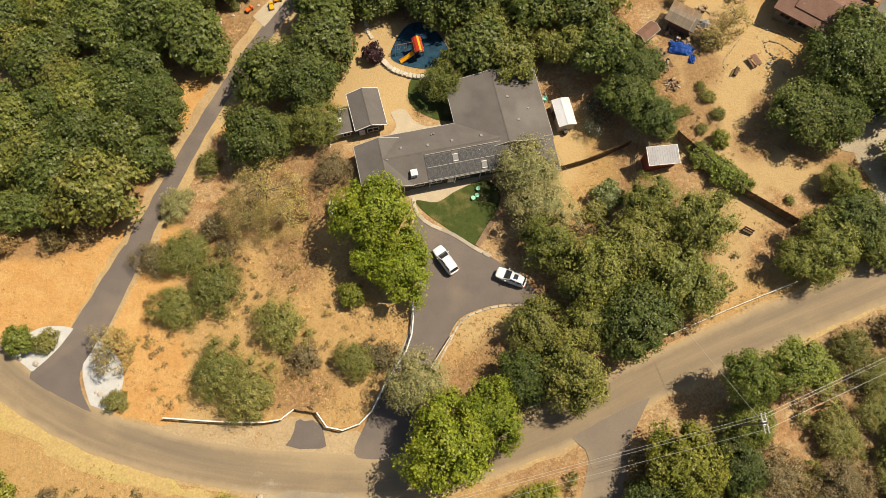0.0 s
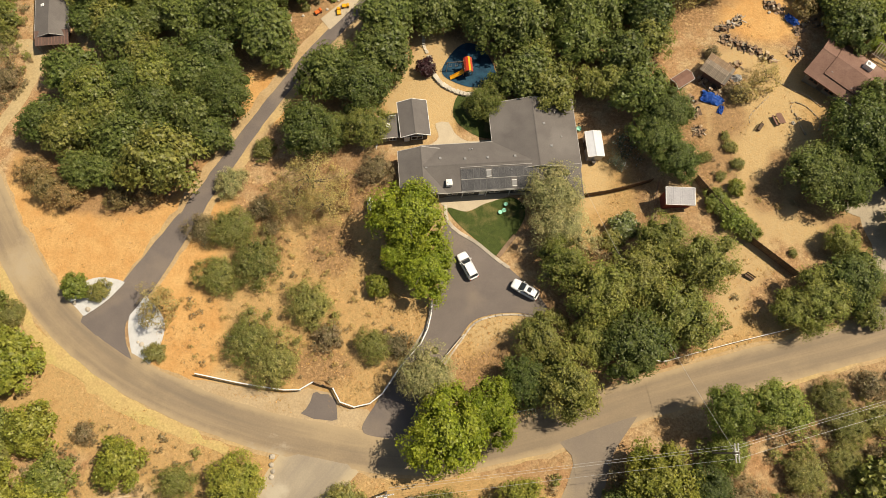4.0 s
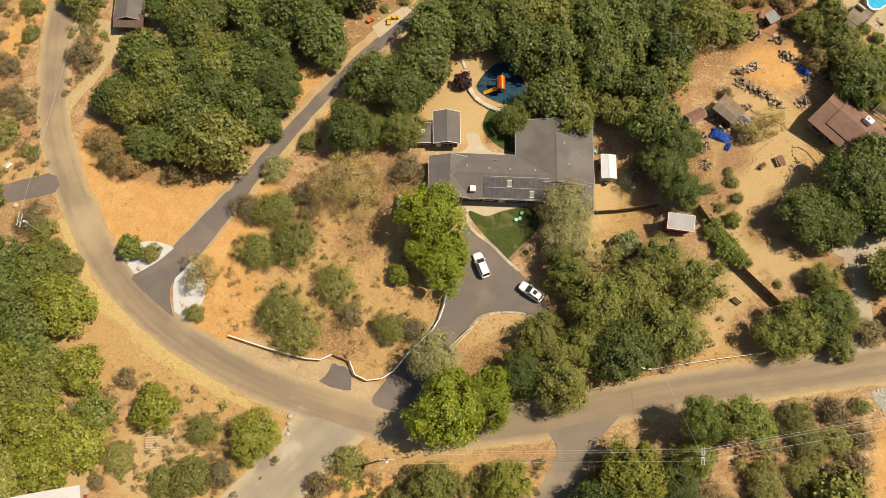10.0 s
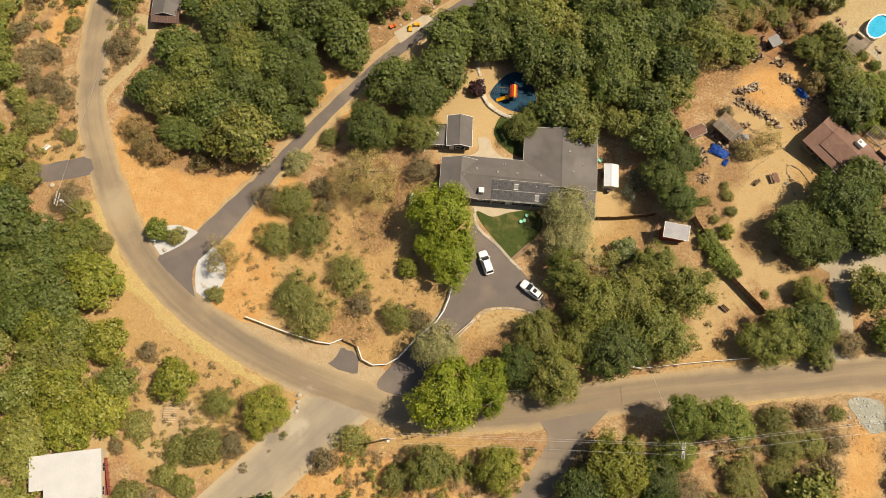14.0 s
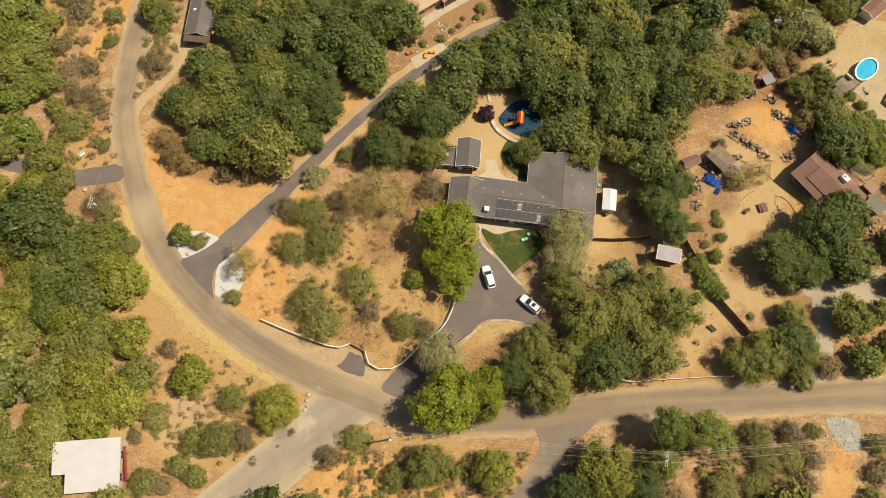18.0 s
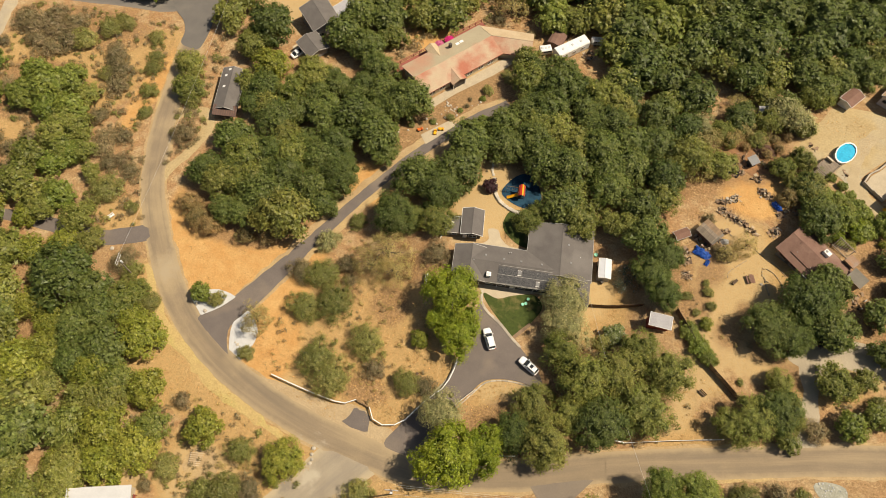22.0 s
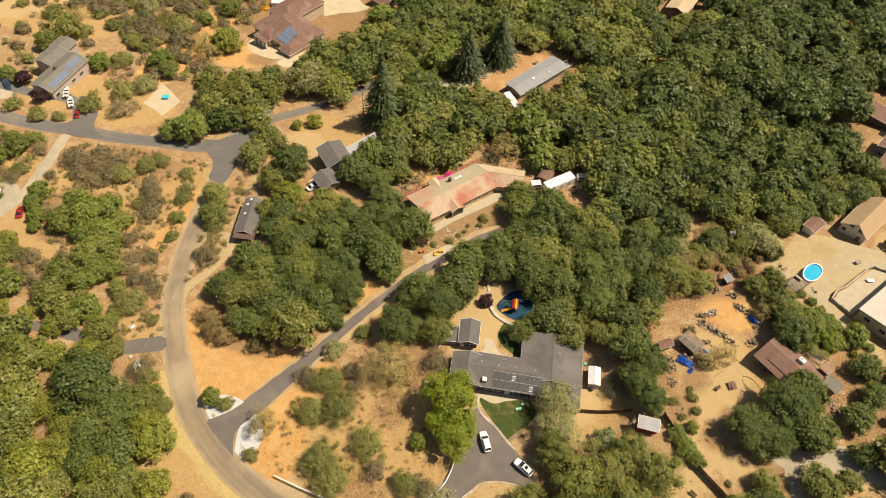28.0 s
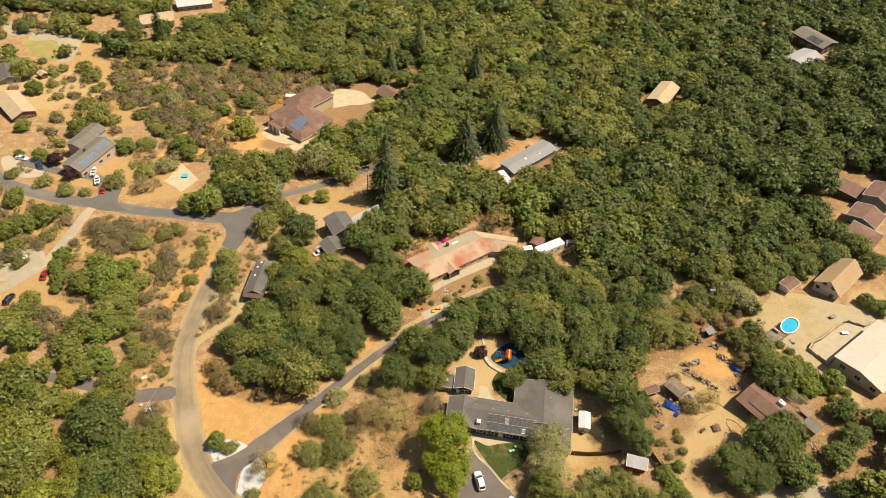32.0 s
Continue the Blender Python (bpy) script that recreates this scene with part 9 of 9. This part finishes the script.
for i, (x, y, r, n, st, pale, label) in enumerate((
        (42.9, 75.5, 1.5, 46, (1.35, 0.55, -22), 0.2, "row of stacked scrap, drums and boards"), (46.0, 74.2, 1.5, 46, (1.35, 0.55, -25), 0.2, "row of stacked scrap, drums and boards"), (48.7, 72.6, 1.2, 22, (1.3, 0.6, -25), 0.45, "row of stacked scrap and pale boards"),
        (43.8, 79.6, 1.3, 30, (1.3, 0.6, 50), 0.85, "heap of pale sawn timber"), (41.8, 78.2, 1.0, 20, (1, 0.8, 0), 0.4, "heap of scrap timber, boxes and metal"),
        (50.4, 83.2, 1.4, 34, (1.4, 0.5, -28), 0.4, "loaded flat trailer bed heaped with scrap"), (54.1, 78.6, 0.9, 16, (1, 1, 0), 0.1, "dark heap beside a blue sheet"), (56.6, 80.0, 1.5, 16, (1.3, 0.7, 20), 0.3, "scattered boards and scrap at the yard's edge"),
        (53.5, 73.5, 1.3, 24, (1.3, 0.7, 55), 0.6, "boards and pots beside the brown house"), (36.6, 61.2, 1.1, 22, (0.7, 1.2, 0), 0.35, "stack of cut logs and boards"), (37.4, 57.5, 1.0, 22, (1, 1, 0), 0.35, "stack of cut logs and boards"), (36.3, 63.2, 0.8, 12, (1, 1, 0), 0.3, "stack of cut logs and boards"),
        (43.4, 70.4, 1.0, 14, (1, 1, 0), 0.5, "odds and ends beside the hut"), (43.3, 67.2, 1.1, 24, (1, 1, 0), 0.3, "dark scrap heaped against the hut"), (39.7, 65.4, 1.3, 22, (1.2, 0.7, -20), 0.15, "dark scrap beside a blue sheet"),
        (43.4, 87.2, 1.6, 26, (1.3, 0.8, -10), 0.1, "dark heap of scrap by the shelter"), (49.4, 95.2, 2.0, 26, (1.2, 0.8, -30), 0.15, "brown heap of scrap behind the shelter"), (47.6, 86.6, 1.4, 14, (1.2, 0.8, 0), 0.2, "scattered scrap on reddish clay"), (37.8, 67.2, 0.8, 12, (1, 1, 0), 0.2, "buckets and boards beside the hut"),
        (-2, 119.5, 2.4, 22, (1, 1, 0), 0.35, "odds and ends behind the white trailer"), (72, 62, 2, 16, (1, 1, 0), 0.2, "heap of scrap among the trees"), (3.4, 113.4, 2.0, 22, (1, 1, 0), 0.5, "odds and ends beside the white trailer"))):
    junk_pile(x, y, r, n, 40 + i, label, st, pale)
simple_house("lean_to", 47.2, 105.6, 20, 3.2, 2.6, 2.4, 0.3, M_WALL_GREY, M_ROOF_PALE, "small lean-to with a pale roof under a tree", "flat", cat="shed", wins=False)
simple_house("canopy_shelter", 46.3, 90.6, -50, 2.3, 1.9, 1.7, 0.5, M_WALL_DARK, M_ROOF_MOBILE, "small dark shelter with a grey sheet roof", "flat", cat="shelter", wins=False)
# these two heaps stand for dark debris and for tree shade on the clearing
junk_pile(43.8, 90.6, 2.2, 34, 71, "dark scrap heap, also darkening the ground for tree shade", (1.5, 1.0, 40), 0.08)
junk_pile(49.0, 92.6, 2.0, 30, 73, "dark scrap beside a shelter, also standing for tree shade", (1.4, 1.0, -30), 0.08)
simple_house("chicken_coop", 34.2, 66.5, 40, 3.6, 2.2, 1.7, 0.5, M_WALL_BROWN, M_WALL_BROWN, "small reddish coop under the oaks", cat="coop", wins=False)


def parasol(x, y, mat, label, z=0.0, r=1.5):
    t = thing("parasol", x, y, gz(x, y) + z, 0, label, "parasol")
    part("pole", tube(bmesh.new(), (0, 0, 0), (0, 0, 2.4), 0.03), M_ALU, t), part("base", tube(bmesh.new(), (0, 0, -0.05), (0, 0, 0.1), 0.28, seg=12), M_WALL_DARK, t)
    bm = bmesh.new()
    top_, rim = bm.verts.new((0, 0, 2.55)), []
    for i in range(8):
        a = i * math.pi / 4
        rim.append(bm.verts.new((r * math.cos(a), r * math.sin(a), 2.05)))
    for i in range(8):
        bm.faces.new((top_, rim[i], rim[(i + 1) % 8]))
    bmesh.ops.solidify(bm, geom=bm.faces[:], thickness=0.02)
    part("canopy", bm, mat, t)


tarp(-136, 184, 30, 2.2, 1.6, 1.2, 21, "yellow sheeting over a heap of materials", M_YELLOW)
M_PINK_PALE = material("sun_faded_pink_canvas", (0.72, 0.2, 0.36), (0.66, 0.17, 0.32), 1.0, 0.8, 0.05)
parasol(-34.3, 103.8, M_PINK_PALE, "sun-faded pink parasol on the red deck", 1.2, 1.35), parasol(-32.3, 106.1, M_PINK, "bright pink parasol on the red deck", 1.2, 1.4)
tb = thing("picnic_table", -137.8, 117.2, gz(-137.8, 117.2), 20, "turquoise covered table on pale sand", "table")
part("tabletop", boxed(-1.1, -0.9, 0.72, 1.1, 0.9, 0.8, 0.03), M_TURQ, tb)
for u in (-0.9, 0.9):
    for v in (-0.7, 0.7):
        part("leg", boxed(u - 0.05, v - 0.05, -0.2, u + 0.05, v + 0.05, 0.73), M_ALU, tb)
for x, y in ((6.8, 42.3), (6.0, 40.8), (6.6, 41.2)):
    t = thing("garden_stool", x, y, gz(x, y), 0, "round mint-green garden stool on the lawn", "stool", "mint stools on the lawn")
    part("seat", tube(bmesh.new(), (0, 0, 0.42), (0, 0, 0.48), 0.34, seg=16), M_GREEN_PLASTIC, t)
    for a in (0.5, 2.6, 4.7):
        part("leg", tube(bmesh.new(), (0.2 * math.cos(a), 0.2 * math.sin(a), 0.43), (0.28 * math.cos(a), 0.28 * math.sin(a), -0.05), 0.025, seg=6), M_GREEN_PLASTIC, t)
t = thing("garden_disc", 18.2, 57.6, gz(18.2, 57.6), 0, "round green plastic sandbox lid on bare ground", "lid")
part("lid", tube(bmesh.new(), (0, 0, 0), (0, 0, 0.2), 0.5, 0.42, 16), M_GREEN_PLASTIC, t)
pl = thing("timber_frame", -46.6, -10.8, gz(-46.6, -10.8), 14, "pale timber pallet frame on dry grass", "frame")
for i in range(7):
    part("slat", boxed(-1.4, -1.25 + i * 0.4, 0.16, 1.4, -1.05 + i * 0.4, 0.2), M_ROOF_TAN, pl)
for u in (-1.35, 0, 1.35):
    part("beam", boxed(u - 0.06, -1.3, 0, u + 0.06, 1.35, 0.16), M_WOOD_GREY, pl)
patch("bare_yard", [(-48, -9), (-44, -8.2), (-41.5, -10.5), (-42.5, -13.5), (-46, -14.5), (-49, -12.5)], M_SHOULDER, "bare pale soil clearing", "clearing", 0.05)


def rock(x, y, s, seed, label="pale boulder at the driveway mouth"):
    bm = bmesh.new()
    bmesh.ops.create_icosphere(bm, subdivisions=2, radius=s)
    for v in bm.verts:
        v.co *= 1 + 0.3 * noise.noise(v.co * 1.6 / s + Vector((seed, 0, 0)))
        v.co.z *= 0.6
    single("boulder", bm, M_STONE, label, "boulder", at_ground(x, y, seed * 40, s * 0.25))


for i, (x, y, s) in enumerate(((-59.6, 18.4, 0.45), (-62.2, 19.3, 0.4), (-49.2, 13.6, 0.4), (-49.9, 13.9, 0.25), (-24.9, -1.3, 0.45), (-24.8, -2.5, 0.4), (-24.4, -3.4, 0.35), (-24.5, -4.2, 0.4), (-87.6, 25.6, 0.5), (49.6, 82.0, 0.3), (52.4, 60.2, 0.35))):
    rock(x, y, s, i + 1)
random.seed(77)
for i in range(22):
    f = i / 21
    rock(-27.6 + 5.2 * f + random.uniform(-1.2, 1.2), 88.6 - 5.4 * f + random.uniform(-1.4, 1.4), random.uniform(0.14, 0.34), i + 30, "pale stone in the dry bed before the red-roofed house")
# red deck with rails beside the white-roofed house
dk = thing("porch_deck", -54.2, -24.0, gz(-54.2, -24), 28 - 90, "red-painted porch deck with white rails", "deck")
for i in range(9):
    part("plank", boxed(-3.2, -1.1 + i * 0.24, 0.9, 3.2, -0.89 + i * 0.24, 0.95), M_WALL_RED, dk)
for u in np.linspace(-3.1, 3.1, 6):
    part("post", boxed(u - 0.05, 0.95, -1, u + 0.05, 1.05, 1.9), M_WALL_RED, dk)
part("rail", boxed(-3.2, 0.93, 1.85, 3.2, 1.07, 1.95), M_WALL_RED, dk)
part("rail", boxed(-1.6, -1.2, 1.7, 1.2, -1.1, 1.8), M_WHITE, dk)


# odds and ends of the eastern lots and of the red-roofed house
tarp(43.0, 87.4, 20, 1.5, 1.0, 0.7, 21, "black plastic sheet over a heap", M_TYRE)
tarp(49.4, 95.2, -30, 2.4, 1.7, 1.3, 27, "brown weathered sheet over a large heap", M_WALL_BROWN)
tarp(43.6, 68.1, 10, 0.9, 0.7, 0.7, 31, "dirty white sheet over a heap beside the hut", M_ROOF_WHITE)


def round_shed(x, y, rz):
    t = thing("garden_shed", x, y, gz(x, y), rz, "brown shed with a rounded roof behind the red-roofed house", "shed")
    prof = [(-1.9, -0.4), (1.9, -0.4), (1.9, 1.6)] + [(1.9 * math.cos(a), 1.6 + 1.0 * math.sin(a)) for a in (0.5, 1.0, 1.57, 2.14, 2.64)] + [(-1.9, 1.6)]
    part("body", extrude(prof, -2.1, 2.1), M_WALL_BROWN, t)
    cap = [(2.02 * math.cos(a), 1.62 + 1.08 * math.sin(a)) for a in (0, 0.5, 1.0, 1.57, 2.14, 2.64, 3.1416)]
    part("roof", extrude(cap + [(x_ * 0.97, z_ - 0.06) for x_, z_ in cap[::-1]], -2.25, 2.25), M_ROOF_BROWN, t)
    part("door", boxed(2.1, -0.5, 0, 2.16, 0.5, 1.9), M_WOOD, t)


round_shed(-5.9, 115.6, 80)


def pergola(x, y, rz, w, d_, h):
    t = thing("pergola", x, y, gz(x, y), rz, "weathered wooden pergola beside the brown house", "pergola")
    for u in (-w / 2, w / 2):
        for v in (-d_ / 2, d_ / 2):
            part("post", boxed(u - 0.07, v - 0.07, -0.3, u + 0.07, v + 0.07, h), M_WOOD_GREY, t)
    for v in (-d_ / 2, d_ / 2):
        part("beam", boxed(-w / 2 - 0.3, v - 0.05, h, w / 2 + 0.3, v + 0.05, h + 0.2), M_WOOD_GREY, t)
    slat = mesh_of("slat", boxed(-0.04, -d_ / 2 - 0.3, 0, 0.04, d_ / 2 + 0.3, 0.12), M_WOOD_GREY)
    for i in range(int(w / 0.45) + 1):
        part("slat", slat, None, t, m=pose(-w / 2 + i * 0.45, 0, h + 0.2))


pergola(66.6, 72.6, -33.5, 3.8, 2.8, 2.4)


def table_set(x, y, rz, mat=M_YELLOW, label="yellow plastic garden table on the terrace"):
    t = thing("garden_table", x, y, gz(x, y), rz, label, "table")
    part("tabletop", boxed(-0.9, -0.5, 0.7, 0.9, 0.5, 0.75, 0.02), mat, t)
    for u in (-0.75, 0.75):
        for v in (-0.38, 0.38):
            part("leg", boxed(u - 0.03, v - 0.03, 0, u + 0.03, v + 0.03, 0.7), mat, t)


table_set(75.6, 86.4, 30), table_set(79.7, 101.4, 20, M_WHITE, "white garden table on the pale terrace")
table_set(77.3, 107.2, 40, M_WOOD_GREY, "weathered wooden table beside the gravel track")
junk_pile(59.4, 99.6, 1.1, 8, 75, "loose boards lying beside a dusty yard")
junk_pile(67.0, 94.2, 0.8, 6, 76, "small heap of boards below the pool")
pot_rng = random.Random(8)
for i in range(18):
    u = pot_rng.random()
    x, y = -36 + 17 * u + pot_rng.uniform(-1, 3.4), 78 + 16 * u + pot_rng.uniform(-3.5, 0.4)
    rock(x, y, pot_rng.uniform(0.16, 0.34), 90 + i, "pale stone edging a dry garden bed")

def toy_truck(x, y, rz, mat, label):
    t = thing("toy_truck", x, y, gz(x, y) + 0.05, rz, label, "toy")
    part("body", boxed(-0.6, -0.35, 0.15, 0.35, 0.35, 0.5, 0.05), mat, t), part("cab", boxed(0.35, -0.33, 0.15, 0.75, 0.33, 0.75, 0.06), mat, t)
    for u in (-0.4, 0.5):
        for v in (-0.38, 0.38):
            part("wheel", tube(bmesh.new(), (u, v - 0.06, 0.18), (u, v + 0.06, 0.18), 0.18, seg=10), M_TYRE, t)


M_ORANGE = material("orange_plastic", (0.62, 0.14, 0.03), (0.56, 0.12, 0.025), 1.0, 0.45, 0.0)
toy_truck(-30.5, 77.8, 40, M_ORANGE, "orange toy truck on a concrete pad"), toy_truck(-25.6, 79.4, 10, M_YELLOW, "yellow toy truck on a concrete pad"), toy_truck(-26.6, 78.0, 100, M_YELLOW, "yellow toy truck on a concrete pad")

# covered porch at the cabin's south end
M_PORCH = material("dark_brown_sheet", (0.09, 0.055, 0.045), (0.12, 0.075, 0.06), 1.0, 0.7, 0.2)
cp = thing("cabin_porch", -78.8, 67.6, gz(-78.8, 67.6), 13, "low rust-brown porch roof on posts at the cabin's end", "porch")
part("roof", extrude([(-1.2, 2.1), (1.7, 2.5), (1.7, 2.58), (-1.2, 2.18)], -3.0, 3.0), M_PORCH, cp)
for i in range(11):
    part("roof_batten", extrude([(-1.2, 2.18), (1.7, 2.58), (1.7, 2.62), (-1.2, 2.22)], -2.95 + i * 0.58, -2.88 + i * 0.58), M_WALL_BROWN, cp)
for u in (-2.8, 0, 2.8):
    part("post", boxed(u - 0.06, -1.1, -0.6, u + 0.06, -0.98, 2.12), M_WOOD, cp)
rub = random.Random(17)
rubble = thing("rubble_stones", 70, 20.5, gz(70, 20.5), 0, "loose grey rocks tipped beside the lane", "rocks")
for i in range(60):
    x, y = rub.uniform(-2.6, 2.8), rub.uniform(-2.4, 2.6)
    bm = bmesh.new()
    bmesh.ops.create_icosphere(bm, subdivisions=1, radius=rub.uniform(0.08, 0.2))
    for v in bm.verts:
        v.co *= rub.uniform(0.75, 1.2)
    part("stone", bm, M_GRAVEL, rubble, m=pose(x, y, gz(70 + x, 20.5 + y) - gz(70, 20.5) + 0.06))

simple_house("hut", -140.2, 39.1, 60, 5.6, 4.6, 2.3, 0.4, M_WALL_BROWN, M_WALL_PINK, "low hut with a faded pinkish roof in a dirt yard", cat="shed", wins=False)
trailer(-141.8, 34.7, 75, 5.0, 2.2, 2.2, "small white trailer in a dirt yard", "utility_trailer")
